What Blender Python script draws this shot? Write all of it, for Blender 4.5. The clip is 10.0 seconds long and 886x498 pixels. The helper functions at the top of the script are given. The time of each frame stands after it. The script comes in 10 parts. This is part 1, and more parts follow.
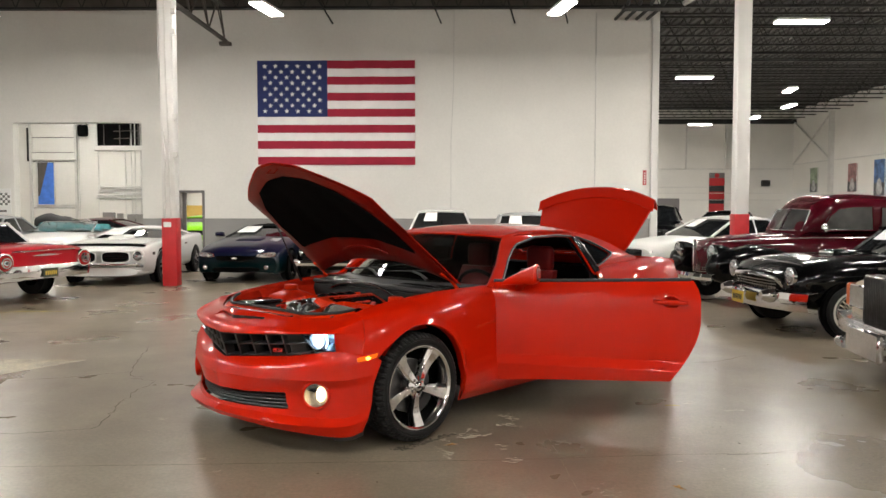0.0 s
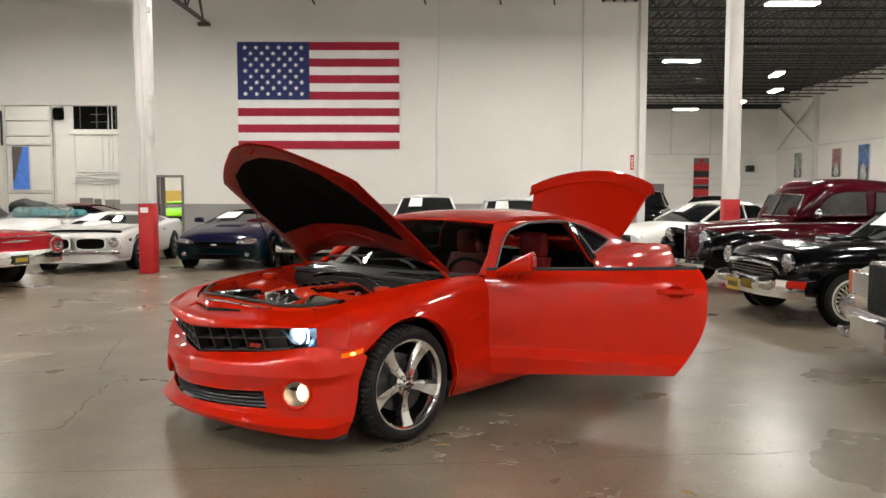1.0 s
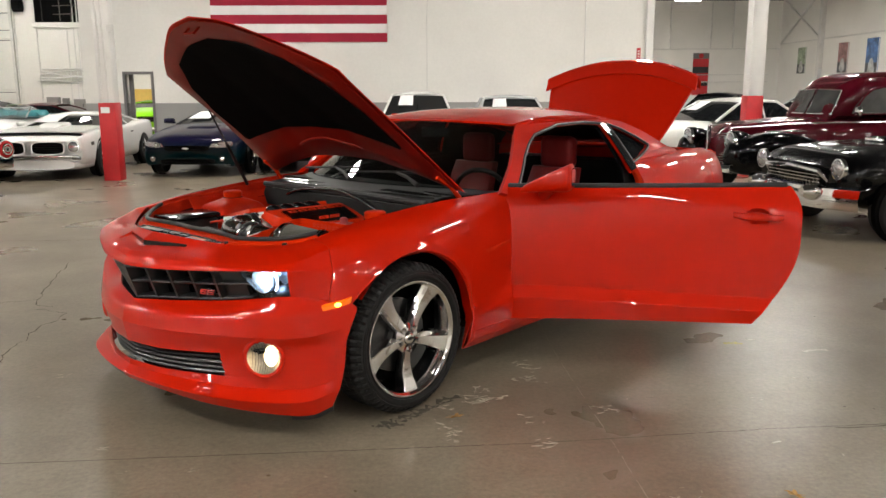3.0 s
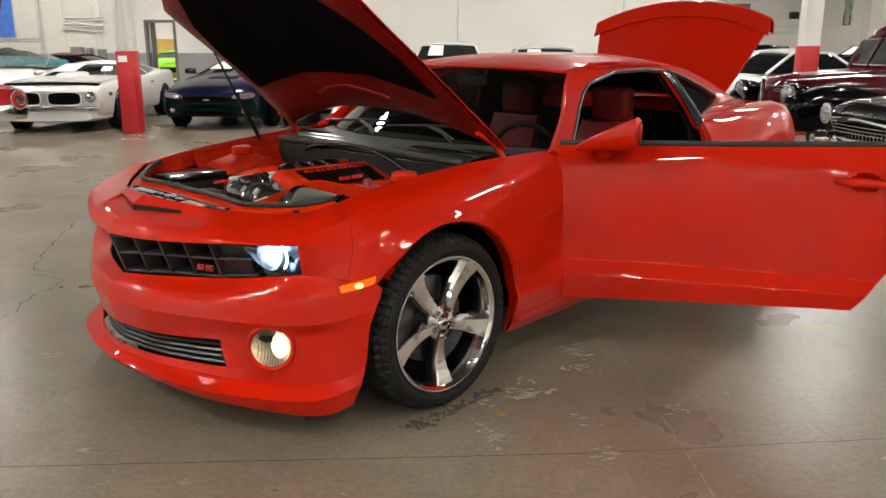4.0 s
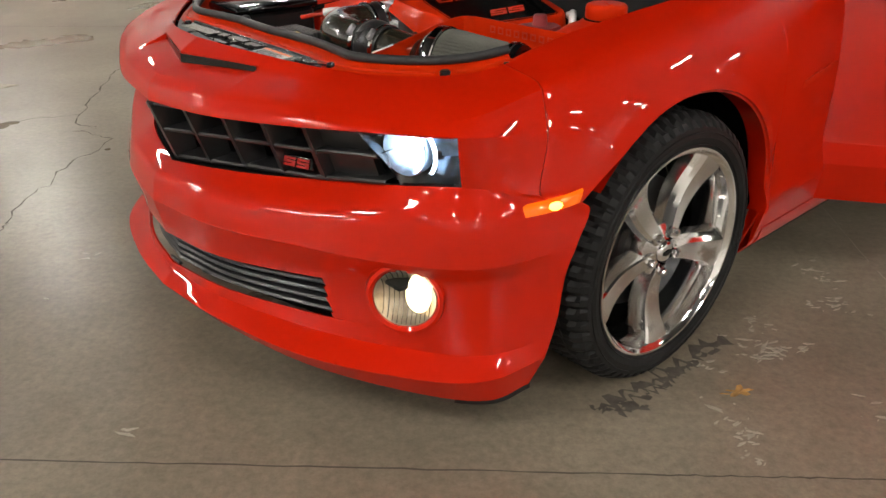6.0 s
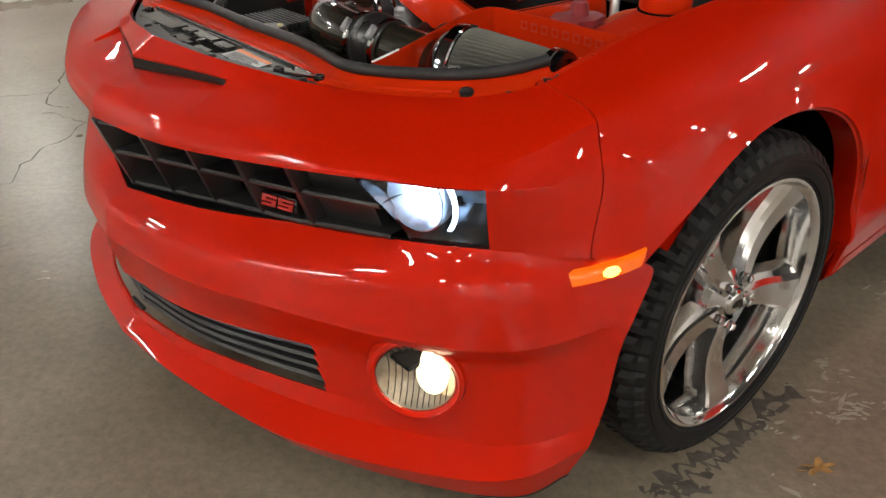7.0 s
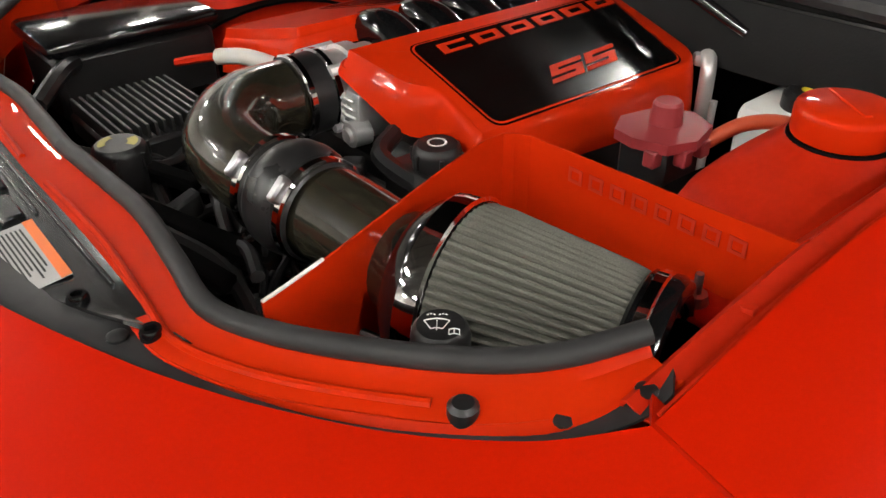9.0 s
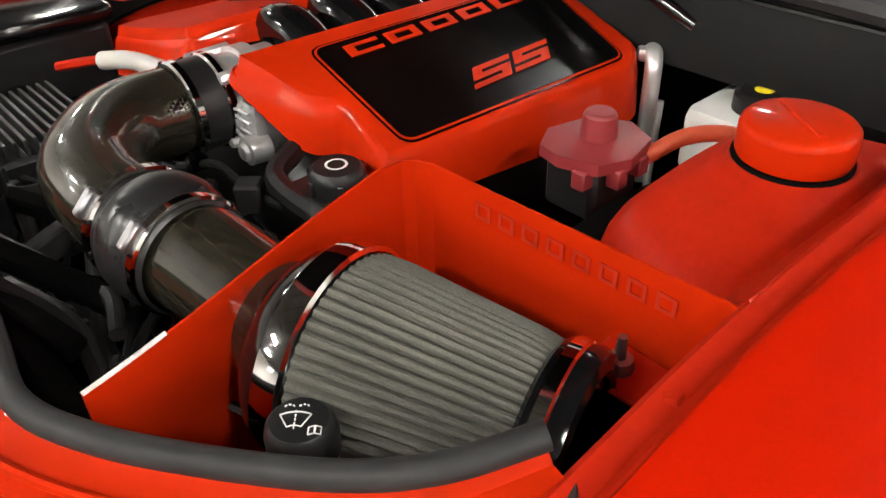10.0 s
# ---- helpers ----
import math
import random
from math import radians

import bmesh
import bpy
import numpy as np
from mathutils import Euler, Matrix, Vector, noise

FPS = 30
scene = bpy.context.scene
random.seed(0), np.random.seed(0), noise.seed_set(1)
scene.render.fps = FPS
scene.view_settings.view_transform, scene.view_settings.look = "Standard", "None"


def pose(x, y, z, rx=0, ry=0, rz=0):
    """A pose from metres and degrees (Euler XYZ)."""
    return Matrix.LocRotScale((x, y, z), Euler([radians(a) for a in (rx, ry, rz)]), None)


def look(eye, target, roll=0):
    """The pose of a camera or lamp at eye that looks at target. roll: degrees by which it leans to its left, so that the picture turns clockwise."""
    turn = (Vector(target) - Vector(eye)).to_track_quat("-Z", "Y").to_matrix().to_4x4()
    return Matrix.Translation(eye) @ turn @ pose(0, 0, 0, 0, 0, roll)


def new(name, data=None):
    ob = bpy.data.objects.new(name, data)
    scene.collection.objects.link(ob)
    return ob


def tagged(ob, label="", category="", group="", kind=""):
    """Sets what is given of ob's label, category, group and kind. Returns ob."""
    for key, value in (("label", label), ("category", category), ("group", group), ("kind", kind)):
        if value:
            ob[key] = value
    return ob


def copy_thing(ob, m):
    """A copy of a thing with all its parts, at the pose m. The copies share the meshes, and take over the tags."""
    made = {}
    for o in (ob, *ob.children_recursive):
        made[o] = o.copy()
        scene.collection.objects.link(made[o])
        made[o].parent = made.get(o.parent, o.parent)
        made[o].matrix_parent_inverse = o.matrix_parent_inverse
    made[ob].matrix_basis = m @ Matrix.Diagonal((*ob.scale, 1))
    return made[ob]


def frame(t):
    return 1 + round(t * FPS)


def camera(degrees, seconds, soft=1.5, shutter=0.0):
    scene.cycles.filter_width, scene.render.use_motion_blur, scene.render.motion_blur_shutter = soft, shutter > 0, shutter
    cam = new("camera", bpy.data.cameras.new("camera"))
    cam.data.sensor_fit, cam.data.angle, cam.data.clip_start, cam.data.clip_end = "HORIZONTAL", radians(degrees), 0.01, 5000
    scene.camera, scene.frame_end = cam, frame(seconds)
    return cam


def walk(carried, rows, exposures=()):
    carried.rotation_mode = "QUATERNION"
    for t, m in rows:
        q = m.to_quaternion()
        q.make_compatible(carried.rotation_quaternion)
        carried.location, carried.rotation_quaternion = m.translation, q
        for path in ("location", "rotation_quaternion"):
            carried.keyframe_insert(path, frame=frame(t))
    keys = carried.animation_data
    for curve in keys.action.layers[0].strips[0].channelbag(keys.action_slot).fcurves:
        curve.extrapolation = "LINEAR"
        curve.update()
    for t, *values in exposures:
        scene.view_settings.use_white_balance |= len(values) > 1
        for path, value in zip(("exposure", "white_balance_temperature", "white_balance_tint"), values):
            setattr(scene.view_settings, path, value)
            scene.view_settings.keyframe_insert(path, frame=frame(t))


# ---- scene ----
cam = camera(57.8, 10.0)
PATH = [
    (0, (0.141, -1.05, 1.597), (0.116, 0.947, 1.49), -0.0),
    (0.5, (0.126, -0.912, 1.58), (0.119, 1.085, 1.463), -0.0),
    (1, (0.095, -0.679, 1.586), (0.111, 1.316, 1.443), -0.0),
    (1.5, (0.055, -0.381, 1.552), (0.091, 1.61, 1.362), -0.1),
    (2, (0.017, -0.063, 1.53), (0.064, 1.92, 1.274), -0.2),
    (2.5, (0.0, 0.229, 1.54), (0.046, 2.202, 1.214), -0.2),
    (2.7, (-0.008, 0.373, 1.562), (0.038, 2.341, 1.206), -0.2),
    (3.8, (-0.034, 1.076, 1.505), (-0.026, 3.022, 1.04), -0.1),
    (4, (-0.06, 1.199, 1.492), (-0.082, 3.135, 0.994), 0.0),
    (4.5, (-0.197, 1.556, 1.432), (-0.282, 3.459, 0.824), 0.1),
    (5, (-0.309, 1.852, 1.389), (-0.443, 3.713, 0.668), -0.0),
    (5.5, (-0.414, 2.156, 1.349), (-0.578, 3.976, 0.535), -0.2),
    (5.7, (-0.442, 2.255, 1.327), (-0.615, 4.058, 0.48), -0.3),
    (6.8, (-0.551, 2.762, 1.31), (-0.738, 4.499, 0.335), -0.7),
    (7, (-0.554, 2.848, 1.33), (-0.742, 4.571, 0.332), -0.7),
    (7.5, (-0.535, 3.114, 1.345), (-0.744, 4.816, 0.315), -0.5),
    (8, (-0.549, 3.381, 1.364), (-0.747, 5.065, 0.305), -0.4),
    (8.5, (-0.592, 3.57, 1.348), (-0.784, 5.243, 0.269), -0.6),
    (9, (-0.622, 3.761, 1.31), (-0.804, 5.42, 0.208), -0.8),
    (9.5, (-0.594, 3.828, 1.304), (-0.748, 5.473, 0.176), -0.9),
    (10, (-0.552, 3.917, 1.297), (-0.679, 5.541, 0.136), -1.1),
]
walk(cam, [(t, look(eye, target, roll)) for t, eye, target, roll in PATH],
     exposures=[(0.0, -0.1), (4.0, -0.06), (5.0, 0.05), (7.0, -0.2), (8.0, -0.22), (9.0, 0.3), (10.0, 0.6)])

# ---- world, exposure ----
scene.view_settings.exposure = 0.0
world = bpy.data.worlds.new("hall_world")
world.use_nodes = True
scene.world = world
world.node_tree.nodes["Background"].inputs[0].default_value = (0.6, 0.7, 0.9, 1)
world.node_tree.nodes["Background"].inputs[1].default_value = 0.02
LAMP_POWER = 202.0
LAMP_COLOR = (1.0, 0.955, 0.88)


# ---- materials ----
def material(name, color, rough=0.5, metal=0.0, coat=0.0, emit=0.0, emit_color=None, spec=0.5, trans=0.0,
             var=0.0, scale=6.0, fine=0.0, fine_scale=120.0, bump=0.0, bump_scale=80.0, rough_var=0.0, ior=1.45, coat_rough=0.03, alpha=1.0):
    m = bpy.data.materials.new(name)
    m.use_nodes = True
    nt = m.node_tree
    b = nt.nodes["Principled BSDF"]
    b.inputs["Base Color"].default_value = (*color, 1)
    b.inputs["Roughness"].default_value = rough
    b.inputs["Metallic"].default_value = metal
    b.inputs["Coat Weight"].default_value = coat
    b.inputs["Coat Roughness"].default_value = coat_rough
    b.inputs["Specular IOR Level"].default_value = spec
    b.inputs["Transmission Weight"].default_value = trans
    b.inputs["IOR"].default_value = ior
    b.inputs["Alpha"].default_value = alpha
    if emit:
        b.inputs["Emission Color"].default_value = (*(emit_color or color), 1)
        b.inputs["Emission Strength"].default_value = emit
    if var or fine or bump or rough_var:
        tc = nt.nodes.new("ShaderNodeTexCoord")
        big = nt.nodes.new("ShaderNodeTexNoise")
        big.inputs["Scale"].default_value = scale
        big.inputs["Detail"].default_value = 5
        small = nt.nodes.new("ShaderNodeTexNoise")
        small.inputs["Scale"].default_value = fine_scale
        small.inputs["Detail"].default_value = 3
        nt.links.new(tc.outputs["Object"], big.inputs["Vector"])
        nt.links.new(tc.outputs["Object"], small.inputs["Vector"])
        if var or fine:
            mixes = []
            prev = None
            for node, amount in ((big, var), (small, fine)):
                mr = nt.nodes.new("ShaderNodeMapRange")
                mr.inputs["From Min"].default_value, mr.inputs["From Max"].default_value = 0.3, 0.7
                mr.inputs["To Min"].default_value, mr.inputs["To Max"].default_value = 1 - amount, 1 + amount
                nt.links.new(node.outputs["Fac"], mr.inputs["Value"])
                mx = nt.nodes.new("ShaderNodeVectorMath")
                mx.operation = "SCALE"
                if prev is None:
                    mx.inputs[0].default_value = color
                else:
                    nt.links.new(prev.outputs[0], mx.inputs[0])
                nt.links.new(mr.outputs[0], mx.inputs["Scale"])
                prev = mx
            nt.links.new(prev.outputs[0], b.inputs["Base Color"])
        if rough_var:
            mr = nt.nodes.new("ShaderNodeMapRange")
            mr.inputs["From Min"].default_value, mr.inputs["From Max"].default_value = 0.3, 0.7
            mr.inputs["To Min"].default_value, mr.inputs["To Max"].default_value = max(0.02, rough - rough_var), rough + rough_var
            nt.links.new(big.outputs["Fac"], mr.inputs["Value"])
            nt.links.new(mr.outputs[0], b.inputs["Roughness"])
        if bump:
            bn = nt.nodes.new("ShaderNodeTexNoise")
            bn.inputs["Scale"].default_value = bump_scale
            bn.inputs["Detail"].default_value = 4
            nt.links.new(tc.outputs["Object"], bn.inputs["Vector"])
            bp = nt.nodes.new("ShaderNodeBump")
            bp.inputs["Strength"].default_value = bump
            bp.inputs["Distance"].default_value = 0.01
            nt.links.new(bn.outputs["Fac"], bp.inputs["Height"])
            nt.links.new(bp.outputs[0], b.inputs["Normal"])
    return m


def concrete():
    """Polished, stained warehouse concrete."""
    m = bpy.data.materials.new("polished_concrete")
    m.use_nodes = True
    nt = m.node_tree
    b = nt.nodes["Principled BSDF"]
    tc = nt.nodes.new("ShaderNodeTexCoord")

    def noise_node(scale, detail, rough=0.55, dist=0.0):
        n = nt.nodes.new("ShaderNodeTexNoise")
        n.inputs["Scale"].default_value = scale
        n.inputs["Detail"].default_value = detail
        n.inputs["Roughness"].default_value = rough
        n.inputs["Distortion"].default_value = dist
        nt.links.new(tc.outputs["Object"], n.inputs["Vector"])
        return n

    def ramp(src, stops):
        r = nt.nodes.new("ShaderNodeValToRGB")
        for i, (p, c) in enumerate(stops):
            e = r.color_ramp.elements[i] if i < 2 else r.color_ramp.elements.new(p)
            e.position, e.color = p, (*c, 1)
        nt.links.new(src, r.inputs[0])
        return r

    def mix(kind, fac, a, c):
        n = nt.nodes.new("ShaderNodeMix")
        n.data_type, n.blend_type = "RGBA", kind
        if isinstance(fac, float):
            n.inputs[0].default_value = fac
        else:
            nt.links.new(fac, n.inputs[0])
        nt.links.new(a, n.inputs[6])
        nt.links.new(c, n.inputs[7])
        return n.outputs[2]

    big = ramp(noise_node(0.35, 6, 0.6, 0.4).outputs["Fac"], [(0.25, (0.142, 0.116, 0.083)), (0.75, (0.272, 0.235, 0.178)), (0.5, (0.203, 0.171, 0.126))])
    mid = ramp(noise_node(1.7, 9, 0.62, 0.25).outputs["Fac"], [(0.28, (0.80, 0.79, 0.78)), (0.74, (1.14, 1.14, 1.13))])
    fine = ramp(noise_node(38, 9, 0.78).outputs["Fac"], [(0.30, (0.62, 0.61, 0.60)), (0.70, (1.26, 1.26, 1.26))])
    col = mix("MULTIPLY", 1.0, big.outputs[0], mid.outputs[0])
    scuff = ramp(noise_node(5.5, 10, 0.72, 0.3).outputs["Fac"], [(0.25, (0.86, 0.85, 0.84)), (0.75, (1.08, 1.08, 1.08))])
    col = mix("MULTIPLY", 1.0, col, scuff.outputs[0])
    col = mix("MULTIPLY", 1.0, col, fine.outputs[0])
    nt.links.new(col, b.inputs["Base Color"])
    rr = nt.nodes.new("ShaderNodeMapRange")
    rr.inputs["From Min"].default_value, rr.inputs["From Max"].default_value = 0.3, 0.7
    rr.inputs["To Min"].default_value, rr.inputs["To Max"].default_value = 0.25, 0.36
    nt.links.new(noise_node(0.9, 4, 0.5).outputs["Fac"], rr.inputs["Value"])
    nt.links.new(rr.outputs[0], b.inputs["Roughness"])
    b.inputs["Specular IOR Level"].default_value = 0.55
    bp = nt.nodes.new("ShaderNodeBump")
    bp.inputs["Strength"].default_value, bp.inputs["Distance"].default_value = 0.10, 0.006
    nt.links.new(noise_node(7, 8, 0.65).outputs["Fac"], bp.inputs["Height"])
    nt.links.new(bp.outputs[0], b.inputs["Normal"])
    return m


M = {}
M["concrete"] = concrete()
M["wall"] = material("white_wall_paint", (0.72, 0.705, 0.67), 0.6, var=0.05, scale=0.5, fine=0.02, fine_scale=14, bump=0.05, bump_scale=30)
M["wall_grey"] = material("grey_wall_paint", (0.27, 0.265, 0.26), 0.5, var=0.06, scale=0.7, bump=0.05, bump_scale=30)
M["deck"] = material("dark_roof_deck", (0.055, 0.052, 0.049), 0.6, var=0.25, scale=0.6)
M["steel_dark"] = material("dark_joist_paint", (0.013, 0.0125, 0.012), 0.5, var=0.2, scale=2)
M["steel_brown"] = material("worn_girder_paint", (0.085, 0.075, 0.066), 0.5, var=0.25, scale=2)
M["column"] = material("white_column_paint", (0.66, 0.65, 0.63), 0.45, var=0.06, scale=1.5, bump=0.05)
M["column_red"] = material("red_column_paint", (0.45, 0.018, 0.022), 0.4, var=0.12, scale=5, bump=0.05)
M["conduit"] = material("painted_conduit", (0.60, 0.59, 0.57), 0.4, var=0.06, scale=3)
M["frame_grey"] = material("grey_door_frame", (0.15, 0.14, 0.14), 0.5, var=0.06, scale=3)
M["lamp"] = material("lamp_diffuser", (1, 1, 1), 0.5, emit=LAMP_POWER, emit_color=LAMP_COLOR)
M["lamp_body"] = material("lamp_housing", (0.7, 0.7, 0.7), 0.4)
M["sky_window"] = material("blue_window_light", (0.05, 0.15, 0.5), 0.3, emit=0.20, emit_color=(0.07, 0.22, 0.75), var=0.2)
M["red"] = material("red_car_paint", (0.46, 0.0092, 0.0004), 0.45, coat=0.66, coat_rough=0.010, spec=0.06, fine=0.03, fine_scale=600)
M["red_satin"] = material("red_satin_paint", (0.49, 0.021, 0.002), 0.45, coat=0.35, coat_rough=0.035, spec=0.05, var=0.05, scale=12)
M["red_dull"] = material("red_dusty_paint", (0.42, 0.017, 0.004), 0.5, coat=0.10, coat_rough=0.15, spec=0.08, var=0.14, scale=14, fine=0.04, bump=0.02)
M["black_gloss"] = material("gloss_black", (0.004, 0.004, 0.0045), 0.14, spec=0.4, coat=0.25)
M["black"] = material("black_plastic", (0.012, 0.012, 0.0125), 0.38, spec=0.42, var=0.15, scale=20, bump=0.05, bump_scale=300)
M["cover_black"] = material("polished_black_plastic", (0.006, 0.006, 0.0065), 0.25, spec=0.5, coat=0.8, coat_rough=0.06, var=0.2, scale=15, bump=0.04, bump_scale=25)
M["black_matt"] = material("matt_black", (0.004, 0.004, 0.004), 0.9, spec=0.03, var=0.2, scale=15, bump=0.15, bump_scale=90)
M["rubber"] = material("seal_rubber", (0.030, 0.030, 0.031), 0.5, spec=0.25, var=0.2, scale=30)
M["hose_rubber"] = material("hose_rubber", (0.016, 0.016, 0.0165), 0.30, spec=0.5, rough_var=0.06, scale=14)
M["cowl_grey"] = material("weathered_cowl_plastic", (0.019, 0.019, 0.0195), 0.5, spec=0.4, var=0.2, scale=12, bump=0.06, bump_scale=220)
M["cowl_dark"] = material("dark_cowl_plastic", (0.006, 0.006, 0.0062), 0.6, spec=0.17, var=0.2, scale=12, bump=0.06, bump_scale=220)
M["tyre"] = material("tyre_rubber", (0.011, 0.011, 0.0112), 0.55, spec=0.22, var=0.25, scale=9, fine=0.1, bump=0.05, bump_scale=150)
M["chrome"] = material("chrome", (0.78, 0.78, 0.79), 0.06, metal=1.0)
M["chrome_soft"] = material("aged_chrome", (0.7, 0.7, 0.71), 0.16, metal=1.0, var=0.08, scale=12, rough_var=0.06)
M["alu"] = material("cast_aluminium", (0.66, 0.66, 0.66), 0.36, metal=0.75, var=0.15, scale=30, bump=0.1, bump_scale=200)
M["lamp_bowl"] = material("bluish_reflector", (0.55, 0.64, 0.76), 0.32, metal=1.0, var=0.3, scale=40)
M["warm_bowl"] = material("ribbed_reflector", (0.34, 0.29, 0.23), 0.32, metal=0.8, var=0.2, scale=60)
# satin red darkened: the shade under the open hood is in the colour
M["hood_under"] = material("red_underhood_shaded", (0.17, 0.007, 0.003), 0.42, coat=0.2, coat_rough=0.15, spec=0.1, var=0.10, scale=7)
M["inlay"] = material("black_inlay", (0.002, 0.002, 0.002), 0.16, spec=0.22, rough_var=0.05, scale=8)
M["bright_pipe"] = material("bright_pipe", (0.68, 0.68, 0.67), 0.33, metal=0.7, var=0.08, scale=25)
M["steel"] = material("brake_steel", (0.35, 0.35, 0.36), 0.35, metal=1.0, var=0.15, scale=20)
M["wheel_chrome"] = material("chrome_plate", (0.80, 0.795, 0.79), 0.11, metal=1.0, rough_var=0.02, scale=9)
M["grille_black"] = material("moulded_grille_black", (0.014, 0.014, 0.0145), 0.3, spec=0.5, bump=0.03, bump_scale=300)
M["brake_iron"] = material("brake_iron", (0.10, 0.10, 0.10), 0.4, metal=1.0, var=0.2, scale=20)
M["glass"] = material("tinted_glass", (0.55, 0.60, 0.58), 0.0, trans=1.0, ior=1.45)
M["glass_clear"] = material("clear_glass", (0.95, 0.97, 0.98), 0.0, trans=1.0, ior=1.45)
# opaque panes: the pale view through the glass is put into the colour
M["glass_grey"] = material("opaque_grey_pane", (0.045, 0.045, 0.044), 0.06, spec=0.5, var=0.5, scale=2.0)
M["glass_dark"] = material("dark_glass", (0.006, 0.007, 0.008), 0.03, spec=0.35)
M["orange"] = material("amber_lens", (0.75, 0.10, 0.003), 0.15, coat=0.6, emit=0.42, emit_color=(1.0, 0.20, 0.005))
M["orange_hot"] = material("lit_amber_bulb", (1, 0.5, 0.1), 0.3, emit=7.0, emit_color=(1.0, 0.45, 0.06))
M["xenon"] = material("lit_xenon_lamp", (0.9, 0.95, 1), 0.2, emit=11.0, emit_color=(0.62, 0.80, 1.0))
M["halogen"] = material("lit_halogen_lamp", (1, 0.9, 0.7), 0.2, emit=5.0, emit_color=(1.0, 0.78, 0.46))
M["seat_red"] = material("red_leather", (0.12, 0.005, 0.005), 0.5, spec=0.2, var=0.12, scale=9, bump=0.1, bump_scale=150)
M["interior"] = material("dark_interior_trim", (0.005, 0.005, 0.0055), 0.6, spec=0.1, var=0.2, scale=8)
M["paper"] = material("white_paper", (0.75, 0.75, 0.74), 0.6)
M["flag_red"] = material("flag_red_cloth", (0.33, 0.012, 0.035), 0.8, var=0.08, scale=3, bump=0.1, bump_scale=400)
M["flag_white"] = material("flag_white_cloth", (0.78, 0.77, 0.76), 0.8, var=0.05, scale=3, bump=0.1, bump_scale=400)
M["flag_blue"] = material("flag_blue_cloth", (0.018, 0.028, 0.12), 0.8, var=0.15, scale=3, bump=0.1, bump_scale=400)


# ---- mesh helpers ----
def finish(bm, name, mat, smooth=True, angle=38.0):
    bmesh.ops.recalc_face_normals(bm, faces=bm.faces)
    if smooth:
        lim = radians(angle)
        for fc in bm.faces:
            fc.smooth = True
        for e in bm.edges:
            if len(e.link_faces) == 2 and e.calc_face_angle(0) > lim:
                e.smooth = False
    me = bpy.data.meshes.new(name)
    bm.to_mesh(me)
    bm.free()
    for one in (mat if isinstance(mat, (list, tuple)) else [mat]):
        me.materials.append(one)
    return me


def part(name, bm, mat, parent, label="", m=None, smooth=True, angle=38.0, thick=0.0):
    if thick:
        # give the sheet its thickness, half to each side
        bmesh.ops.recalc_face_normals(bm, faces=bm.faces)
        bm.normal_update()
        for v in bm.verts:
            v.co += v.normal * thick / 2
        bmesh.ops.solidify(bm, geom=list(bm.faces), thickness=thick)
    me = finish(bm, name, mat, smooth, angle)
    ob = new(name, me)
    ob.parent = parent
    if m is not None:
        ob.matrix_basis = m
    if label:
        tagged(ob, label)
    return ob


def thing(name, label, category, m=None, group="", kind=""):
    ob = new(name)
    ob.empty_display_size = 0.2
    if m is not None:
        ob.matrix_basis = m
    return tagged(ob, label, category, group, kind)


def solo(name, bm, mat, label, category, group="", kind="", m=None, smooth=True, angle=38.0):
    ob = new(name, finish(bm, name, mat, smooth, angle))
    if m is not None:
        ob.matrix_basis = m
    return tagged(ob, label, category, group, kind)


def pchip(xs, ys, x):
    """Monotone cubic through keys; ys may have several columns."""
    xs, ys, x = np.asarray(xs, float), np.asarray(ys, float), np.atleast_1d(np.asarray(x, float))
    flat = ys.ndim == 1
    if flat:
        ys = ys[:, None]
    h = np.diff(xs)[:, None]
    d = np.diff(ys, axis=0) / h
    mm = np.zeros_like(ys)
    if len(xs) > 2:
        a, b = d[:-1], d[1:]
        w1, w2 = 2 * h[1:] + h[:-1], h[1:] + 2 * h[:-1]
        ok = a * b > 0
        mm[1:-1] = np.where(ok, (w1 + w2) / (w1 / np.where(ok, a, 1) + w2 / np.where(ok, b, 1)), 0)
    mm[0], mm[-1] = d[0], d[-1]
    i = np.clip(np.searchsorted(xs, x, side="right") - 1, 0, len(xs) - 2)
    t = np.clip((x - xs[i]) / (xs[i + 1] - xs[i]), 0, 1)[:, None]
    hh = h[i]
    out = ((1 + 2 * t) * (1 - t) ** 2) * ys[i] + (t * (1 - t) ** 2) * hh * mm[i] + (t * t * (3 - 2 * t)) * ys[i + 1] + (t * t * (t - 1)) * hh * mm[i + 1]
    return out[:, 0] if flat else out


def catmull(pts, n):
    """n points, even by parameter, on a smooth curve through pts."""
    p = np.asarray(pts, float)
    ext = np.vstack([2 * p[0] - p[1], p, 2 * p[-1] - p[-2]])
    u = np.linspace(0, len(p) - 1, n)
    i = np.minimum(u.astype(int), len(p) - 2)
    t = (u - i)[:, None]
    a, b, c, d = ext[i], ext[i + 1], ext[i + 2], ext[i + 3]
    return 0.5 * (2 * b + (c - a) * t + (2 * a - 5 * b + 4 * c - d) * t**2 + (3 * b - a - 3 * c + d) * t**3)


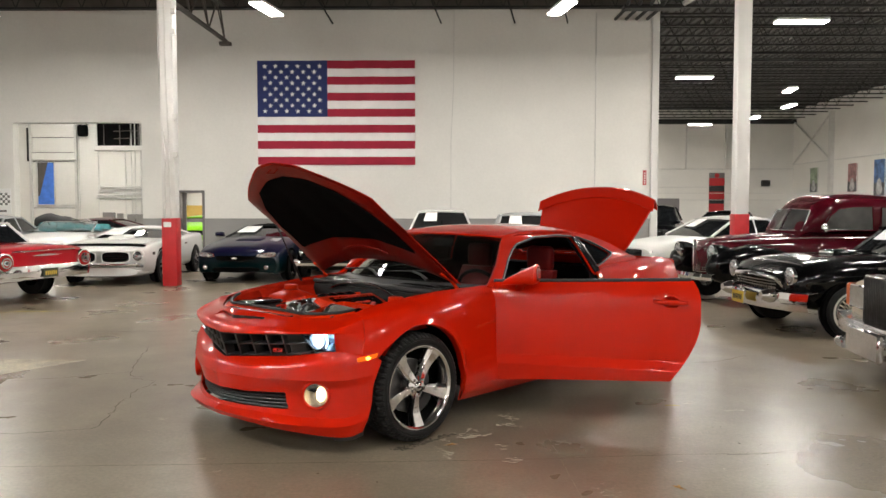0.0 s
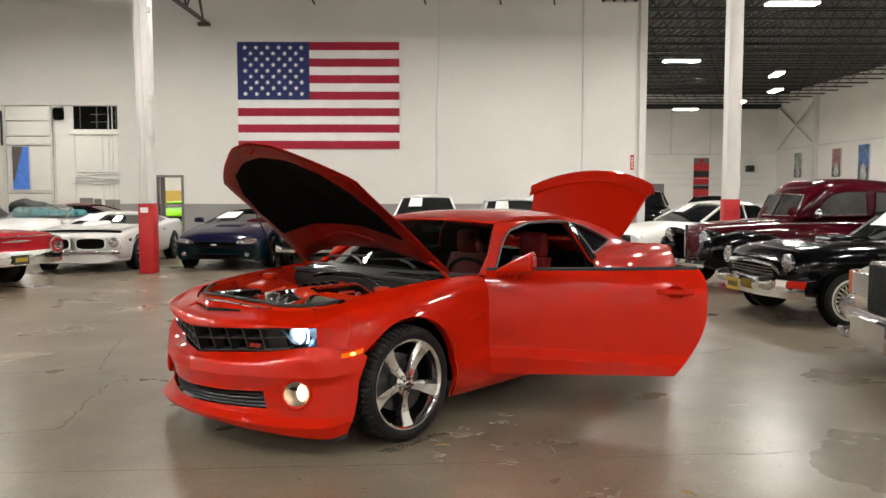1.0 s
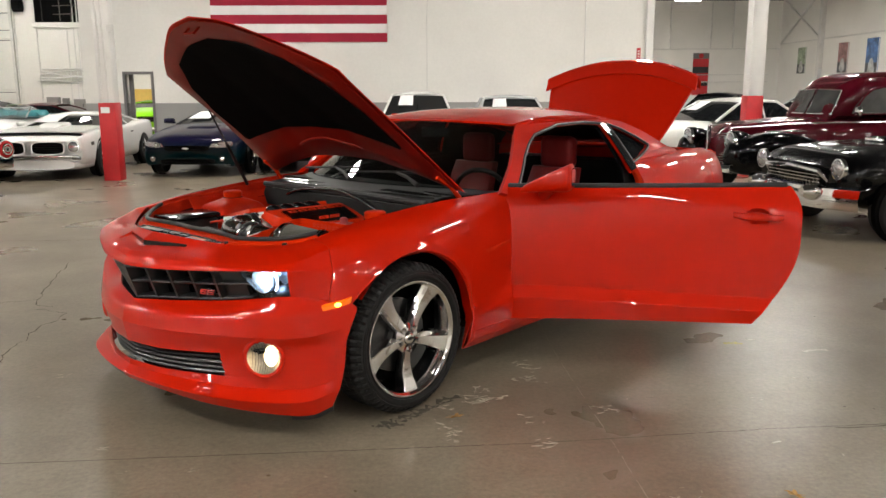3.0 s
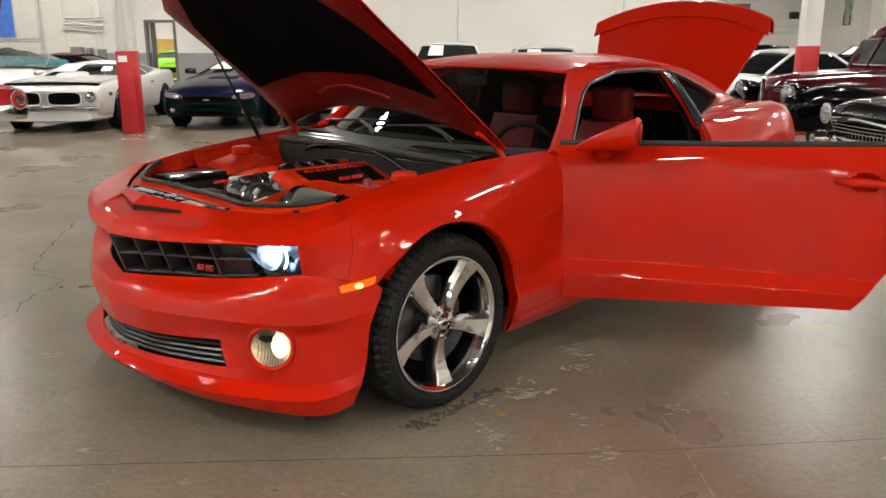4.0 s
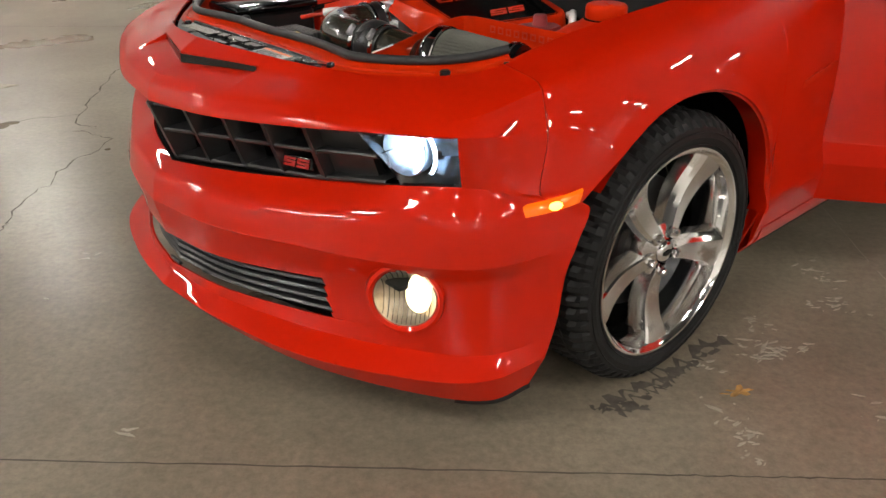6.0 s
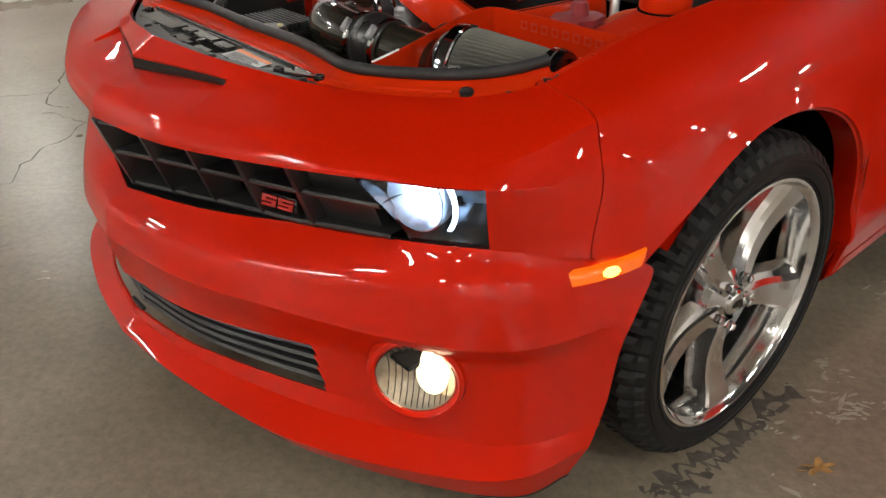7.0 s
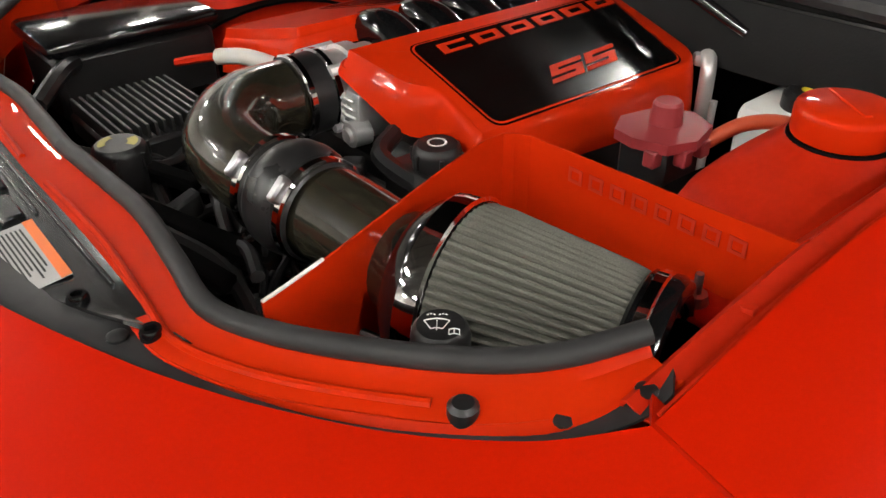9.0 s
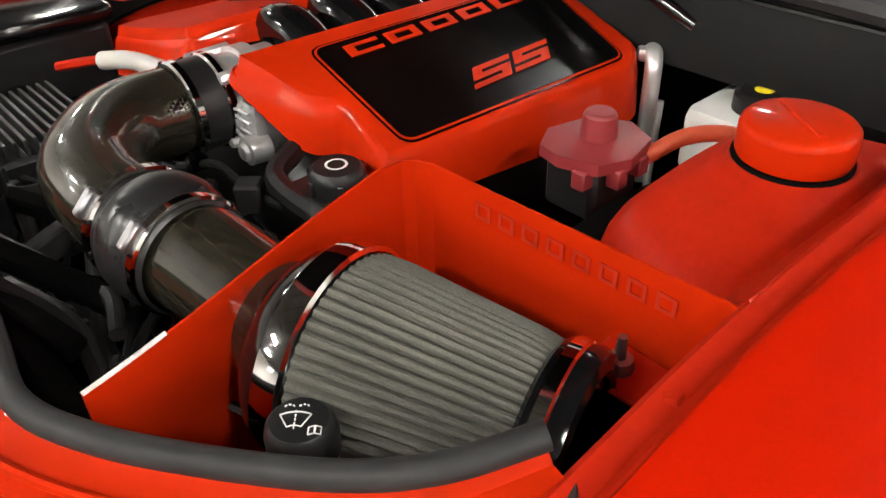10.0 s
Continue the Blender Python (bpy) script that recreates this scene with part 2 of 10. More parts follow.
def grid(P, keep=None, bm=None, close_u=False, close_v=False, mirror=False):
    """A sheet over an array of points (m, n, 3); keep(i, j) tells which cells stay."""
    bm = bm or bmesh.new()
    P = np.asarray(P, float)
    m, n = P.shape[:2]
    for sign in ((1, -1) if mirror else (1,)):
        vs = [[bm.verts.new((p[0], p[1] * sign, p[2])) for p in row] for row in P]
        for i in range(m if close_u else m - 1):
            for j in range(n if close_v else n - 1):
                if keep is None or keep(i, j):
                    q = [vs[i][j], vs[(i + 1) % m][j], vs[(i + 1) % m][(j + 1) % n], vs[i][(j + 1) % n]]
                    bm.faces.new(q if sign > 0 else q[::-1])
    if mirror:
        bmesh.ops.remove_doubles(bm, verts=bm.verts, dist=0.0008)
    loose = [v for v in bm.verts if not v.link_faces]
    bmesh.ops.delete(bm, geom=loose, context="VERTS")
    return bm


def box(bm, lo, hi, bevel=0.0, m=None, seg=1):
    """A block between two corners, with bevelled edges."""
    c = [(a + b) / 2 for a, b in zip(lo, hi)]
    s = [abs(b - a) for a, b in zip(lo, hi)]
    made = bmesh.ops.create_cube(bm, size=1.0, matrix=Matrix.LocRotScale(c, None, s))["verts"]
    if bevel:
        edges = list({e for v in made for e in v.link_edges})
        made = bmesh.ops.bevel(bm, geom=edges, offset=bevel, segments=seg, affect="EDGES", profile=0.5)["verts"]
    if m is not None:
        bmesh.ops.transform(bm, matrix=m, verts=made)
    return bm


def tube(bm, pts, radius, sides=10, cap=True, squash=None):
    """A pipe along points; radius may be one number or one for each point."""
    pts = [Vector(p) for p in pts]
    n = len(pts)
    radii = radius if isinstance(radius, (list, tuple, np.ndarray)) else [radius] * n
    rings = []
    up = None
    for i, p in enumerate(pts):
        way = (pts[min(i + 1, n - 1)] - pts[max(i - 1, 0)]).normalized()
        if up is None:
            up = way.orthogonal().normalized()
        up = (up - way * up.dot(way)).normalized()
        side = way.cross(up)
        rings.append([bm.verts.new(p + (up * math.cos(2 * math.pi * k / sides) + side * math.sin(2 * math.pi * k / sides)) * radii[i]) for k in range(sides)])
    for a, b in zip(rings, rings[1:]):
        for k in range(sides):
            bm.faces.new((a[k], a[(k + 1) % sides], b[(k + 1) % sides], b[k]))
    if cap:
        bm.faces.new(rings[0][::-1])
        bm.faces.new(rings[-1])
    return bm


def turned(bm, profile, sides=48, m=None, arc=2 * math.pi):
    """A lathe shape about the local y axis; profile rows are (radius, y)."""
    full = abs(arc - 2 * math.pi) < 1e-6
    cnt = sides if full else sides + 1
    rings = [[bm.verts.new((r * math.cos(arc * k / sides), y, r * math.sin(arc * k / sides))) for k in range(cnt)] for r, y in profile]
    for a, b in zip(rings, rings[1:]):
        for k in range(sides):
            q = (a[k], a[(k + 1) % cnt], b[(k + 1) % cnt], b[k])
            bm.faces.new(q)
    if m is not None:
        bmesh.ops.transform(bm, matrix=m, verts=[v for ring in rings for v in ring])
    bmesh.ops.remove_doubles(bm, verts=[v for ring in rings for v in ring], dist=1e-6)
    return bm


def prism(bm, outline, way, m=None):
    """A closed flat outline pushed along a vector."""
    way = Vector(way)
    a = [bm.verts.new(p) for p in outline]
    b = [bm.verts.new(Vector(p) + way) for p in outline]
    n = len(a)
    bm.faces.new(a)
    bm.faces.new(b[::-1])
    for k in range(n):
        bm.faces.new((a[k], b[k], b[(k + 1) % n], a[(k + 1) % n]))
    if m is not None:
        bmesh.ops.transform(bm, matrix=m, verts=a + b)
    return bm


# ---- the hall ----
WALL_Y, CORNER_X, FAR_Y, RIGHT_X, LEFT_X, BACK_Y, ROOF_Z = 22.2, 5.97, 52.7, 22.7, -18.0, -14.0, 7.95


def slab(name, lo, hi, mat, label, category="wall", kind="structure"):
    return solo(name, box(bmesh.new(), lo, hi), mat, label, category, kind=kind, smooth=False)


slab("floor", (LEFT_X - 0.3, BACK_Y - 0.3, -0.2), (RIGHT_X + 0.3, FAR_Y + 0.3, 0.0), M["concrete"], "polished stained grey-brown concrete warehouse floor", "floor")

# flag wall with a tall opening and a doorway; white above a grey band
OP_X0, OP_X1, OP_Z = -12.62, -8.88, 4.01
DR_X0, DR_X1, DR_Z = -7.80, -7.14, 1.98
BAND = 1.235


def wall_pieces(bm, z0, z1):
    for x0, x1, c0 in ((LEFT_X, OP_X0, 0.0), (OP_X0, OP_X1, OP_Z), (OP_X1, DR_X0, 0.0), (DR_X0, DR_X1, DR_Z), (DR_X1, CORNER_X, 0.0)):
        lo = max(z0, c0)
        if lo < z1:
            box(bm, (x0, WALL_Y, lo), (x1, WALL_Y + 0.3, z1))
    return bm


solo("wall_north", wall_pieces(bmesh.new(), BAND, ROOF_Z), M["wall"], "tall white painted warehouse wall with faint panel seams", "wall", kind="structure", smooth=False)
solo("wall_north_base", wall_pieces(bmesh.new(), 0.0, BAND), M["wall_grey"], "grey painted lower band of the white wall", "wall", kind="structure", smooth=False)
slab("wall_return", (CORNER_X - 0.3, WALL_Y + 0.3, 0), (CORNER_X, FAR_Y, ROOF_Z), M["wall"], "white painted wall running back from the corner")
slab("wall_far", (CORNER_X - 0.3, FAR_Y, 0), (RIGHT_X, FAR_Y + 0.3, ROOF_Z), M["wall"], "white painted far end wall of the hall")
slab("wall_east", (RIGHT_X, BACK_Y, 0), (RIGHT_X + 0.3, FAR_Y + 0.3, ROOF_Z), M["wall"], "long white painted side wall with posters")
slab("wall_west", (LEFT_X - 0.3, BACK_Y, 0), (LEFT_X, 32.0, ROOF_Z), M["wall"], "white painted side wall")
slab("wall_south", (LEFT_X - 0.3, BACK_Y - 0.3, 0), (RIGHT_X + 0.3, BACK_Y, ROOF_Z), M["wall"], "white painted wall closing the hall")
# room behind the opening
slab("wall_backroom", (LEFT_X, 31.5, 0), (CORNER_X - 0.3, 31.8, ROOF_Z), M["wall"], "white painted back wall of the side room")
slab("wall_backroom_side", (-6.4, WALL_Y + 0.3, 0), (-6.2, 31.5, ROOF_Z), M["wall"], "white painted partition of the side room")


def corner_post():
    """White steel corner post and two faint seams of the panel wall."""
    bm = bmesh.new()
    box(bm, (CORNER_X - 0.16, WALL_Y - 0.10, 0), (CORNER_X + 0.04, WALL_Y - 0.005, 7.8), 0.01)
    solo("trim_corner", bm, M["column"], "white painted steel corner post", "trim", kind="structure", smooth=False)
    bm = bmesh.new()
    tube(bm, [(0.17, WALL_Y - 0.012, 7.2), (0.15, WALL_Y - 0.012, 5.0), (0.08, WALL_Y - 0.012, 3.4), (0.08, WALL_Y - 0.012, 1.25)], 0.010, 6)
    solo("wall_cable", bm, M["conduit"], "thin white cable running down the wall", "cable", smooth=True)
    bm = bmesh.new()
    tube(bm, [(4.22, WALL_Y - 0.02, 7.1), (4.22, WALL_Y - 0.02, 1.25)], 0.016, 6)
    solo("wall_conduit", bm, M["conduit"], "thin grey conduit running down the white wall", "conduit")


corner_post()
# added dark sheet stands in for the deck and shadow above the wall
slab("wall_top_dark", (LEFT_X, WALL_Y - 0.012, 7.20), (CORNER_X - 0.165, WALL_Y - 0.003, ROOF_Z - 0.004), M["steel_brown"], "added dark sheet for the deck and shadow above the white wall")


def roof():
    """Corrugated dark deck; open-web joists hang under it."""
    bm = bmesh.new()
    pitch, n = 0.30, int((RIGHT_X - LEFT_X) / 0.30)
    for k in range(n):
        x0 = LEFT_X + k * pitch
        pts = [(x0, 0.0), (x0 + 0.10, 0.0), (x0 + 0.13, 0.07), (x0 + 0.27, 0.07), (x0 + 0.30, 0.0)]
        for (xa, za), (xb, zb) in zip(pts, pts[1:]):
            bm.faces.new([bm.verts.new(p) for p in ((xa, BACK_Y, ROOF_Z + za), (xb, BACK_Y, ROOF_Z + zb), (xb, FAR_Y, ROOF_Z + zb), (xa, FAR_Y, ROOF_Z + za))])
    bmesh.ops.remove_doubles(bm, verts=bm.verts, dist=1e-4)
    box(bm, (LEFT_X - 0.3, BACK_Y - 0.3, ROOF_Z + 0.09), (RIGHT_X + 0.3, FAR_Y + 0.3, ROOF_Z + 0.2))
    solo("ceiling", bm, M["deck"], "dark painted corrugated steel roof deck", "ceiling", kind="structure", smooth=False)


roof()


def joist_mesh(x0, x1, depth=0.62, step=0.62):
    """An open-web steel joist along x."""
    bm = bmesh.new()
    for z in (0.0, depth):
        box(bm, (x0, -0.045, z), (x1, 0.045, z + 0.055))
    n = int((x1 - x0) / step)
    for k in range(n):
        a, b = x0 + k * step, x0 + (k + 0.5) * step
        tube(bm, [(a, 0, depth), (b, 0, 0.03)], 0.014, 4, cap=False)
        tube(bm, [(b, 0, 0.03), (a + step, 0, depth)], 0.014, 4, cap=False)
    return finish(bm, "roof_joist", M["steel_dark"], smooth=False)


near_joist, far_joist = joist_mesh(LEFT_X, RIGHT_X, 0.78), joist_mesh(CORNER_X + 0.02, RIGHT_X)
y = -12.5
while y < FAR_Y - 0.4:
    ob = new("roof_joist", near_joist if y < WALL_Y - 0.2 else far_joist)
    ob.location = (0, y, ROOF_Z - (0.86 if y < WALL_Y - 0.2 else 0.70))
    tagged(ob, "dark painted open-web steel roof joist under the deck", "joist", "roof joists", "structure")
    y += 1.55


def girder(x, y0, y1, low=6.28, high=7.20, name="roof_girder"):
    bm = bmesh.new()
    for z, w in ((low, 0.055), (high, 0.08)):
        box(bm, (x - w, y0, z), (x - 0.012, y1, z + 0.07))
        box(bm, (x + 0.012, y0, z), (x + w, y1, z + 0.07))
    n = int((y1 - y0) / 1.5)
    for k in range(n):
        a = y1 - 0.12 - k * 1.5
        for b in (a - 0.45, a - 0.75, a - 1.5):
            tube(bm, [(x, a if b != a - 1.5 else a - 0.75, low + 0.04 if b != a - 1.5 else high), (x, b, high if b != a - 1.5 else low + 0.04)], 0.026, 4, cap=False)
    box(bm, (x - 0.16, y1 - 0.16, low - 0.10), (x + 0.16, y1 + 0.03, low), 0.008)
    solo(name, bm, M["steel_brown"], "dark steel girder truss carrying the roof joists", "girder", "girders", "structure", smooth=False)


girder(-6.37, 2.0, WALL_Y - 0.05)


def column(name, x, y, red_top, label, wires):
    ob = thing(name, label, "column")
    ob.location = (x, y, 0)
    r = 0.135
    bm = bmesh.new()
    box(bm, (-r, -r, 0.0), (r, r, 7.25), 0.025, seg=2)
    part("shaft", bm, M["column"], ob)
    bm = bmesh.new()
    box(bm, (-r - 0.012, -r - 0.012, 0.0), (r + 0.012, r + 0.012, red_top), 0.02, seg=2)
    part("bumper_guard", bm, M["column_red"], ob, "red painted steel base guard")
    if wires:
        bm = bmesh.new()
        tube(bm, catmull([(-r - 0.03, -0.05, 7.2), (-r - 0.03, -0.05, 4.2), (-0.05, -r - 0.02, 2.6), (-0.08, -r - 0.02, 1.35)], 24), 0.022, 6)
        part("conduit", bm, M["conduit"], ob)
        bm = bmesh.new()
        tube(bm, catmull([(-0.02, -r - 0.02, 7.2), (-0.02, -r - 0.02, 4.6), (0.02, -r - 0.02, 3.0), (0.05, -r - 0.02, 1.35)], 24), 0.016, 6)
        part("conduit", bm, M["conduit"], ob)
        for z in (5.35, 4.95, 3.30, 2.55):
            bm = bmesh.new()
            box(bm, (r - 0.02, -r - 0.05, z), (r + 0.07, -r + 0.03, z + 0.11), 0.006)
            part("junction_box", bm, M["conduit"], ob)
        bm = bmesh.new()
        box(bm, (-0.10, -r - 0.022, red_top - 0.18), (0.05, -r - 0.013, red_top - 0.08))
        part("notice", bm, M["paper"], ob, "small pale notice plate")
    return ob


column("steel_column", -5.50, 14.95, 1.36, "white steel column with a red painted base and cables", True)
column("steel_column", 5.84, 15.0, 1.44, "white square steel column with red painted base", False)


def lamp_thing():
    ob = thing("high_bay_light", "lit rectangular LED high-bay light under the roof; unseen ones are added fill", "ceiling light", group="high-bay lights")
    bm = bmesh.new()
    box(bm, (-0.62, -0.17, 0.02), (0.62, 0.17, 0.09), 0.01)
    part("housing", bm, M["lamp_body"], ob)
    bm = bmesh.new()
    box(bm, (-0.60, -0.15, -0.005), (0.60, 0.15, 0.018))
    part("diffuser", bm, M["lamp"], ob, "glowing white diffuser panel", smooth=False)
    for sx in (-0.5, 0.5):
        bm = bmesh.new()
        tube(bm, [(sx, 0, 0.09), (sx, 0, 1.94)], 0.006, 5)
        part("hanger", bm, M["steel_dark"], ob)
    return ob


first = lamp_thing()
LAMPS = [(-4.1, 17.4, 80), (2.6, 17.4, 100), (8.6, 18.8, 0), (8.55, 27.3, 0), (13.15, 30.4, 80), (15.2, 35.4, 85), (15.4, 40.0, 80), (13.7, 43.5, 0), (-11.0, 26.5, 90), (-7.4, 26.5, 90), (-10.7, 17.4, 90)]
LAMPS += [(x, y, 90) for y in (-11.8, -6.0, -0.4, 6.4, 12.2) for x in (-10.7, -4.1, 2.6, 8.6) if y != 6.4 or abs(x + 0.75) > 4]
# (-7.4, 1.6) is an unseen fill lamp, added to brighten the floor
LAMPS += [(-15.5, y, 90) for y in (-6.0, 5.2)] + [(-7.4, 1.6, 90)]
LAMPS += [(x, y, 0) for y in (-5.0, 2.5, 10.0, 18.0) for x in (14.0, 19.5)]
# unseen fill lamps off to the east, added to brighten the far walls
LAMPS += [(16.5, 22.5, 0), (20.5, 23.0, 0), (20.6, 28.5, 0), (20.9, 34.0, 90)]
# unseen fill lamps added behind the flag wall and in the side room
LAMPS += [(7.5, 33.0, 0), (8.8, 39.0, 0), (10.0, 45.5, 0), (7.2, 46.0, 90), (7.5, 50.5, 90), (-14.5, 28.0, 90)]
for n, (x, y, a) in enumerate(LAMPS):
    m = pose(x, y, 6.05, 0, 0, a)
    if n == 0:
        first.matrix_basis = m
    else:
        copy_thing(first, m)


def flag():
    """Striped flag with a starred canton, hung flat on the wall with a slight ripple."""
    x0, x1, z0, z1 = -5.49, -0.949, 2.785, 5.762
    ob = thing("wall_flag", "large striped flag with a blue starred canton hung on the wall", "flag")
    ob.location = (0, WALL_Y - 0.03, 0)

    def ripple(x, z):
        return 0.010 * math.sin(5.1 * x + 0.7 * z) + 0.006 * math.sin(11 * x - 3 * z)

    h = (z1 - z0) / 13
    cx = x0 + (x1 - x0) * 0.445
    for k in range(13):
        za, zb = z1 - k * h, z1 - (k + 1) * h
        xa = cx if k < 7 else x0
        P = [[(x, ripple(x, z), z) for z in (za, (za + zb) / 2, zb)] for x in np.linspace(xa, x1, 40)]
        part("stripe", grid(P), M["flag_red"] if k % 2 == 0 else M["flag_white"], ob, thick=0.003)
    P = [[(x, ripple(x, z), z) for z in np.linspace(z1, z1 - 7 * h, 8)] for x in np.linspace(x0, cx, 20)]
    part("canton", grid(P), M["flag_blue"], ob, "dark blue canton with white stars", thick=0.003)
    star = bmesh.new()
    rim = [(0.076 * (1 if k % 2 == 0 else 0.40) * math.sin(k * math.pi / 5), 0, 0.076 * (1 if k % 2 == 0 else 0.40) * math.cos(k * math.pi / 5)) for k in range(10)]
    prism(star, rim, (0, 0.006, 0))
    data = finish(star, "star", M["flag_white"], smooth=False)
    w, hh = cx - x0, 7 * h
    for row in range(9):
        cnt = 6 if row % 2 == 0 else 5
        for k in range(cnt):
            sx = x0 + w * ((k + 0.5) / 6 + (0 if cnt == 6 else 0.5 / 6)) * 0.94 + 0.03 * w
            sz = z1 - hh * (row + 1) / 10
            s = new("star", data)
            s.parent = ob
            s.location = (sx, ripple(sx, sz) - 0.012, sz)


flag()


# ---- the red coupe ----
# local frame: x forward from the front axle, y to the driver's side, z up
CAR = pose(-0.761, 5.040, 0.0, 0, 0, 226.0)
coupe = thing("sports_coupe", "red two-door sports coupe, hood, trunk and driver door open", "car", CAR)
ARCH_R, ARCH_Z, FRONT_X, REAR_X = 0.43, 0.372, 0.036, -2.86

# rows of the front bumper, from the lip up to the hood gap: centre line to the fender seam
FASCIA = [
    [(0.994, 0, 0.190), (0.964, 0.254, 0.186), (0.882, 0.531, 0.166), (0.735, 0.763, 0.138), (0.611, 0.898, 0.128), (0.508, 0.937, 0.150)],
    [(1.022, 0, 0.226), (0.991, 0.254, 0.222), (0.906, 0.552, 0.212), (0.752, 0.795, 0.200), (0.632, 0.92, 0.205), (0.486, 0.966, 0.232)],
    [(0.988, 0, 0.256), (0.945, 0.25, 0.252), (0.836, 0.545, 0.246), (0.712, 0.752, 0.242), (0.610, 0.892, 0.252), (0.472, 0.972, 0.285)],
    [(0.985, 0, 0.282), (0.940, 0.25, 0.282), (0.812, 0.56, 0.284), (0.715, 0.745, 0.300), (0.610, 0.889, 0.320), (0.463, 0.978, 0.340)],
    [(0.988, 0, 0.378), (0.945, 0.247, 0.380), (0.834, 0.515, 0.392), (0.721, 0.739, 0.412), (0.608, 0.89, 0.432), (0.454, 0.986, 0.452)],
    [(1.006, 0, 0.478), (0.966, 0.253, 0.480), (0.874, 0.508, 0.486), (0.755, 0.757, 0.492), (0.629, 0.914, 0.500), (0.432, 0.993, 0.520)],
    [(0.990, 0, 0.545), (0.950, 0.25, 0.545), (0.860, 0.49, 0.555), (0.750, 0.735, 0.580), (0.640, 0.899, 0.590), (0.394, 0.992, 0.600)],
    [(0.940, 0, 0.573), (0.880, 0.25, 0.597), (0.776, 0.47, 0.613), (0.705, 0.705, 0.650), (0.648, 0.842, 0.672), (0.515, 0.948, 0.652)],
    [(0.972, 0, 0.746), (0.942, 0.25, 0.758), (0.868, 0.47, 0.770), (0.785, 0.664, 0.783), (0.672, 0.852, 0.790), (0.480, 0.93, 0.775)],
    [(0.965, 0, 0.785), (0.925, 0.25, 0.796), (0.845, 0.47, 0.805), (0.745, 0.67, 0.806), (0.645, 0.836, 0.815), (0.470, 0.898, 0.862)],
    [(0.876, 0, 0.850), (0.806, 0.24, 0.850), (0.742, 0.46, 0.841), (0.650, 0.64, 0.842), (0.545, 0.78, 0.858), (0.466, 0.88, 0.874)],
    [(0.820, 0, 0.885), (0.782, 0.22, 0.877), (0.694, 0.434, 0.857), (0.602, 0.598, 0.856), (0.520, 0.706, 0.867), (0.454, 0.771, 0.889)],
]
NU, SUB = 161, 8


def flip_y(P, s):
    Q = np.array(P, float)
    Q[..., 1] *= s
    return Q


def fascia_points():
    rows = np.array([catmull(r, NU) for r in FASCIA])
    fine = pchip(range(len(rows)), rows.reshape(len(rows), -1), np.linspace(0, len(rows) - 1, (len(rows) - 1) * SUB + 1))
    fine = fine.reshape(-1, NU, 3)
    # the brow and nose creases stay sharp: the spans above and below them are smoothed on their own
    for lo, hi in ((3, 5), (5, 7), (8, 9), (9, 11)):
        span = pchip(range(lo, hi + 1), rows[lo:hi + 1].reshape(hi - lo + 1, -1), np.linspace(lo, hi, (hi - lo) * SUB + 1))
        share = 1.0 if lo < 8 else np.clip((np.linspace(0, 5, NU) - 3.0) / 0.7, 0, 0.9)[None, :, None]
        fine[lo * SUB:hi * SUB + 1] += (span.reshape(-1, NU, 3) - fine[lo * SUB:hi * SUB + 1]) * share
    for k in range(3 * SUB + 1):
        i = min(k // SUB, 2)
        fine[k] = rows[i] + (rows[i + 1] - rows[i]) * (k / SUB - i)
    # V-shaped sunken panel ahead of the nose slot, ending in a short wall
    for i in range(int(1.15 / 5 * (NU - 1)) + 1):
        for j in range(round(9.35 * SUB), 10 * SUB + 1):
            d = 0.026 * (1 - 0.5 * i / (1.15 / 5 * (NU - 1))) * (j - round(9.35 * SUB)) / (0.65 * SUB)
            fine[j, i] += np.array((-0.3 * d, 0, -d))
    return fine.transpose(1, 0, 2)


FP = fascia_points()
FOG = Vector((0.738, 0.752, 0.392))


def fascia_at(u, v):
    """A point on the bumper; u counts the columns of FASCIA, v its rows."""
    i, j = u / 5 * (NU - 1), v * SUB
    i0, j0 = min(int(i), NU - 2), min(int(j), FP.shape[1] - 2)
    a, b = i - i0, j - j0
    return Vector((1 - a) * (1 - b) * FP[i0, j0] + a * (1 - b) * FP[i0 + 1, j0] + (1 - a) * b * FP[i0, j0 + 1] + a * b * FP[i0 + 1, j0 + 1])


def fascia_keep(i, j):
    u, v = (i + 0.5) / (NU - 1) * 5, (j + 0.5) / SUB
    if 7 < v < 8 and u < 4.02:
        return False
    if 3 < v < 4 and u < 2.0 + 0.1 * (v - 3):
        return False
    c = Vector(FP[i, j] + FP[i + 1, j + 1]) / 2
    return (c - FOG).length > 0.078


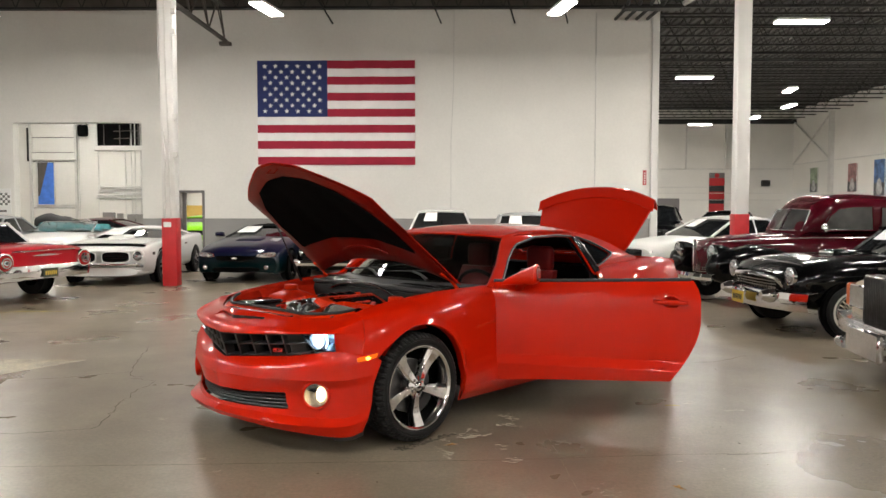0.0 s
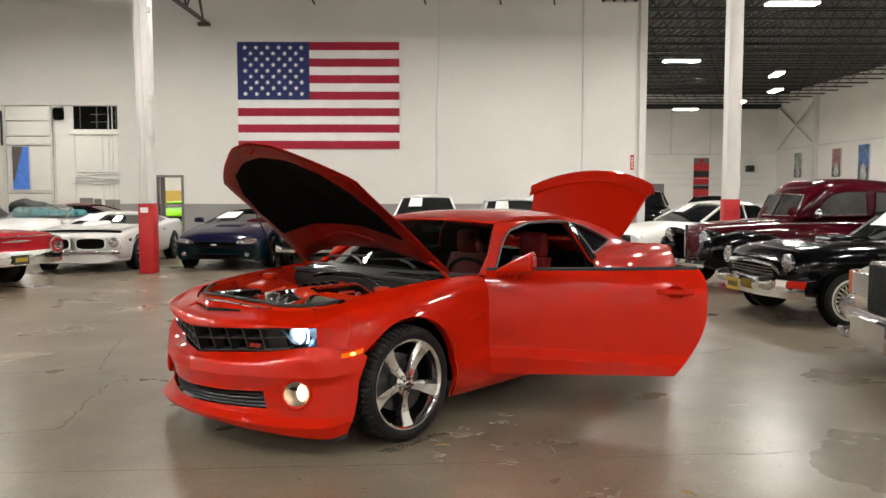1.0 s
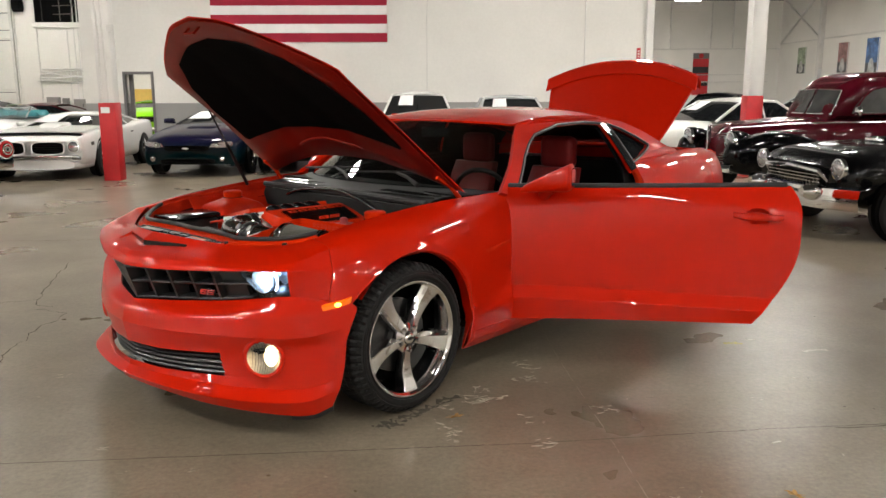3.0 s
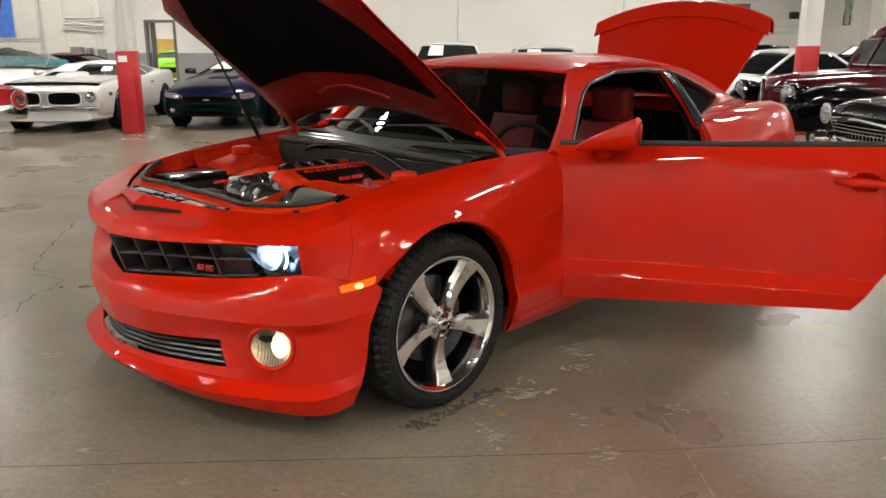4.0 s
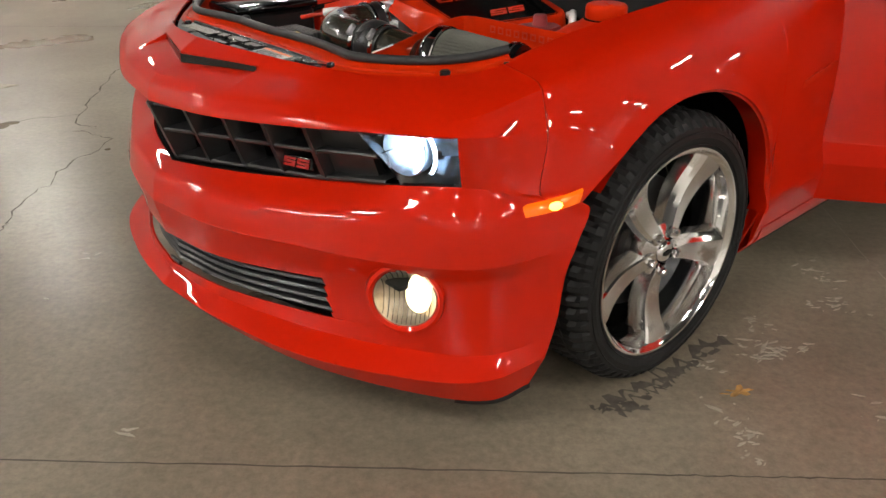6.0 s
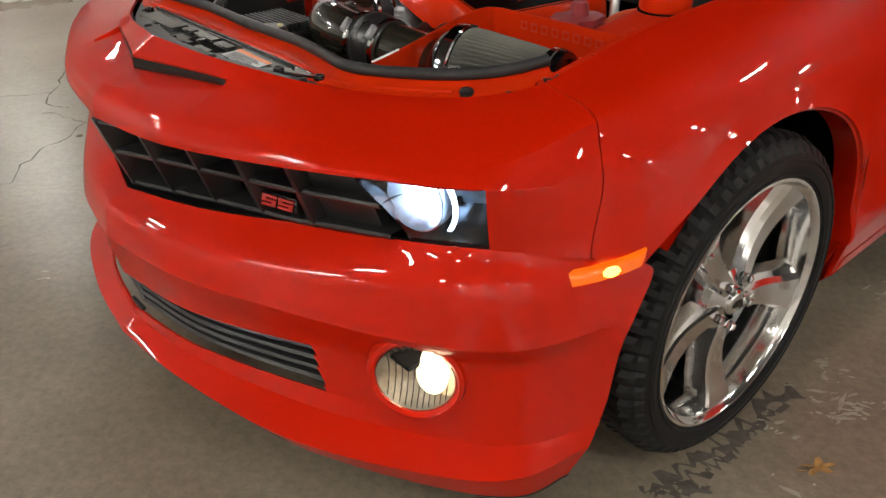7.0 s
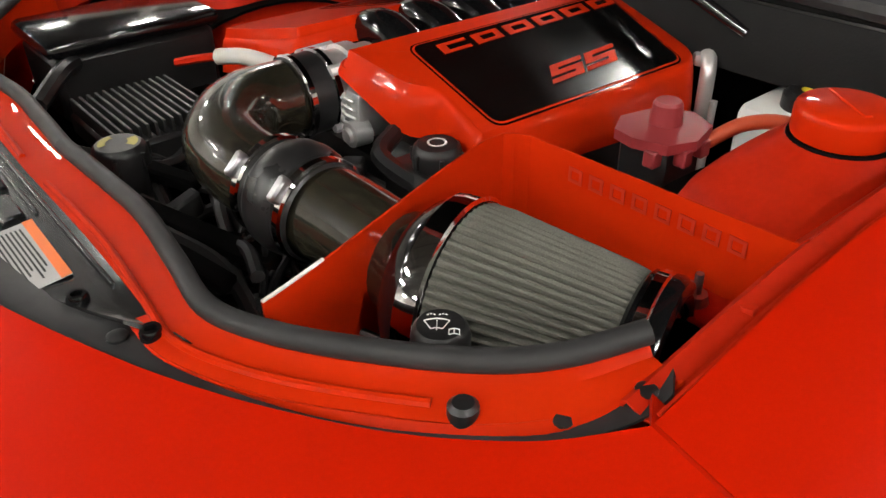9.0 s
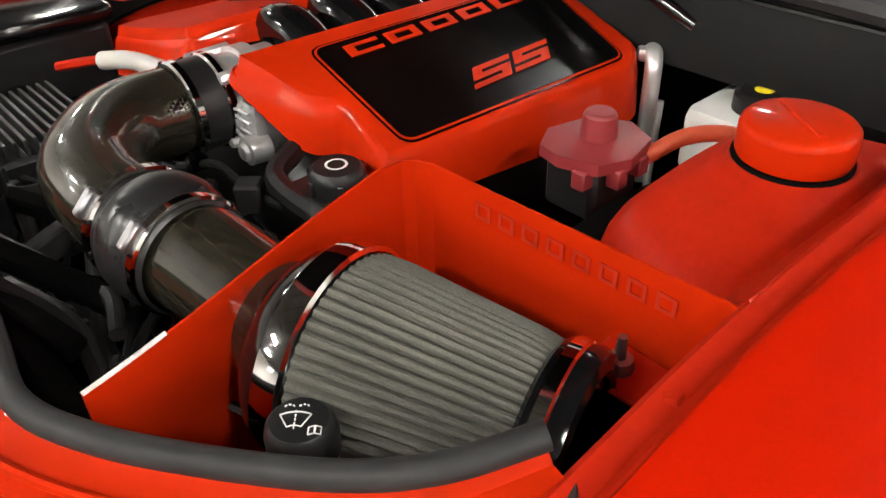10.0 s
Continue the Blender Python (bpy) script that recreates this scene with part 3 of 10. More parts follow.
def bumper():
    sheet = np.concatenate([FP, FP[-1:] + np.array((-0.030, -0.022, -0.004))])
    ob = part("front_bumper", grid(sheet, lambda i, j: fascia_keep(i, j) if i < NU - 1 else j >= 7 * SUB, mirror=True), M["red"], coupe, "glossy red front bumper with twin grille openings", angle=17, thick=0.006)
    # black slot under the rear edge of the sunken panel
    last = int(1.15 / 5 * (NU - 1))
    for sgn in (1, -1):
        slot = [[FP[i, 10 * SUB] * (1 - t) + FP[i, 10 * SUB + 1] * t + np.array((0.005, 0, 0.003)) for t in (0.02, 0.35, 0.80)] for i in range(last + 1)]
        part("nose_slot", grid(flip_y(slot, sgn)), M["black_gloss"], ob, "narrow black air slot across the nose", thick=0.001)
    # splitter under the lip
    bm = bmesh.new()
    P = np.array([[p + np.array((-0.02, -0.015, d)) for d in (0.008, -0.03)] for p in FP[112:, 0]])
    for sgn in (1, -1):
        part("air_deflector", grid(flip_y(P, sgn)), M["black"], ob, "black rubber air deflector under the lip", thick=0.008)




def grille_line(y):
    """Where the grille bars stand, in plan."""
    return 0.948 - 0.335 * y


def grilles():
    bm = bmesh.new()
    # dark backing behind both grilles
    P = [[(grille_line(abs(y)) - 0.09 - d, y, z) for z, d in ((0.50, -0.03), (0.56, 0.0), (0.80, 0.0), (0.82, -0.03))] for y in np.linspace(-0.74, 0.74, 15)]
    grid(P, bm=bm)
    P = [[(1.0 - 0.30 * abs(y) - 0.10, y, z) for z in (0.22, 0.44)] for y in np.linspace(-0.66, 0.66, 15)]
    grid(P, bm=bm)
    ledge = [[FP[i, 7 * SUB] + np.array((-0.004, 0, -0.002)), FP[i, 7 * SUB] * np.array((1, 0.97, 1)) + np.array((-0.13, 0, -0.015))] for i in range(0, int(4.0 / 5 * (NU - 1)), 4)]
    roof_l = [[FP[i, 8 * SUB] + np.array((-0.004, 0, 0.002)), FP[i, 8 * SUB] * np.array((1, 0.97, 1)) + np.array((-0.13, 0, 0.01))] for i in range(0, int(3.2 / 5 * (NU - 1)), 4)]
    for sgn in (1, -1):
        grid(flip_y(ledge, sgn), bm=bm)
        grid(flip_y(roof_l, sgn), bm=bm)
    frame_ob = part("upper_grille", bm, M["black_matt"], coupe, "black egg-crate front grille with a red badge", thick=0.01)

    def bar(y0, y1, z0, z1, z0b, z1b, front=0.0, depth=0.06, name="grille_bar"):
        b = bmesh.new()
        n = max(2, int(abs(y1 - y0) / 0.08) + 2)
        ring = []
        for t in np.linspace(0, 1, n):
            yy = y0 + (y1 - y0) * t
            za, zb = z0 + (z0b - z0) * t, z1 + (z1b - z1) * t
            x = grille_line(abs(yy)) + front + 0.33 * ((za + zb) / 2 - 0.68)
            ring.append([(x, yy, za + 0.003), (x + 0.003, yy, (za + zb) / 2), (x, yy, zb - 0.003), (x - depth, yy, zb + 0.004), (x - depth, yy, za - 0.004)])
        grid(ring, bm=b, close_v=True)
        b.faces.new([v for v in b.verts][:5])
        part(name, b, M["grille_black"], frame_ob, smooth=False)

    zl_at = lambda yy: float(np.interp(abs(yy), [q[1] for q in FASCIA[7]], [q[2] for q in FASCIA[7]]))
    zh_at = lambda yy: float(np.interp(abs(yy), [q[1] for q in FASCIA[8]], [q[2] for q in FASCIA[8]]))
    cuts = (0.0, 0.25, 0.48, 0.68)
    for s in (1, -1):
        for ya, yb in zip(cuts, cuts[1:]):
            la, lb, ha, hb = zl_at(ya), zl_at(yb), zh_at(ya), zh_at(yb)
            ma, mb = la * 0.46 + ha * 0.54, lb * 0.46 + hb * 0.54
            bar(s * ya, s * yb, ma - 0.008, ma + 0.008, mb - 0.008, mb + 0.008, front=0.010, depth=0.08)
            bar(s * ya, s * yb, la + 0.001, la + 0.020, lb + 0.001, lb + 0.017, front=0.012)
            bar(s * ya, s * yb, ha - 0.015, ha - 0.002, hb - 0.014, hb - 0.002, front=0.008)
    for y in (-0.50, -0.375, -0.25, -0.125, 0.0, 0.125, 0.25, 0.375, 0.50):
        b = bmesh.new()
        x, t = grille_line(abs(y)), abs(y) / 0.66
        zl, zh = zl_at(y) + 0.004, zh_at(y) - 0.004
        xl, xh = x + 0.012 + 0.33 * (zl - 0.68), x + 0.012 + 0.33 * (zh - 0.68)
        P = [(xl, y - 0.010, zl), (xh, y - 0.010, zh), (xh - 0.08, y - 0.018, zh + 0.004), (xl - 0.06, y - 0.018, zl - 0.004)]
        Q = [(xl, y + 0.010, zl), (xh, y + 0.010, zh), (xh - 0.08, y + 0.018, zh + 0.004), (xl - 0.06, y + 0.018, zl - 0.004)]
        va, vb = [b.verts.new(p) for p in P], [b.verts.new(p) for p in Q]
        for k in range(4):
            b.faces.new((va[k], va[(k + 1) % 4], vb[(k + 1) % 4], vb[k]))
        b.faces.new(va), b.faces.new(vb)
        part("grille_rib", b, M["grille_black"], frame_ob, smooth=False)
    for s in (1, -1):
        b = bmesh.new()
        ya, yb = 0.515, 0.64
        tilt = lambda q, z: grille_line(q) - 0.012 + 0.33 * (z - 0.68)
        o = [(tilt(q, z), s * q, z) for q, z in ((ya, zl_at(ya)), (yb, zl_at(yb)), (yb, zh_at(yb)), (ya, zh_at(ya)))]
        prism(b, o, (-0.02, 0, 0))
        part("grille_blank", b, M["grille_black"], frame_ob, smooth=False)
    # badge
    face = Matrix.Rotation(radians(90), 4, "Z") @ Matrix.Rotation(radians(90), 4, "X")
    turn = Matrix.Translation((grille_line(0.39) - 0.004, 0.385, 0.640)) @ Matrix.Rotation(radians(19.0), 4, "Z") @ face
    badge_red = material("badge_red", (0.34, 0.012, 0.010), 0.3, coat=0.4)
    b = box(bmesh.new(), (-0.004, -0.003, -0.004), (0.088, 0.027, 0.0), 0.002)
    plate_ob = part("badge_plate", b, M["black_gloss"], frame_ob, "small black badge plate with red marks", m=turn)
    w, h, t, t2 = 0.036, 0.024, 0.0055, 0.010
    zig = [(0, 0), (w, 0), (w, 0.5 * h + t / 2), (t2, 0.5 * h + t / 2), (t2, h - t), (w, h - t), (w, h), (0, h), (0, 0.5 * h - t / 2), (w - t2, 0.5 * h - t / 2), (w - t2, t), (0, t)]
    for k in range(2):
        b = prism(bmesh.new(), [(u + 0.041 * k + 0.30 * v, v, 0.001) for u, v in zig], (0, 0, 0.003))
        part("badge_mark", b, badge_red, plate_ob, "dull red slanted mark", smooth=False)

    # lower grille
    bm = bmesh.new()
    low = part("lower_grille", tube(bm, [(0.975, -0.03, 0.285), (0.975, 0.03, 0.285)], 0.006, 6), M["black"], coupe, "black slatted lower bumper grille")
    for k in range(5):
        v = 3.0 + 0.22 * k + 0.06
        for s in (1, -1):
            b = bmesh.new()
            ring = []
            for u in np.linspace(0, 2.02 + 0.03 * k, 14):
                p = fascia_at(u, v)
                ring.append([(p.x - 0.026, s * p.y, p.z - 0.005), (p.x - 0.021, s * p.y, p.z), (p.x - 0.026, s * p.y, p.z + 0.006), (p.x - 0.08, s * p.y, p.z + 0.012), (p.x - 0.08, s * p.y, p.z + 0.004)])
            grid(ring, bm=b, close_v=True)
            part("slat", b, M["grille_black"], low, smooth=False)


grilles()


def headlight(s):
    """Lamp in the corner of the nose: dark bucket, projector with a halo ring, clear cover."""
    us = np.linspace(3.0, 4.03, 14)
    vs = np.linspace(7.0, 8.0, 9)
    cover = np.array([[fascia_at(u, v) for v in vs] for u in us])
    cover[:, :, 0] -= 0.004
    cover[:, :, 1] *= s
    back = cover - np.array((0.085, s * 0.03, 0.0))
    ob = part("headlight", grid(back), M["lamp_bowl"], coupe, "lit xenon headlight with halo ring", thick=0.004)
    walls = bmesh.new()
    rim = [cover[0], cover[:, -1], cover[-1][::-1], cover[::-1, 0]]
    rim_b = [back[0], back[:, -1], back[-1][::-1], back[::-1, 0]]
    grid(np.stack([np.concatenate(rim), np.concatenate(rim_b)], 1), bm=walls)
    part("bucket", walls, M["black_gloss"], ob, thick=0.003)
    # dark lower shelf
    shelf = np.array([[cover[i, 0] * (1 - k) + back[i, 2] * k + np.array((-0.004, 0, 0.006 + 0.012 * k)) for k in np.linspace(0, 1, 4)] for i in range(len(us))])
    part("lamp_shelf", grid(shelf), M["black_gloss"], ob, thick=0.003)
    c = Vector((0.694, s * 0.722, 0.738))
    aim = Matrix.Translation(c) @ Matrix.Rotation(radians(-90 + 14 * s), 4, "Z")
    bm = turned(bmesh.new(), [(0.0, 0.010), (0.012, 0.008), (0.019, 0.002), (0.021, -0.01), (0.021, -0.03)], 28, aim)
    part("projector_lens", bm, M["xenon"], ob, "glowing white projector lens")
    bm = turned(bmesh.new(), [(0.0225, -0.030), (0.034, -0.022), (0.048, -0.002), (0.057, 0.012), (0.059, 0.010), (0.058, -0.02)], 36, aim)
    part("bezel", bm, M["lamp_bowl"], ob)
    ring = aim @ (Matrix.Translation((-0.010 * s, 0, -0.006)) @ Matrix.Rotation(radians(-62 if s > 0 else 118), 4, "Y"))
    bm = turned(bmesh.new(), [(0.060, -0.004), (0.0635, 0.004), (0.068, -0.004), (0.0635, -0.010), (0.060, -0.004)], 40, ring, arc=0.85 * math.pi)
    part("halo_ring", bm, M["xenon"], ob, "glowing white halo arc")
    bm = turned(bmesh.new(), [(0.038, -0.014), (0.0405, -0.008), (0.043, -0.012), (0.0405, -0.018), (0.038, -0.014)], 36, aim @ Matrix.Rotation(radians(150 if s > 0 else -30), 4, "Y"), arc=0.7 * math.pi)
    part("halo_ring", bm, M["xenon"], ob, "glowing white halo arc")
    lens = part("cover", grid(cover), M["glass_clear"], ob, "clear plastic lamp cover", thick=0.003)
    lens.visible_shadow = False


def fog_light(s):
    c = Vector((FOG.x, s * FOG.y, FOG.z))
    aim = Matrix.Translation(c) @ Matrix.Rotation(radians(-90 + 40 * s), 4, "Z")
    bm = turned(bmesh.new(), [(0.097, -0.014), (0.092, 0.003), (0.084, 0.006), (0.077, 0.000), (0.074, -0.035), (0.073, -0.06)], 44, aim)
    ob = part("fog_light", bm, M["red"], coupe, "lit round fog light in a red recessed ring")
    bowl = [(0.074, -0.004), (0.066, -0.018), (0.050, -0.036), (0.028, -0.047), (0.0, -0.050)]
    part("reflector", turned(bmesh.new(), bowl, 40, aim), M["warm_bowl"], ob, "ribbed bright reflector")
    depth = lambda r: float(np.interp(r, [0.0, 0.028, 0.050, 0.066, 0.074], [-0.050, -0.047, -0.036, -0.018, -0.004]))
    for k in range(11):
        x = -0.055 + 0.011 * k
        half = math.sqrt(0.072**2 - x * x)
        b = tube(bmesh.new(), [(x, depth(math.hypot(x, z)) + 0.001, z) for z in np.linspace(-half, half, 9)], 0.0011, 4, cap=False)
        bmesh.ops.transform(b, matrix=aim, verts=b.verts)
        part("reflector_rib", b, M["black_gloss"], ob)
    bm = turned(bmesh.new(), [(0.0, 0.004), (0.5, 0.003), (0.85, 0.0), (1.0, -0.006), (1.0, -0.03)], 32, aim @ Matrix.Translation((-0.030 * s, -0.010, 0.004)) @ Matrix.Diagonal((0.030, 1, 0.046, 1)))
    part("bulb", bm, M["halogen"], ob, "glowing warm white bulb")
    bm = turned(bmesh.new(), [(0.0, 0.006), (0.04, 0.004), (0.0745, -0.001)], 40, aim)
    part("lens", bm, M["glass_clear"], ob, thick=0.002).visible_shadow = False


for s in (1, -1):
    headlight(s)
    fog_light(s)

# ---- body sides ----
SIDE_X = [0.56, 0.47, 0.25, 0.0, -0.35, -0.80, -1.50, -2.25, -2.86, -3.30, -3.62, -3.80]
SIDE = [
    [(0.860, 0.200), (0.900, 0.260), (0.915, 0.340), (0.925, 0.500), (0.925, 0.630), (0.900, 0.760), (0.865, 0.835), (0.820, 0.862), (0.745, 0.875)],
    [(0.883, 0.200), (0.934, 0.260), (0.949, 0.340), (0.968, 0.500), (0.976, 0.640), (0.945, 0.770), (0.902, 0.845), (0.861, 0.876), (0.770, 0.889)],
    [(0.919, 0.200), (0.969, 0.270), (0.989, 0.350), (1.002, 0.500), (1.009, 0.660), (0.981, 0.800), (0.931, 0.878), (0.875, 0.912), (0.772, 0.928)],
    [(0.924, 0.200), (0.975, 0.270), (0.998, 0.350), (1.008, 0.500), (1.015, 0.700), (0.994, 0.820), (0.944, 0.900), (0.876, 0.940), (0.785, 0.957)],
    [(0.929, 0.200), (0.981, 0.260), (1.010, 0.385), (0.994, 0.455), (1.002, 0.680), (0.987, 0.830), (0.944, 0.920), (0.887, 0.965), (0.815, 0.985)],
    [(0.918, 0.200), (0.967, 0.260), (0.993, 0.425), (0.961, 0.490), (0.963, 0.700), (0.953, 0.830), (0.936, 0.923), (0.903, 0.971), (0.870, 1.000)],
    [(0.900, 0.200), (0.945, 0.260), (0.971, 0.440), (0.937, 0.505), (0.941, 0.700), (0.935, 0.840), (0.922, 0.938), (0.908, 0.986), (0.894, 1.012)],
    [(0.900, 0.200), (0.945, 0.270), (0.968, 0.450), (0.942, 0.515), (0.953, 0.710), (0.954, 0.850), (0.941, 0.938), (0.899, 1.006), (0.860, 1.050)],
    [(0.900, 0.200), (0.945, 0.270), (0.968, 0.370), (0.972, 0.550), (0.982, 0.740), (0.980, 0.880), (0.940, 0.985), (0.870, 1.050), (0.770, 1.085)],
    [(0.880, 0.200), (0.935, 0.280), (0.950, 0.370), (0.955, 0.550), (0.965, 0.740), (0.960, 0.880), (0.915, 0.990), (0.845, 1.055), (0.740, 1.090)],
    [(0.840, 0.240), (0.880, 0.320), (0.890, 0.400), (0.900, 0.550), (0.905, 0.740), (0.895, 0.880), (0.855, 0.985), (0.800, 1.050), (0.700, 1.080)],
    [(0.700, 0.280), (0.750, 0.350), (0.770, 0.420), (0.790, 0.570), (0.800, 0.740), (0.790, 0.880), (0.765, 0.970), (0.720, 1.030), (0.640, 1.060)],
]


def side_profile(x, n=60):
    """The body's outer line at x, from the sill up to the top edge."""
    xs = [-v for v in SIDE_X]
    rows = pchip(xs, np.array(SIDE).reshape(len(SIDE), -1), [-x])[0].reshape(-1, 2)
    low = np.concatenate([rows[k] + (rows[k + 1] - rows[k]) * t for k in range(3) for t in np.linspace(0, 1, 6)[:-1][:, None, None]])
    return np.vstack([low.reshape(-1, 2), catmull(rows[3:], n - 15)])


def arch_z(x):
    z = 0.0
    for c in (FRONT_X, REAR_X):
        d = abs(x - c)
        if d < ARCH_R:
            z = max(z, ARCH_Z + math.sqrt(ARCH_R**2 - d * d))
    return z


def side_points(xs, nv=22, low=None, high=None, lift=0.0):
    """Points of a side panel over the stations xs; low and high trim it."""
    out = []
    for x in xs:
        p = side_profile(x)
        lo = max(arch_z(x), low(x) if callable(low) else (low or 0.0))
        hi = high(x) if callable(high) else (high or 9.0)
        keep = [q for q in p if lo < q[1] < hi]
        y_lo = np.interp(lo, p[:, 1], p[:, 0]) if lo > p[0, 1] else p[0, 0]
        first = [(y_lo, lo)] if lo > p[0, 1] else []
        last = [(np.interp(hi, p[:, 1], p[:, 0]), hi)] if hi < p[-1, 1] else []
        q = np.array(first + [tuple(v) for v in keep] + last)
        s = np.r_[0, np.cumsum(np.hypot(*np.diff(q, axis=0).T))]
        t = np.linspace(0, s[-1], nv)
        out.append(np.stack([np.full(nv, x), np.interp(t, s, q[:, 0]), np.interp(t, s, q[:, 1])], 1))
    return np.array(out)


def stations(a, b, step=0.04, extra=()):
    xs = set(np.round(np.linspace(a, b, int(abs(b - a) / step) + 2), 4))
    for c in (FRONT_X, REAR_X):
        for e in (0.43, 0.428, 0.424, 0.416, 0.405, 0.39, 0.37):
            for s in (1, -1):
                if min(a, b) < c + s * e < max(a, b):
                    xs.add(round(c + s * e, 4))
    return sorted(xs, reverse=True)


def flare(P, c):
    """A rolled lip along the wheel arch."""
    for row in P:
        x = row[0][0]
        if abs(x - c) < ARCH_R:
            for k in range(4):
                row[k][1] += 0.010 * (1 - k / 4) * min(1.0, max(0.0, (0.36 - x + c) / 0.09))
    return P


def fender(s):
    # the front end follows the end of the bumper
    line = FP[-1, 7 * SUB:]
    seam_x, seam_y, seam_z = line[:, 0], line[:, 1], line[:, 2]
    xs = stations(0.467, -0.80)
    P = flare(side_points(xs, nv=30, low=lambda x: float(np.interp(x, [0.376, 0.390, 0.467], [0.0, 0.600, 0.646]))), FRONT_X)
    for row in P:
        f = max(0.0, (row[0][0] - 0.25) / 0.217)
        for q in row:
            q[0] += f * (np.interp(q[2], seam_z, seam_x) - 0.467) - 0.0050 * f**8
            if f > 0:
                pr = side_profile(0.467)
                q[1] += f**2.5 * (np.interp(q[2], seam_z, seam_y) - np.interp(q[2], pr[:, 1], pr[:, 0]))
                q[2] += 0.0
    ob = part("fender", grid(flip_y(P, s)), M["red"], coupe, "glossy red front fender", thick=0.006)
    # rolled inner lip of the arch
    a = np.linspace(0.66, math.pi + 0.02, 50)
    ring = []
    for t in a:
        x, z = FRONT_X + ARCH_R * math.cos(t), ARCH_Z + ARCH_R * math.sin(t)
        pr = side_profile(x)
        yo = np.interp(z, pr[:, 1], pr[:, 0])
        xi, zi = FRONT_X + (x - FRONT_X) * 0.985, ARCH_Z + (z - ARCH_Z) * 0.985
        ring.append([(x, s * (yo + 0.008), z), (xi, s * (yo + 0.004), zi), (xi, s * (yo - 0.05), zi)])
    part("arch_lip", grid(ring), M["red"], ob)
    # black liner
    liner = bmesh.new()
    grid([[(FRONT_X + 0.455 * math.cos(t), s * y, ARCH_Z + 0.455 * math.sin(t)) for y in (0.50, 0.96)] for t in np.linspace(0.0, math.pi + 0.05, 30)], bm=liner)
    part("arch_liner", liner, M["black_matt"], ob, thick=0.006)
    # side script bar
    b = bmesh.new()
    yy = lambda x, z: np.interp(z, side_profile(x)[:, 1], side_profile(x)[:, 0])
    for k in range(7):
        x0 = -0.52 - 0.034 * k
        z0 = 0.712 + 0.003 * k
        o = [(x0, s * (yy(x0, z0) + 0.001), z0), (x0 - 0.026, s * (yy(x0, z0) + 0.001), z0 + 0.002), (x0 - 0.024, s * (yy(x0, z0) + 0.001), z0 + 0.020), (x0 + 0.002, s * (yy(x0, z0) + 0.001), z0 + 0.018)]
        prism(b, o, (0, s * 0.003, 0))
    part("side_script", b, M["red_dull"], ob, "small red raised script bars", smooth=False)


def marker(s):
    """Amber side marker ahead of the wheel."""
    bm = bmesh.new()
    cols = []
    for t in np.linspace(0, 1, 13):
        x = 0.552 - 0.126 * t
        za, zb = 0.602 + 0.027 * t, 0.629 + 0.026 * t
        y = float(np.interp(t, [0, 0.35, 0.7, 1], [0.936, 0.966, 0.987, 0.999]))
        out = 0.004 if 0 < t < 1 else -0.004
        cols.append([(x + d, s * (y + o), z) for d, o, z in ((0.004, -0.006, za - 0.001), (0.003, out, za + 0.002), (0.0, out + 0.001, (za + zb) / 2), (-0.003, out, zb - 0.002), (-0.004, -0.008, zb + 0.001))])
    grid(cols, bm=bm)
    ob = part("side_marker", bm, M["orange"], coupe, "lit amber side marker lamp", angle=60)
    b = bmesh.new()
    bmesh.ops.create_icosphere(b, subdivisions=2, radius=0.012, matrix=Matrix.Translation((0.492, s * 0.979, 0.629)) @ Matrix.Rotation(radians(-20 * s), 4, "Z") @ Matrix.Diagonal((1.4, 0.4, 0.9, 1)))
    part("bulb", b, M["orange_hot"], ob, "glowing amber bulb")


def rocker(s):
    P = side_points(stations(-0.42, -2.40, 0.1), nv=8, high=lambda x: 0.305)
    part("rocker_panel", grid(flip_y(P, s)), M["red"], coupe, "red sill panel under the doors", thick=0.01)


def quarter(s):
    P = flare(side_points(stations(-2.25, -3.80)), REAR_X)
    ob = part("rear_quarter", grid(flip_y(P, s)), M["red"], coupe, "bulging glossy red rear quarter panel", thick=0.006)
    liner = bmesh.new()
    grid([[(REAR_X + 0.455 * math.cos(t), s * y, ARCH_Z + 0.455 * math.sin(t)) for y in (0.50, 0.92)] for t in np.linspace(-0.05, math.pi + 0.05, 24)], bm=liner)
    part("arch_liner", liner, M["black_matt"], ob, thick=0.006)


DOOR_X0, DOOR_X1, DOOR_Y = -0.805, -2.262, 0.90


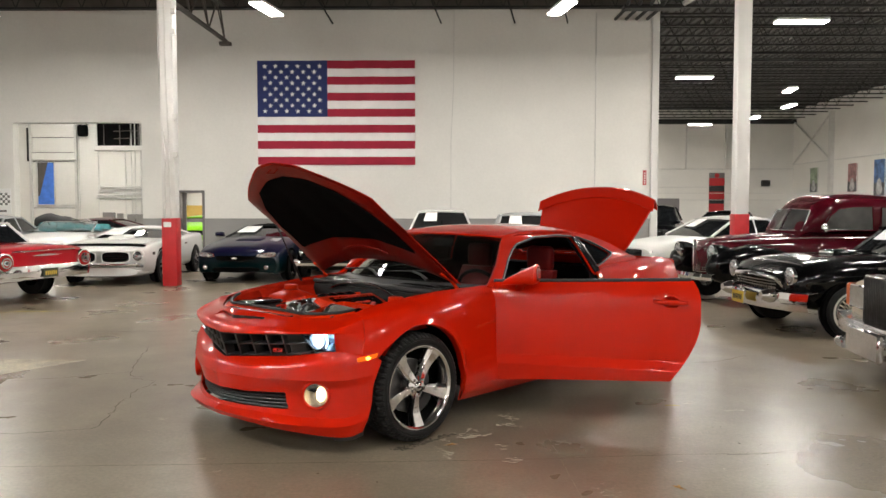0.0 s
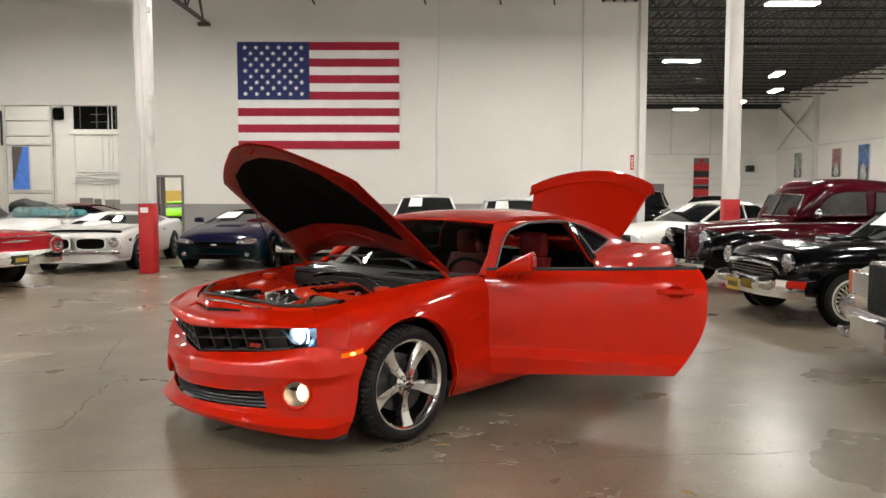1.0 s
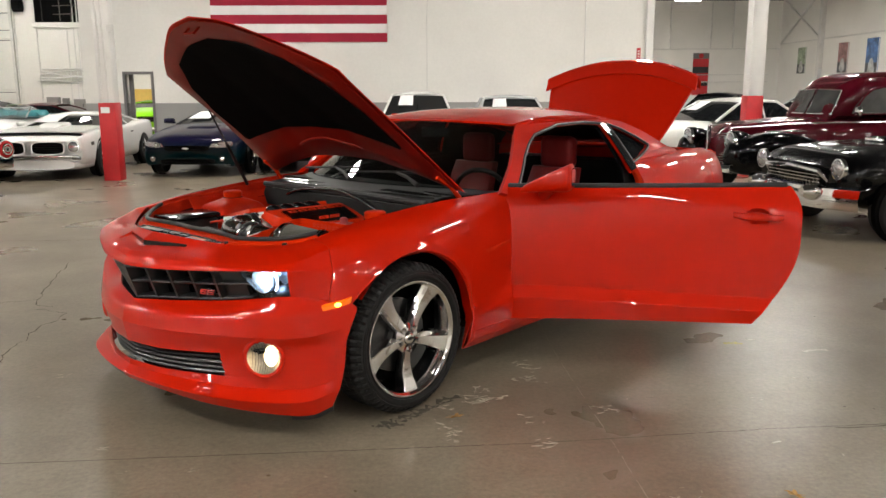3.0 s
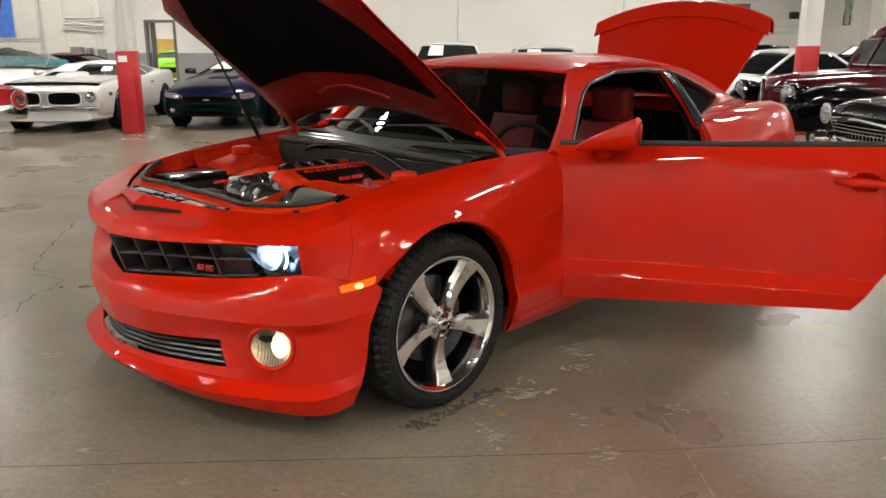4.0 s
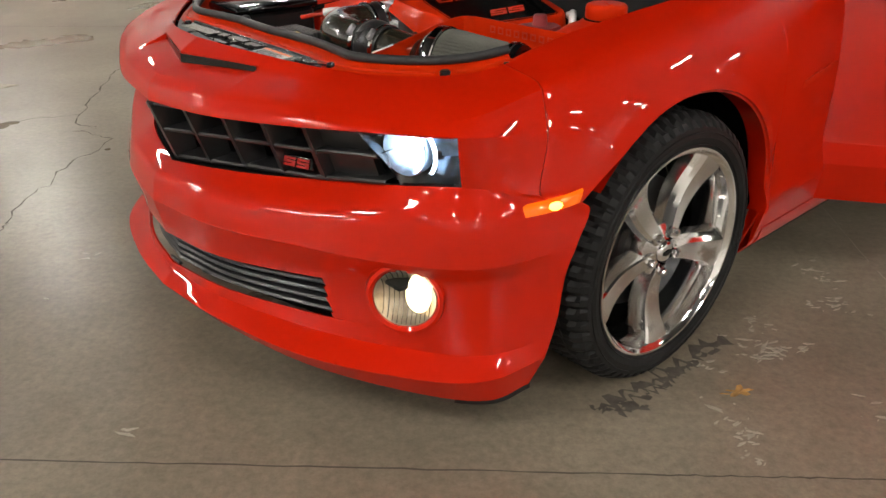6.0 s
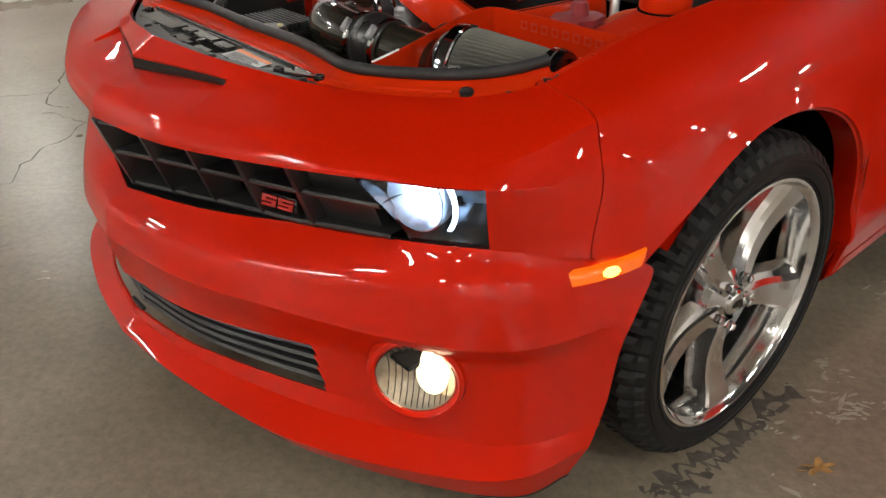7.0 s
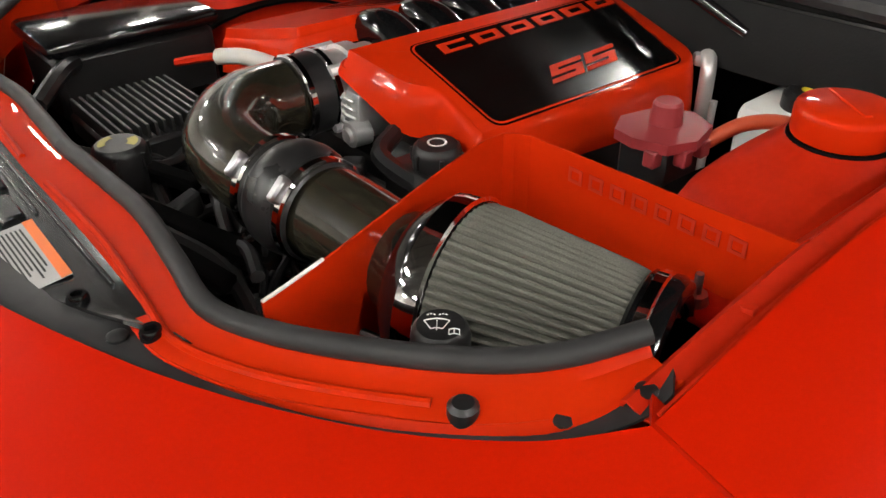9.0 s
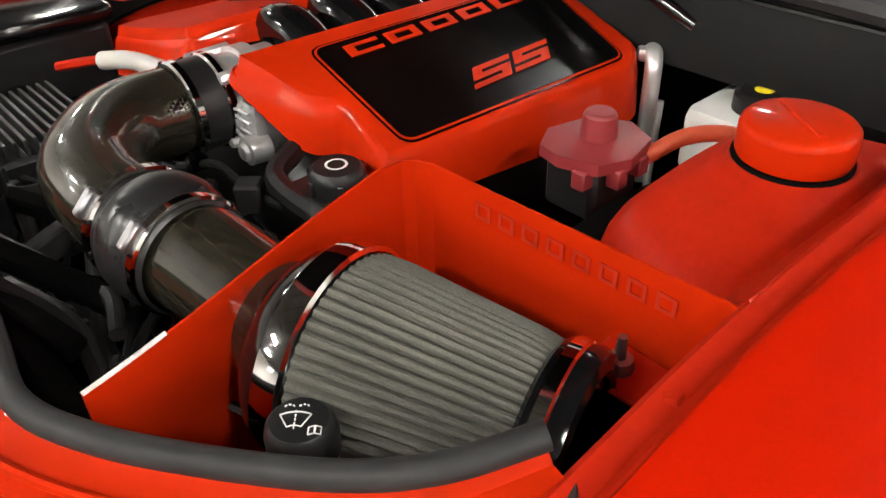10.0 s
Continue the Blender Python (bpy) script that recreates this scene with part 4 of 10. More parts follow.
def door(s, swing):
    """Long door with a rounded rear edge; local frame at its hinge."""
    xs = np.linspace(DOOR_X0, DOOR_X1, 90)

    def rear(z):
        return DOOR_X1 - 0.045 + 0.215 * max(0.0, (0.80 - z) / 0.44) ** 1.7 + 0.060 * max(0.0, (z - 0.93) / 0.15) ** 2.2

    P = side_points(xs, nv=64, low=lambda x: 0.300 + 0.055 * (DOOR_X0 - x), high=lambda x: 0.992 + 0.022 * (DOOR_X0 - x))
    for i, row in enumerate(P):
        t = i / (len(P) - 1)
        for q in row:
            if q[2] > 0.80:
                q[2] = 0.80 + (q[2] - 0.80) * (1.17 + 0.075 * t)
            q[0] = DOOR_X0 + (rear(q[2]) - DOOR_X0) * t
    hinge = Matrix.Translation((DOOR_X0, s * DOOR_Y, 0))
    local = flip_y(P, s) - np.array((DOOR_X0, s * DOOR_Y, 0))
    hx, hz = -1.300, 0.930
    hy = s * (float(np.interp(hz, side_profile(DOOR_X0 + hx)[:, 1], side_profile(DOOR_X0 + hx)[:, 0])) - DOOR_Y)

    def skin(i, j):
        q = (local[i, j] + local[i + 1, j + 1]) / 2
        return ((q[0] - hx) / 0.066) ** 2 + ((q[2] - hz) / 0.040) ** 2 > 1

    ob = part("door", grid(local, skin), M["red"], coupe, "red driver door standing wide open" if swing else "closed red passenger door",
              hinge @ Matrix.Rotation(radians(-s * swing), 4, "Z"), angle=16, thick=0.008)
    # dark trim on the inner side
    b = bmesh.new()
    inner = np.array([[(q[0], q[1] - s * (0.065 if 3 < k < 60 else 0.045), q[2] - (0.012 if k > 57 else 0) + (0.012 if k < 4 else 0)) for k, q in enumerate(row)] for row in local])[::3]
    grid(inner, bm=b)
    part("door_trim", b, M["interior"], ob, "dark inner door trim", thick=0.04)
    # belt seal
    b = bmesh.new()
    tube(b, [(r[-1][0], r[-1][1] - s * 0.004, r[-1][2] + 0.008) for r in local[::4]], 0.014, 8)
    part("belt_seal", b, M["rubber"], ob)
    # handle in a shallow cup
    ring = []
    for t in np.linspace(0, 1, 24):
        x = hx + 0.118 - 0.236 * t
        out = 0.004 + 0.030 * min(1.0, 5 * t, 5 * (1 - t)) ** 0.7
        th, tall = 0.009, 0.013 + 0.005 * math.sin(math.pi * t)
        ring.append([(x, hy + s * (out + th * math.cos(a)), hz + 0.004 - 0.004 * t + tall * math.copysign(abs(math.sin(a)) ** 0.6, math.sin(a))) for a in np.linspace(0, 2 * math.pi, 13)[:-1]])
    b = grid(ring, close_v=True)
    b.faces.new([v for v in b.verts][:12]), b.faces.new([v for v in b.verts][-12:])
    part("door_handle", b, M["red"], ob, "red pull handle")
    b = turned(bmesh.new(), [(0.0, -0.026), (0.018, -0.024), (0.030, -0.012), (0.0345, -0.001), (0.038, 0.0022), (0.0415, 0.0006)], 36, Matrix.Translation((hx, hy, hz)) @ Matrix.Diagonal((1.9, s, 1.12, 1)))
    part("handle_cup", b, M["red"], ob)
    # mirror
    mc = Vector((-0.265, s * 0.170, 1.075))
    b = bmesh.new()
    rings = []
    for t in np.linspace(0, 1, 12):
        w, h = 0.018 + 0.077 * t**0.7, 0.012 + 0.064 * t**0.85
        xx = 0.165 - 0.29 * t + (0.012 if t == 1 else 0)
        g = 0.93 if t == 1 else 1.0
        rings.append([(mc.x + xx + 0.10 * (w * g * math.cos(a)) * (1 - t), mc.y - s * 0.085 * (1 - t) + g * w * math.copysign(abs(math.cos(a)) ** 0.6, math.cos(a)),
                       1.012 + h + 0.022 * t + g * h * math.copysign(abs(math.sin(a)) ** 0.6, math.sin(a)) + 0.10 * s * w * math.cos(a)) for a in np.linspace(0, 2 * math.pi, 25)[:-1]])
    for k, gg in ((0.010, 0.86), (0.014, 0.70)):
        mid = sum((Vector(p) for p in rings[11]), Vector()) / 24
        rings.append([tuple(mid + (Vector(p) - mid) * gg + Vector((-k, 0, 0))) for p in rings[11]])
    grid(rings, bm=b, close_v=True)
    b.faces.new([v for v in b.verts][:24])
    mir = part("wing_mirror", b, M["red"], ob, "red door mirror housing")
    b = bmesh.new()
    ring = [Vector(p) + Vector((-0.002, 0, 0)) for p in rings[-1]]
    cen = sum(ring, Vector()) / len(ring)
    b.faces.new([b.verts.new(cen + (p - cen) * 0.9) for p in ring])
    part("mirror_glass", b, M["chrome"], mir, "silvered mirror glass", smooth=False)
    b = bmesh.new()
    tube(b, [(mc.x + 0.06, s * 0.0, 0.985), (mc.x + 0.03, s * 0.06, 1.02), (mc.x - 0.02, s * 0.14, 1.05)], [0.035, 0.03, 0.03], 10)
    part("mirror_arm", b, M["red"], mir)


bumper()
for s in (1, -1):
    fender(s)
    marker(s)
    rocker(s)
    quarter(s)
door(1, 66.3)
door(-1, 0)


# ---- greenhouse ----
M["trim_dull"] = material("dull_trim_metal", (0.22, 0.22, 0.22), 0.35, metal=0.8)
ROOF_X = [-1.22, -1.32, -1.60, -2.00, -2.40, -2.75, -3.10]
ROOF_EDGE = [(0.615, 1.345), (0.635, 1.365), (0.655, 1.385), (0.655, 1.378), (0.645, 1.325), (0.640, 1.235), (0.66, 1.105)]
ROOF_CROWN = [1.372, 1.392, 1.425, 1.428, 1.385, 1.295, 1.125]


def roof_panel():
    xs = np.linspace(-1.22, -2.42, 26)
    e = pchip([-v for v in ROOF_X], ROOF_EDGE, -xs)
    c = pchip([-v for v in ROOF_X], ROOF_CROWN, -xs)
    P = [[(x, e[i][0] * t, c[i] - (c[i] - e[i][1]) * abs(t) ** 2.6) for t in np.linspace(-1, 1, 25)] for i, x in enumerate(xs)]
    for i, row in enumerate(P):
        f = max(0.0, 1 - i / 5)
        P[i] = [(x + 0.085 * f * (1 - (yy / 0.66) ** 2), yy, z - 0.012 * f * (1 - (yy / 0.66) ** 2)) for x, yy, z in row]
    part("roof", grid(P), M["red"], coupe, "glossy red roof panel", thick=0.012)
    xs = np.linspace(-2.42, -3.08, 10)
    e = pchip([-v for v in ROOF_X], ROOF_EDGE, -xs)
    c = pchip([-v for v in ROOF_X], ROOF_CROWN, -xs)
    P = [[(x, 0.94 * e[i][0] * t, c[i] - (c[i] - e[i][1]) * abs(t) ** 2.6 - 0.004) for t in np.linspace(-1, 1, 17)] for i, x in enumerate(xs)]
    part("rear_window", grid(P), M["glass_dark"], coupe, "dark sloping rear window", thick=0.006)


def side_y(x, z):
    """How far out the greenhouse stands at a height."""
    top = pchip([-v for v in ROOF_X], ROOF_EDGE, [-max(min(x, -1.22), -3.1)])[0]
    base_y = float(np.interp(-x, [0.75, 1.5, 2.25, 2.9, 3.2], [0.888, 0.895, 0.868, 0.78, 0.74]))
    base_z = float(np.interp(-x, [0.75, 1.5, 2.25, 2.9, 3.2], [1.00, 0.985, 1.045, 1.08, 1.085]))
    t = (z - base_z) / max(0.02, top[1] - base_z)
    return base_y + (top[0] - base_y) * max(-0.1, min(1.05, t)) + 0.02 * math.sin(math.pi * max(0, min(1, t)))


def poly_sheet(outer, holes, s):
    from mathutils.geometry import tessellate_polygon
    loops = [[Vector((x, z, 0)) for x, z in lp] for lp in [outer] + holes]
    flat = [v for lp in loops for v in lp]
    bm = bmesh.new()
    vs = [bm.verts.new((v.x, s * side_y(v.x, v.y), v.y)) for v in flat]
    for t in tessellate_polygon(loops):
        try:
            bm.faces.new([vs[k] for k in t])
        except ValueError:
            pass
    return bm


def dense(loop, n=6):
    out = []
    for a, b in zip(loop, loop[1:] + loop[:1]):
        for k in range(n):
            out.append((a[0] + (b[0] - a[0]) * k / n, a[1] + (b[1] - a[1]) * k / n))
    return out


DOOR_GLASS = [(-0.90, 1.005), (-1.10, 1.165), (-1.30, 1.285), (-1.55, 1.338), (-1.85, 1.345), (-2.06, 1.330), (-2.10, 1.18), (-2.16, 1.012), (-1.6, 0.985)]
QUARTER_GLASS = [(-2.13, 1.325), (-2.30, 1.285), (-2.47, 1.225), (-2.60, 1.165), (-2.56, 1.145), (-2.38, 1.100), (-2.22, 1.065), (-2.17, 1.18)]
OUTER = [(-0.74, 0.995), (-0.95, 1.135), (-1.15, 1.290), (-1.24, 1.345), (-1.40, 1.372), (-1.70, 1.387), (-2.00, 1.377), (-2.20, 1.358), (-2.42, 1.320), (-2.75, 1.235), (-3.08, 1.110), (-3.05, 1.075), (-2.75, 1.075), (-2.30, 1.040), (-2.20, 0.975), (-1.6, 0.965), (-0.80, 0.975)]


def pillars(s):
    if s > 0:
        outer = OUTER[:14] + [(-2.22, 1.025), (-2.16, 1.012), (-2.10, 1.18), (-2.06, 1.330), (-1.85, 1.345), (-1.55, 1.338), (-1.30, 1.285), (-1.10, 1.165), (-0.90, 1.005), (-0.86, 0.975), (-0.80, 0.975)]
        holes = [dense(QUARTER_GLASS)]
    else:
        outer, holes = OUTER, [dense(DOOR_GLASS), dense(QUARTER_GLASS)]
    ob = part("side_frame", poly_sheet(dense(outer), holes, s), M["red"], coupe, "red window frame, pillars and roof rail", thick=0.03)
    post = [(-2.045, 1.333), (-2.145, 1.322), (-2.185, 1.18), (-2.235, 1.062), (-2.23, 1.03), (-2.15, 1.015), (-2.09, 1.18)]
    bm = poly_sheet(dense(post, 3), [], s)
    bmesh.ops.translate(bm, vec=(0, s * 0.018, 0), verts=bm.verts)
    part("window_post", bm, M["black_gloss"], ob, "gloss black post between the side windows", thick=0.006)
    for loop in (DOOR_GLASS[:6], QUARTER_GLASS + QUARTER_GLASS[:1]):
        line = [(a[0] + (b[0] - a[0]) * k / 6, a[1] + (b[1] - a[1]) * k / 6) for a, b in zip(loop, loop[1:]) for k in range(6)] + [loop[-1]]
        bm = bmesh.new()
        tube(bm, [(x, s * (side_y(x, z) + 0.016), z) for x, z in line], 0.010, 6)
        part("window_seal", bm, M["rubber"], ob, "dark rubber window seal")
        bm = bmesh.new()
        tube(bm, [(x, s * (side_y(x, z) + 0.022), z + 0.006) for x, z in line], 0.003, 6)
        part("window_trim", bm, M["trim_dull"], ob, "thin dull metal window trim")
    # rear door jamb
    bm = bmesh.new()
    jamb = []
    for z in np.linspace(0.34, 1.03, 12):
        pr = side_profile(-2.25)
        yo = float(np.interp(z, pr[:, 1], pr[:, 0]))
        jamb.append([(-2.252, s * (yo - 0.003), z), (-2.235, s * (yo - 0.022), z), (-2.235, s * (yo - 0.05), z)])
    grid(jamb, bm=bm)
    part("door_jamb", bm, M["red_satin"], ob, "red door jamb behind the opening", angle=25, thick=0.004)
    bm = poly_sheet(dense(QUARTER_GLASS), [], s)
    bmesh.ops.translate(bm, vec=(0, -s * 0.012, 0), verts=bm.verts)
    part("quarter_glass", bm, M["glass_dark"], ob, "small dark triangular rear side window")
    if s < 0:
        bm = poly_sheet(dense(DOOR_GLASS), [], s)
        bmesh.ops.translate(bm, vec=(0, -s * 0.012, 0), verts=bm.verts)
        part("door_glass", bm, M["glass"], ob).visible_shadow = False


def headliner():
    """Dark lining under the roof and inside the rear pillars."""
    xs = np.linspace(-1.24, -2.95, 18)
    e = pchip([-v for v in ROOF_X], ROOF_EDGE, -xs)
    c = pchip([-v for v in ROOF_X], ROOF_CROWN, -xs)
    P = [[(x, 0.985 * e[i][0] * t, c[i] - (c[i] - e[i][1]) * abs(t) ** 2.6 - 0.022 - 0.01 * abs(t) ** 6) for t in np.linspace(-1, 1, 17)] for i, x in enumerate(xs)]
    part("headliner", grid(P), M["interior"], coupe, "dark cloth roof lining")
    panel = [(-2.05, 1.35), (-2.42, 1.29), (-2.75, 1.20), (-2.80, 1.05), (-2.80, 0.60), (-2.16, 0.60), (-2.14, 1.02), (-2.09, 1.18)]
    for s in (1, -1):
        bm = poly_sheet(dense(panel), [], s)
        bmesh.ops.translate(bm, vec=(0, -s * 0.045, 0), verts=bm.verts)
        part("pillar_trim", bm, M["interior"], coupe, "dark trim inside the rear pillar", thick=0.01)


def windshield():
    P = []
    for t in np.linspace(0, 1, 14):
        row = []
        for k in np.linspace(-1, 1, 21):
            xb, yb, zb = -0.52 - 0.30 * abs(k) ** 2.2, 0.84 * k, 1.005 + 0.01 * (1 - k * k)
            xt, yt, zt = -1.165 - 0.085 * abs(k) ** 2, 0.615 * k, 1.372 - 0.03 * abs(k) ** 2
            row.append((xb + (xt - xb) * t, yb + (yt - yb) * t, zb + (zt - zb) * t + 0.018 * math.sin(math.pi * t)))
        P.append(row)
    part("windshield", grid(P), M["glass"], coupe, "tinted raked windshield", thick=0.005).visible_shadow = False
    # black band along the lower edge and cowl
    Q = [[(p[0] + d * 0.12, p[1], p[2] - 0.012 - 0.02 * d) for d in (0.0, 0.4, 0.8, 1.2)] for p in P[0]]
    part("cowl", grid(Q), M["cowl_grey"], coupe, "black plastic cowl panel under the windshield", thick=0.01)
    for k0, k1, xa in ((0.62, -0.12, -0.50), (-0.02, -0.70, -0.47)):
        bm = bmesh.new()
        a = Vector((xa + 0.02, 0.84 * k0, 1.035))
        b = Vector((xa - 0.12, 0.84 * (k0 + k1) / 2, 1.075))
        c = Vector((xa - 0.10, 0.84 * k1, 1.060))
        tube(bm, [a, a + (b - a) * 0.5 + Vector((0, 0, 0.012)), b], [0.014, 0.010, 0.007], 6)
        tube(bm, [b + (b - c) * 0.75, b + Vector((0, 0, 0.004)), c], 0.007, 6)
        part("wiper", bm, M["black"], coupe, "black windshield wiper")


roof_panel()
pillars(1)
pillars(-1)
headliner()
windshield()


def decklid():
    """Trunk lid swung up, showing its inner side."""
    P = []
    for a in np.linspace(0, 1, 14):
        row = []
        for k in np.linspace(-1, 1, 25):
            w = 0.54 + 0.155 * a
            row.append((-(0.605 + 0.165 * (1 - abs(k) ** 2.2)) * a, w * k, 0.03 * (1 - k * k) + 0.05 * a * a))
        P.append(row)
    lip = [[(p[0] + dx, p[1] * 1.035, p[2] + dz) for dx, dz in ((0.085, 0.006), (0.03, 0.022), (-0.015, 0.046), (-0.034, 0.036), (-0.022, -0.01), (0.02, -0.05))] for p in P[-1]]
    m = Matrix.Translation((-3.14, 0, 1.10)) @ Matrix.Rotation(radians(51), 4, "Y")
    ob = part("trunk_lid", grid(P), M["red"], coupe, "red trunk lid standing open", m, thick=0.02)
    part("lid_edge", grid(lip), M["red"], ob, thick=0.01)
    Q = [[(p[0] * 0.8 - 0.06, p[1] * 0.82, p[2] - 0.035) for p in row] for row in P]
    part("lid_inner", grid(Q), M["red_satin"], ob, "red inner panel of the trunk lid", thick=0.015)
    # rear deck shelf and tail
    bm = bmesh.new()
    T = [[(x, 0.50 * k, z) for k in np.linspace(-1, 1, 9)] for x, z in ((-3.06, 1.105), (-3.12, 1.085), (-3.14, 0.6))]
    grid(T, bm=bm)
    T = [[(x - 0.06 * (1 - k * k), 0.74 * k, z) for k in np.linspace(-1, 1, 9)] for x, z in ((-3.72, 1.06), (-3.82, 1.03), (-3.84, 0.85), (-3.84, 0.45), (-3.76, 0.28))]
    grid(T, bm=bm)
    part("tail_panel", bm, M["red"], coupe, "red rear panel and bumper", thick=0.012)


decklid()


# ---- wheels ----
def make_wheel(s, x):
    near = x > -1
    m = pose(x, s * (0.872 if near else 0.84), 0.3715 if near else 0.365, 0, 0, 0 if s > 0 else 180) @ Matrix.Scale(1.03 if near else 1.012, 4)
    hub = part("wheel", turned(bmesh.new(), [(0.268, 0.108), (0.262, 0.100), (0.254, 0.06), (0.244, -0.02), (0.242, -0.10)], 96), M["wheel_chrome"], coupe,
               "chrome five-spoke alloy wheel", m)
    # tyre with cut shoulder lugs and tread
    prof = [(0.268, 0.108), (0.277, 0.121), (0.304, 0.131), (0.330, 0.128), (0.345, 0.117), (0.352, 0.104), (0.3605, 0.088), (0.361, 0.066), (0.361, 0.050), (0.361, 0.044), (0.361, 0.022), (0.361, 0.0),
            (0.361, -0.022), (0.361, -0.044), (0.361, -0.066), (0.350, -0.095), (0.335, -0.122), (0.300, -0.130), (0.280, -0.105)]
    n = 60 * 6
    P = []
    for k in range(n):
        a = 2 * math.pi * k / n
        row = []
        for j, (r, yy) in enumerate(prof):
            cut = 0.0
            if 5 <= j <= 14:
                if j in (8, 9, 11, 13):
                    cut = 0.009
                elif (k + (2 * j if j > 9 else (7 - j) // 2)) % 6 < 2:
                    cut = 0.010
            if j in (3, 4) and k % 6 < 2:
                cut = 0.008 if j == 4 else 0.002
            row.append(((r - cut) * math.cos(a), yy - (0.005 if j == 4 and cut else 0), (r - cut) * math.sin(a)))
        P.append(row)
    tyre = part("tyre", grid(P, close_u=True), M["tyre"], hub, "black low-profile tyre with open tread", angle=24)
    # raised sidewall rings
    for r0 in (0.287, 0.318):
        part("sidewall_ring", turned(bmesh.new(), [(r0 - 0.0015, 0.1255 if r0 < 0.3 else 0.1300), (r0, 0.1290 if r0 < 0.3 else 0.1325), (r0 + 0.0015, 0.1265 if r0 < 0.3 else 0.1295)], 96), M["tyre"], tyre)
    # bright lip
    part("rim_lip", turned(bmesh.new(), [(0.266, 0.106), (0.277, 0.116), (0.280, 0.121), (0.278, 0.125), (0.272, 0.125), (0.268, 0.119), (0.261, 0.113), (0.256, 0.085)], 110), M["wheel_chrome"], hub, "polished chrome rim lip", angle=25)
    # broad faceted spokes: a flat face, a wide hollowed bevel on one flank and a narrow one on the other
    for k in range(5):
        rings = []
        for t in np.linspace(0, 1, 12):
            r = 0.040 + 0.226 * t
            w = 0.0235 + 0.0225 * t + 0.010 * max(0.0, t - 0.8) / 0.2
            yf = 0.100 - 0.020 * math.sin(math.pi * min(1.0, t * 1.05)) ** 1.0 + 0.012 * t
            yb = yf - 0.045 - 0.012 * t
            lead = 0.30 + 0.28 * t
            rings.append([(r, yb, -w - 0.006), (r, yf - 0.022, -w), (r, yf - 0.010, -w * (1 - 0.45 * (1 - lead))), (r, yf, -w * lead), (r, yf + 0.0008, w * 0.25), (r, yf, w * 0.90), (r, yf - 0.006, w), (r, yb, w + 0.010)])
        bm = grid(rings, close_v=True)
        part("spoke", bm, M["wheel_chrome"], hub, m=Matrix.Rotation(radians(92 + 72 * k), 4, "Y"), angle=9)
    # hub boss with a small cap and its plain emblem
    part("hub_boss", turned(bmesh.new(), [(0.033, 0.098), (0.040, 0.094), (0.055, 0.088), (0.070, 0.080), (0.078, 0.05), (0.078, 0.02)], 60), M["wheel_chrome"], hub)
    part("hub_cap", turned(bmesh.new(), [(0.0, 0.108), (0.020, 0.107), (0.027, 0.103), (0.031, 0.096), (0.033, 0.085)], 40), M["chrome"], hub)
    bm = bmesh.new()
    box(bm, (-0.018, 0.1065, -0.005), (0.018, 0.1095, 0.005), 0.001)
    box(bm, (-0.008, 0.1065, -0.008), (0.008, 0.1100, 0.008), 0.001)
    part("cap_emblem", bm, M["black_gloss"], hub)
    for k in range(5):
        a = radians(56 + 72 * k)
        spot = Matrix.Translation((0.057 * math.cos(a), 0, 0.057 * math.sin(a)))
        part("lug_seat", turned(bmesh.new(), [(0.0, 0.0895), (0.015, 0.0895), (0.017, 0.0930), (0.0185, 0.0895), (0.019, 0.07)], 24, spot), M["black_gloss"], hub)
        bm = turned(bmesh.new(), [(0.0, 0.112), (0.007, 0.112), (0.0105, 0.108), (0.011, 0.088)], 6, spot)
        part("lug_nut", bm, M["chrome"], hub)
    part("brake_disc", turned(bmesh.new(), [(0.05, 0.03), (0.08, 0.032), (0.085, 0.015), (0.178, 0.015), (0.178, -0.012), (0.05, -0.012)], 48), M["brake_iron"], hub, "dark dull brake disc")
    bm = turned(bmesh.new(), [(0.125, 0.045), (0.195, 0.045), (0.195, -0.04), (0.125, -0.04), (0.125, 0.045)], 14, Matrix.Rotation(radians(150), 4, "Y"), arc=1.0)
    part("brake_caliper", bm, M["black"], hub)
    part("barrel_back", turned(bmesh.new(), [(0.0, -0.06), (0.242, -0.06)], 48), M["black_matt"], hub)
    return hub


for s in (1, -1):
    make_wheel(s, 0.047)
    make_wheel(s, REAR_X)

# ---- hood, standing open ----
HINGE = Vector((-0.52, 0.0, 1.012))
HOOD_TILT = 44.9
HOOD = Matrix.Translation(HINGE) @ Matrix.Rotation(radians(-HOOD_TILT), 4, "Y") @ Matrix.Diagonal((1.05, 1.0, 1.0, 1.0))
GAP_Y = [0.0, 0.22, 0.43, 0.59, 0.70, 0.758, 0.78]
GAP_X = [0.812, 0.772, 0.672, 0.577, 0.497, 0.445, 0.40]


def hood_point(a, k):
    """a: hinge to front edge, k: across; in the frame of the hinge."""
    xe = float(np.interp(-0.52 + 0.9 * a, [-0.52, 0.0, 0.45], [0.845, 0.785, 0.762]))
    y0 = k * xe
    front = float(pchip(GAP_Y, GAP_X, [min(abs(k) * 0.762, 0.78)])[0])
    x = -0.52 + (front + 0.52) * a
    yy = k * float(np.interp(x, [-0.52, 0.0, 0.45], [0.845, 0.785, 0.762]))
    zc = float(pchip([-0.82, -0.45, 0.0, 0.52], [0.882, 0.903, 0.962, 1.012], [-x])[0])
    crown = 0.082 * (1 - abs(k) ** 2.4) * (1 - a**5) * min(1.0, 0.45 + 1.6 * a) + 0.022 * math.exp(-((abs(k) - 0.33) / 0.10) ** 2) * (1 - a) * a * 3 * 0.5
    return Vector((x, yy, zc + crown)) - HINGE


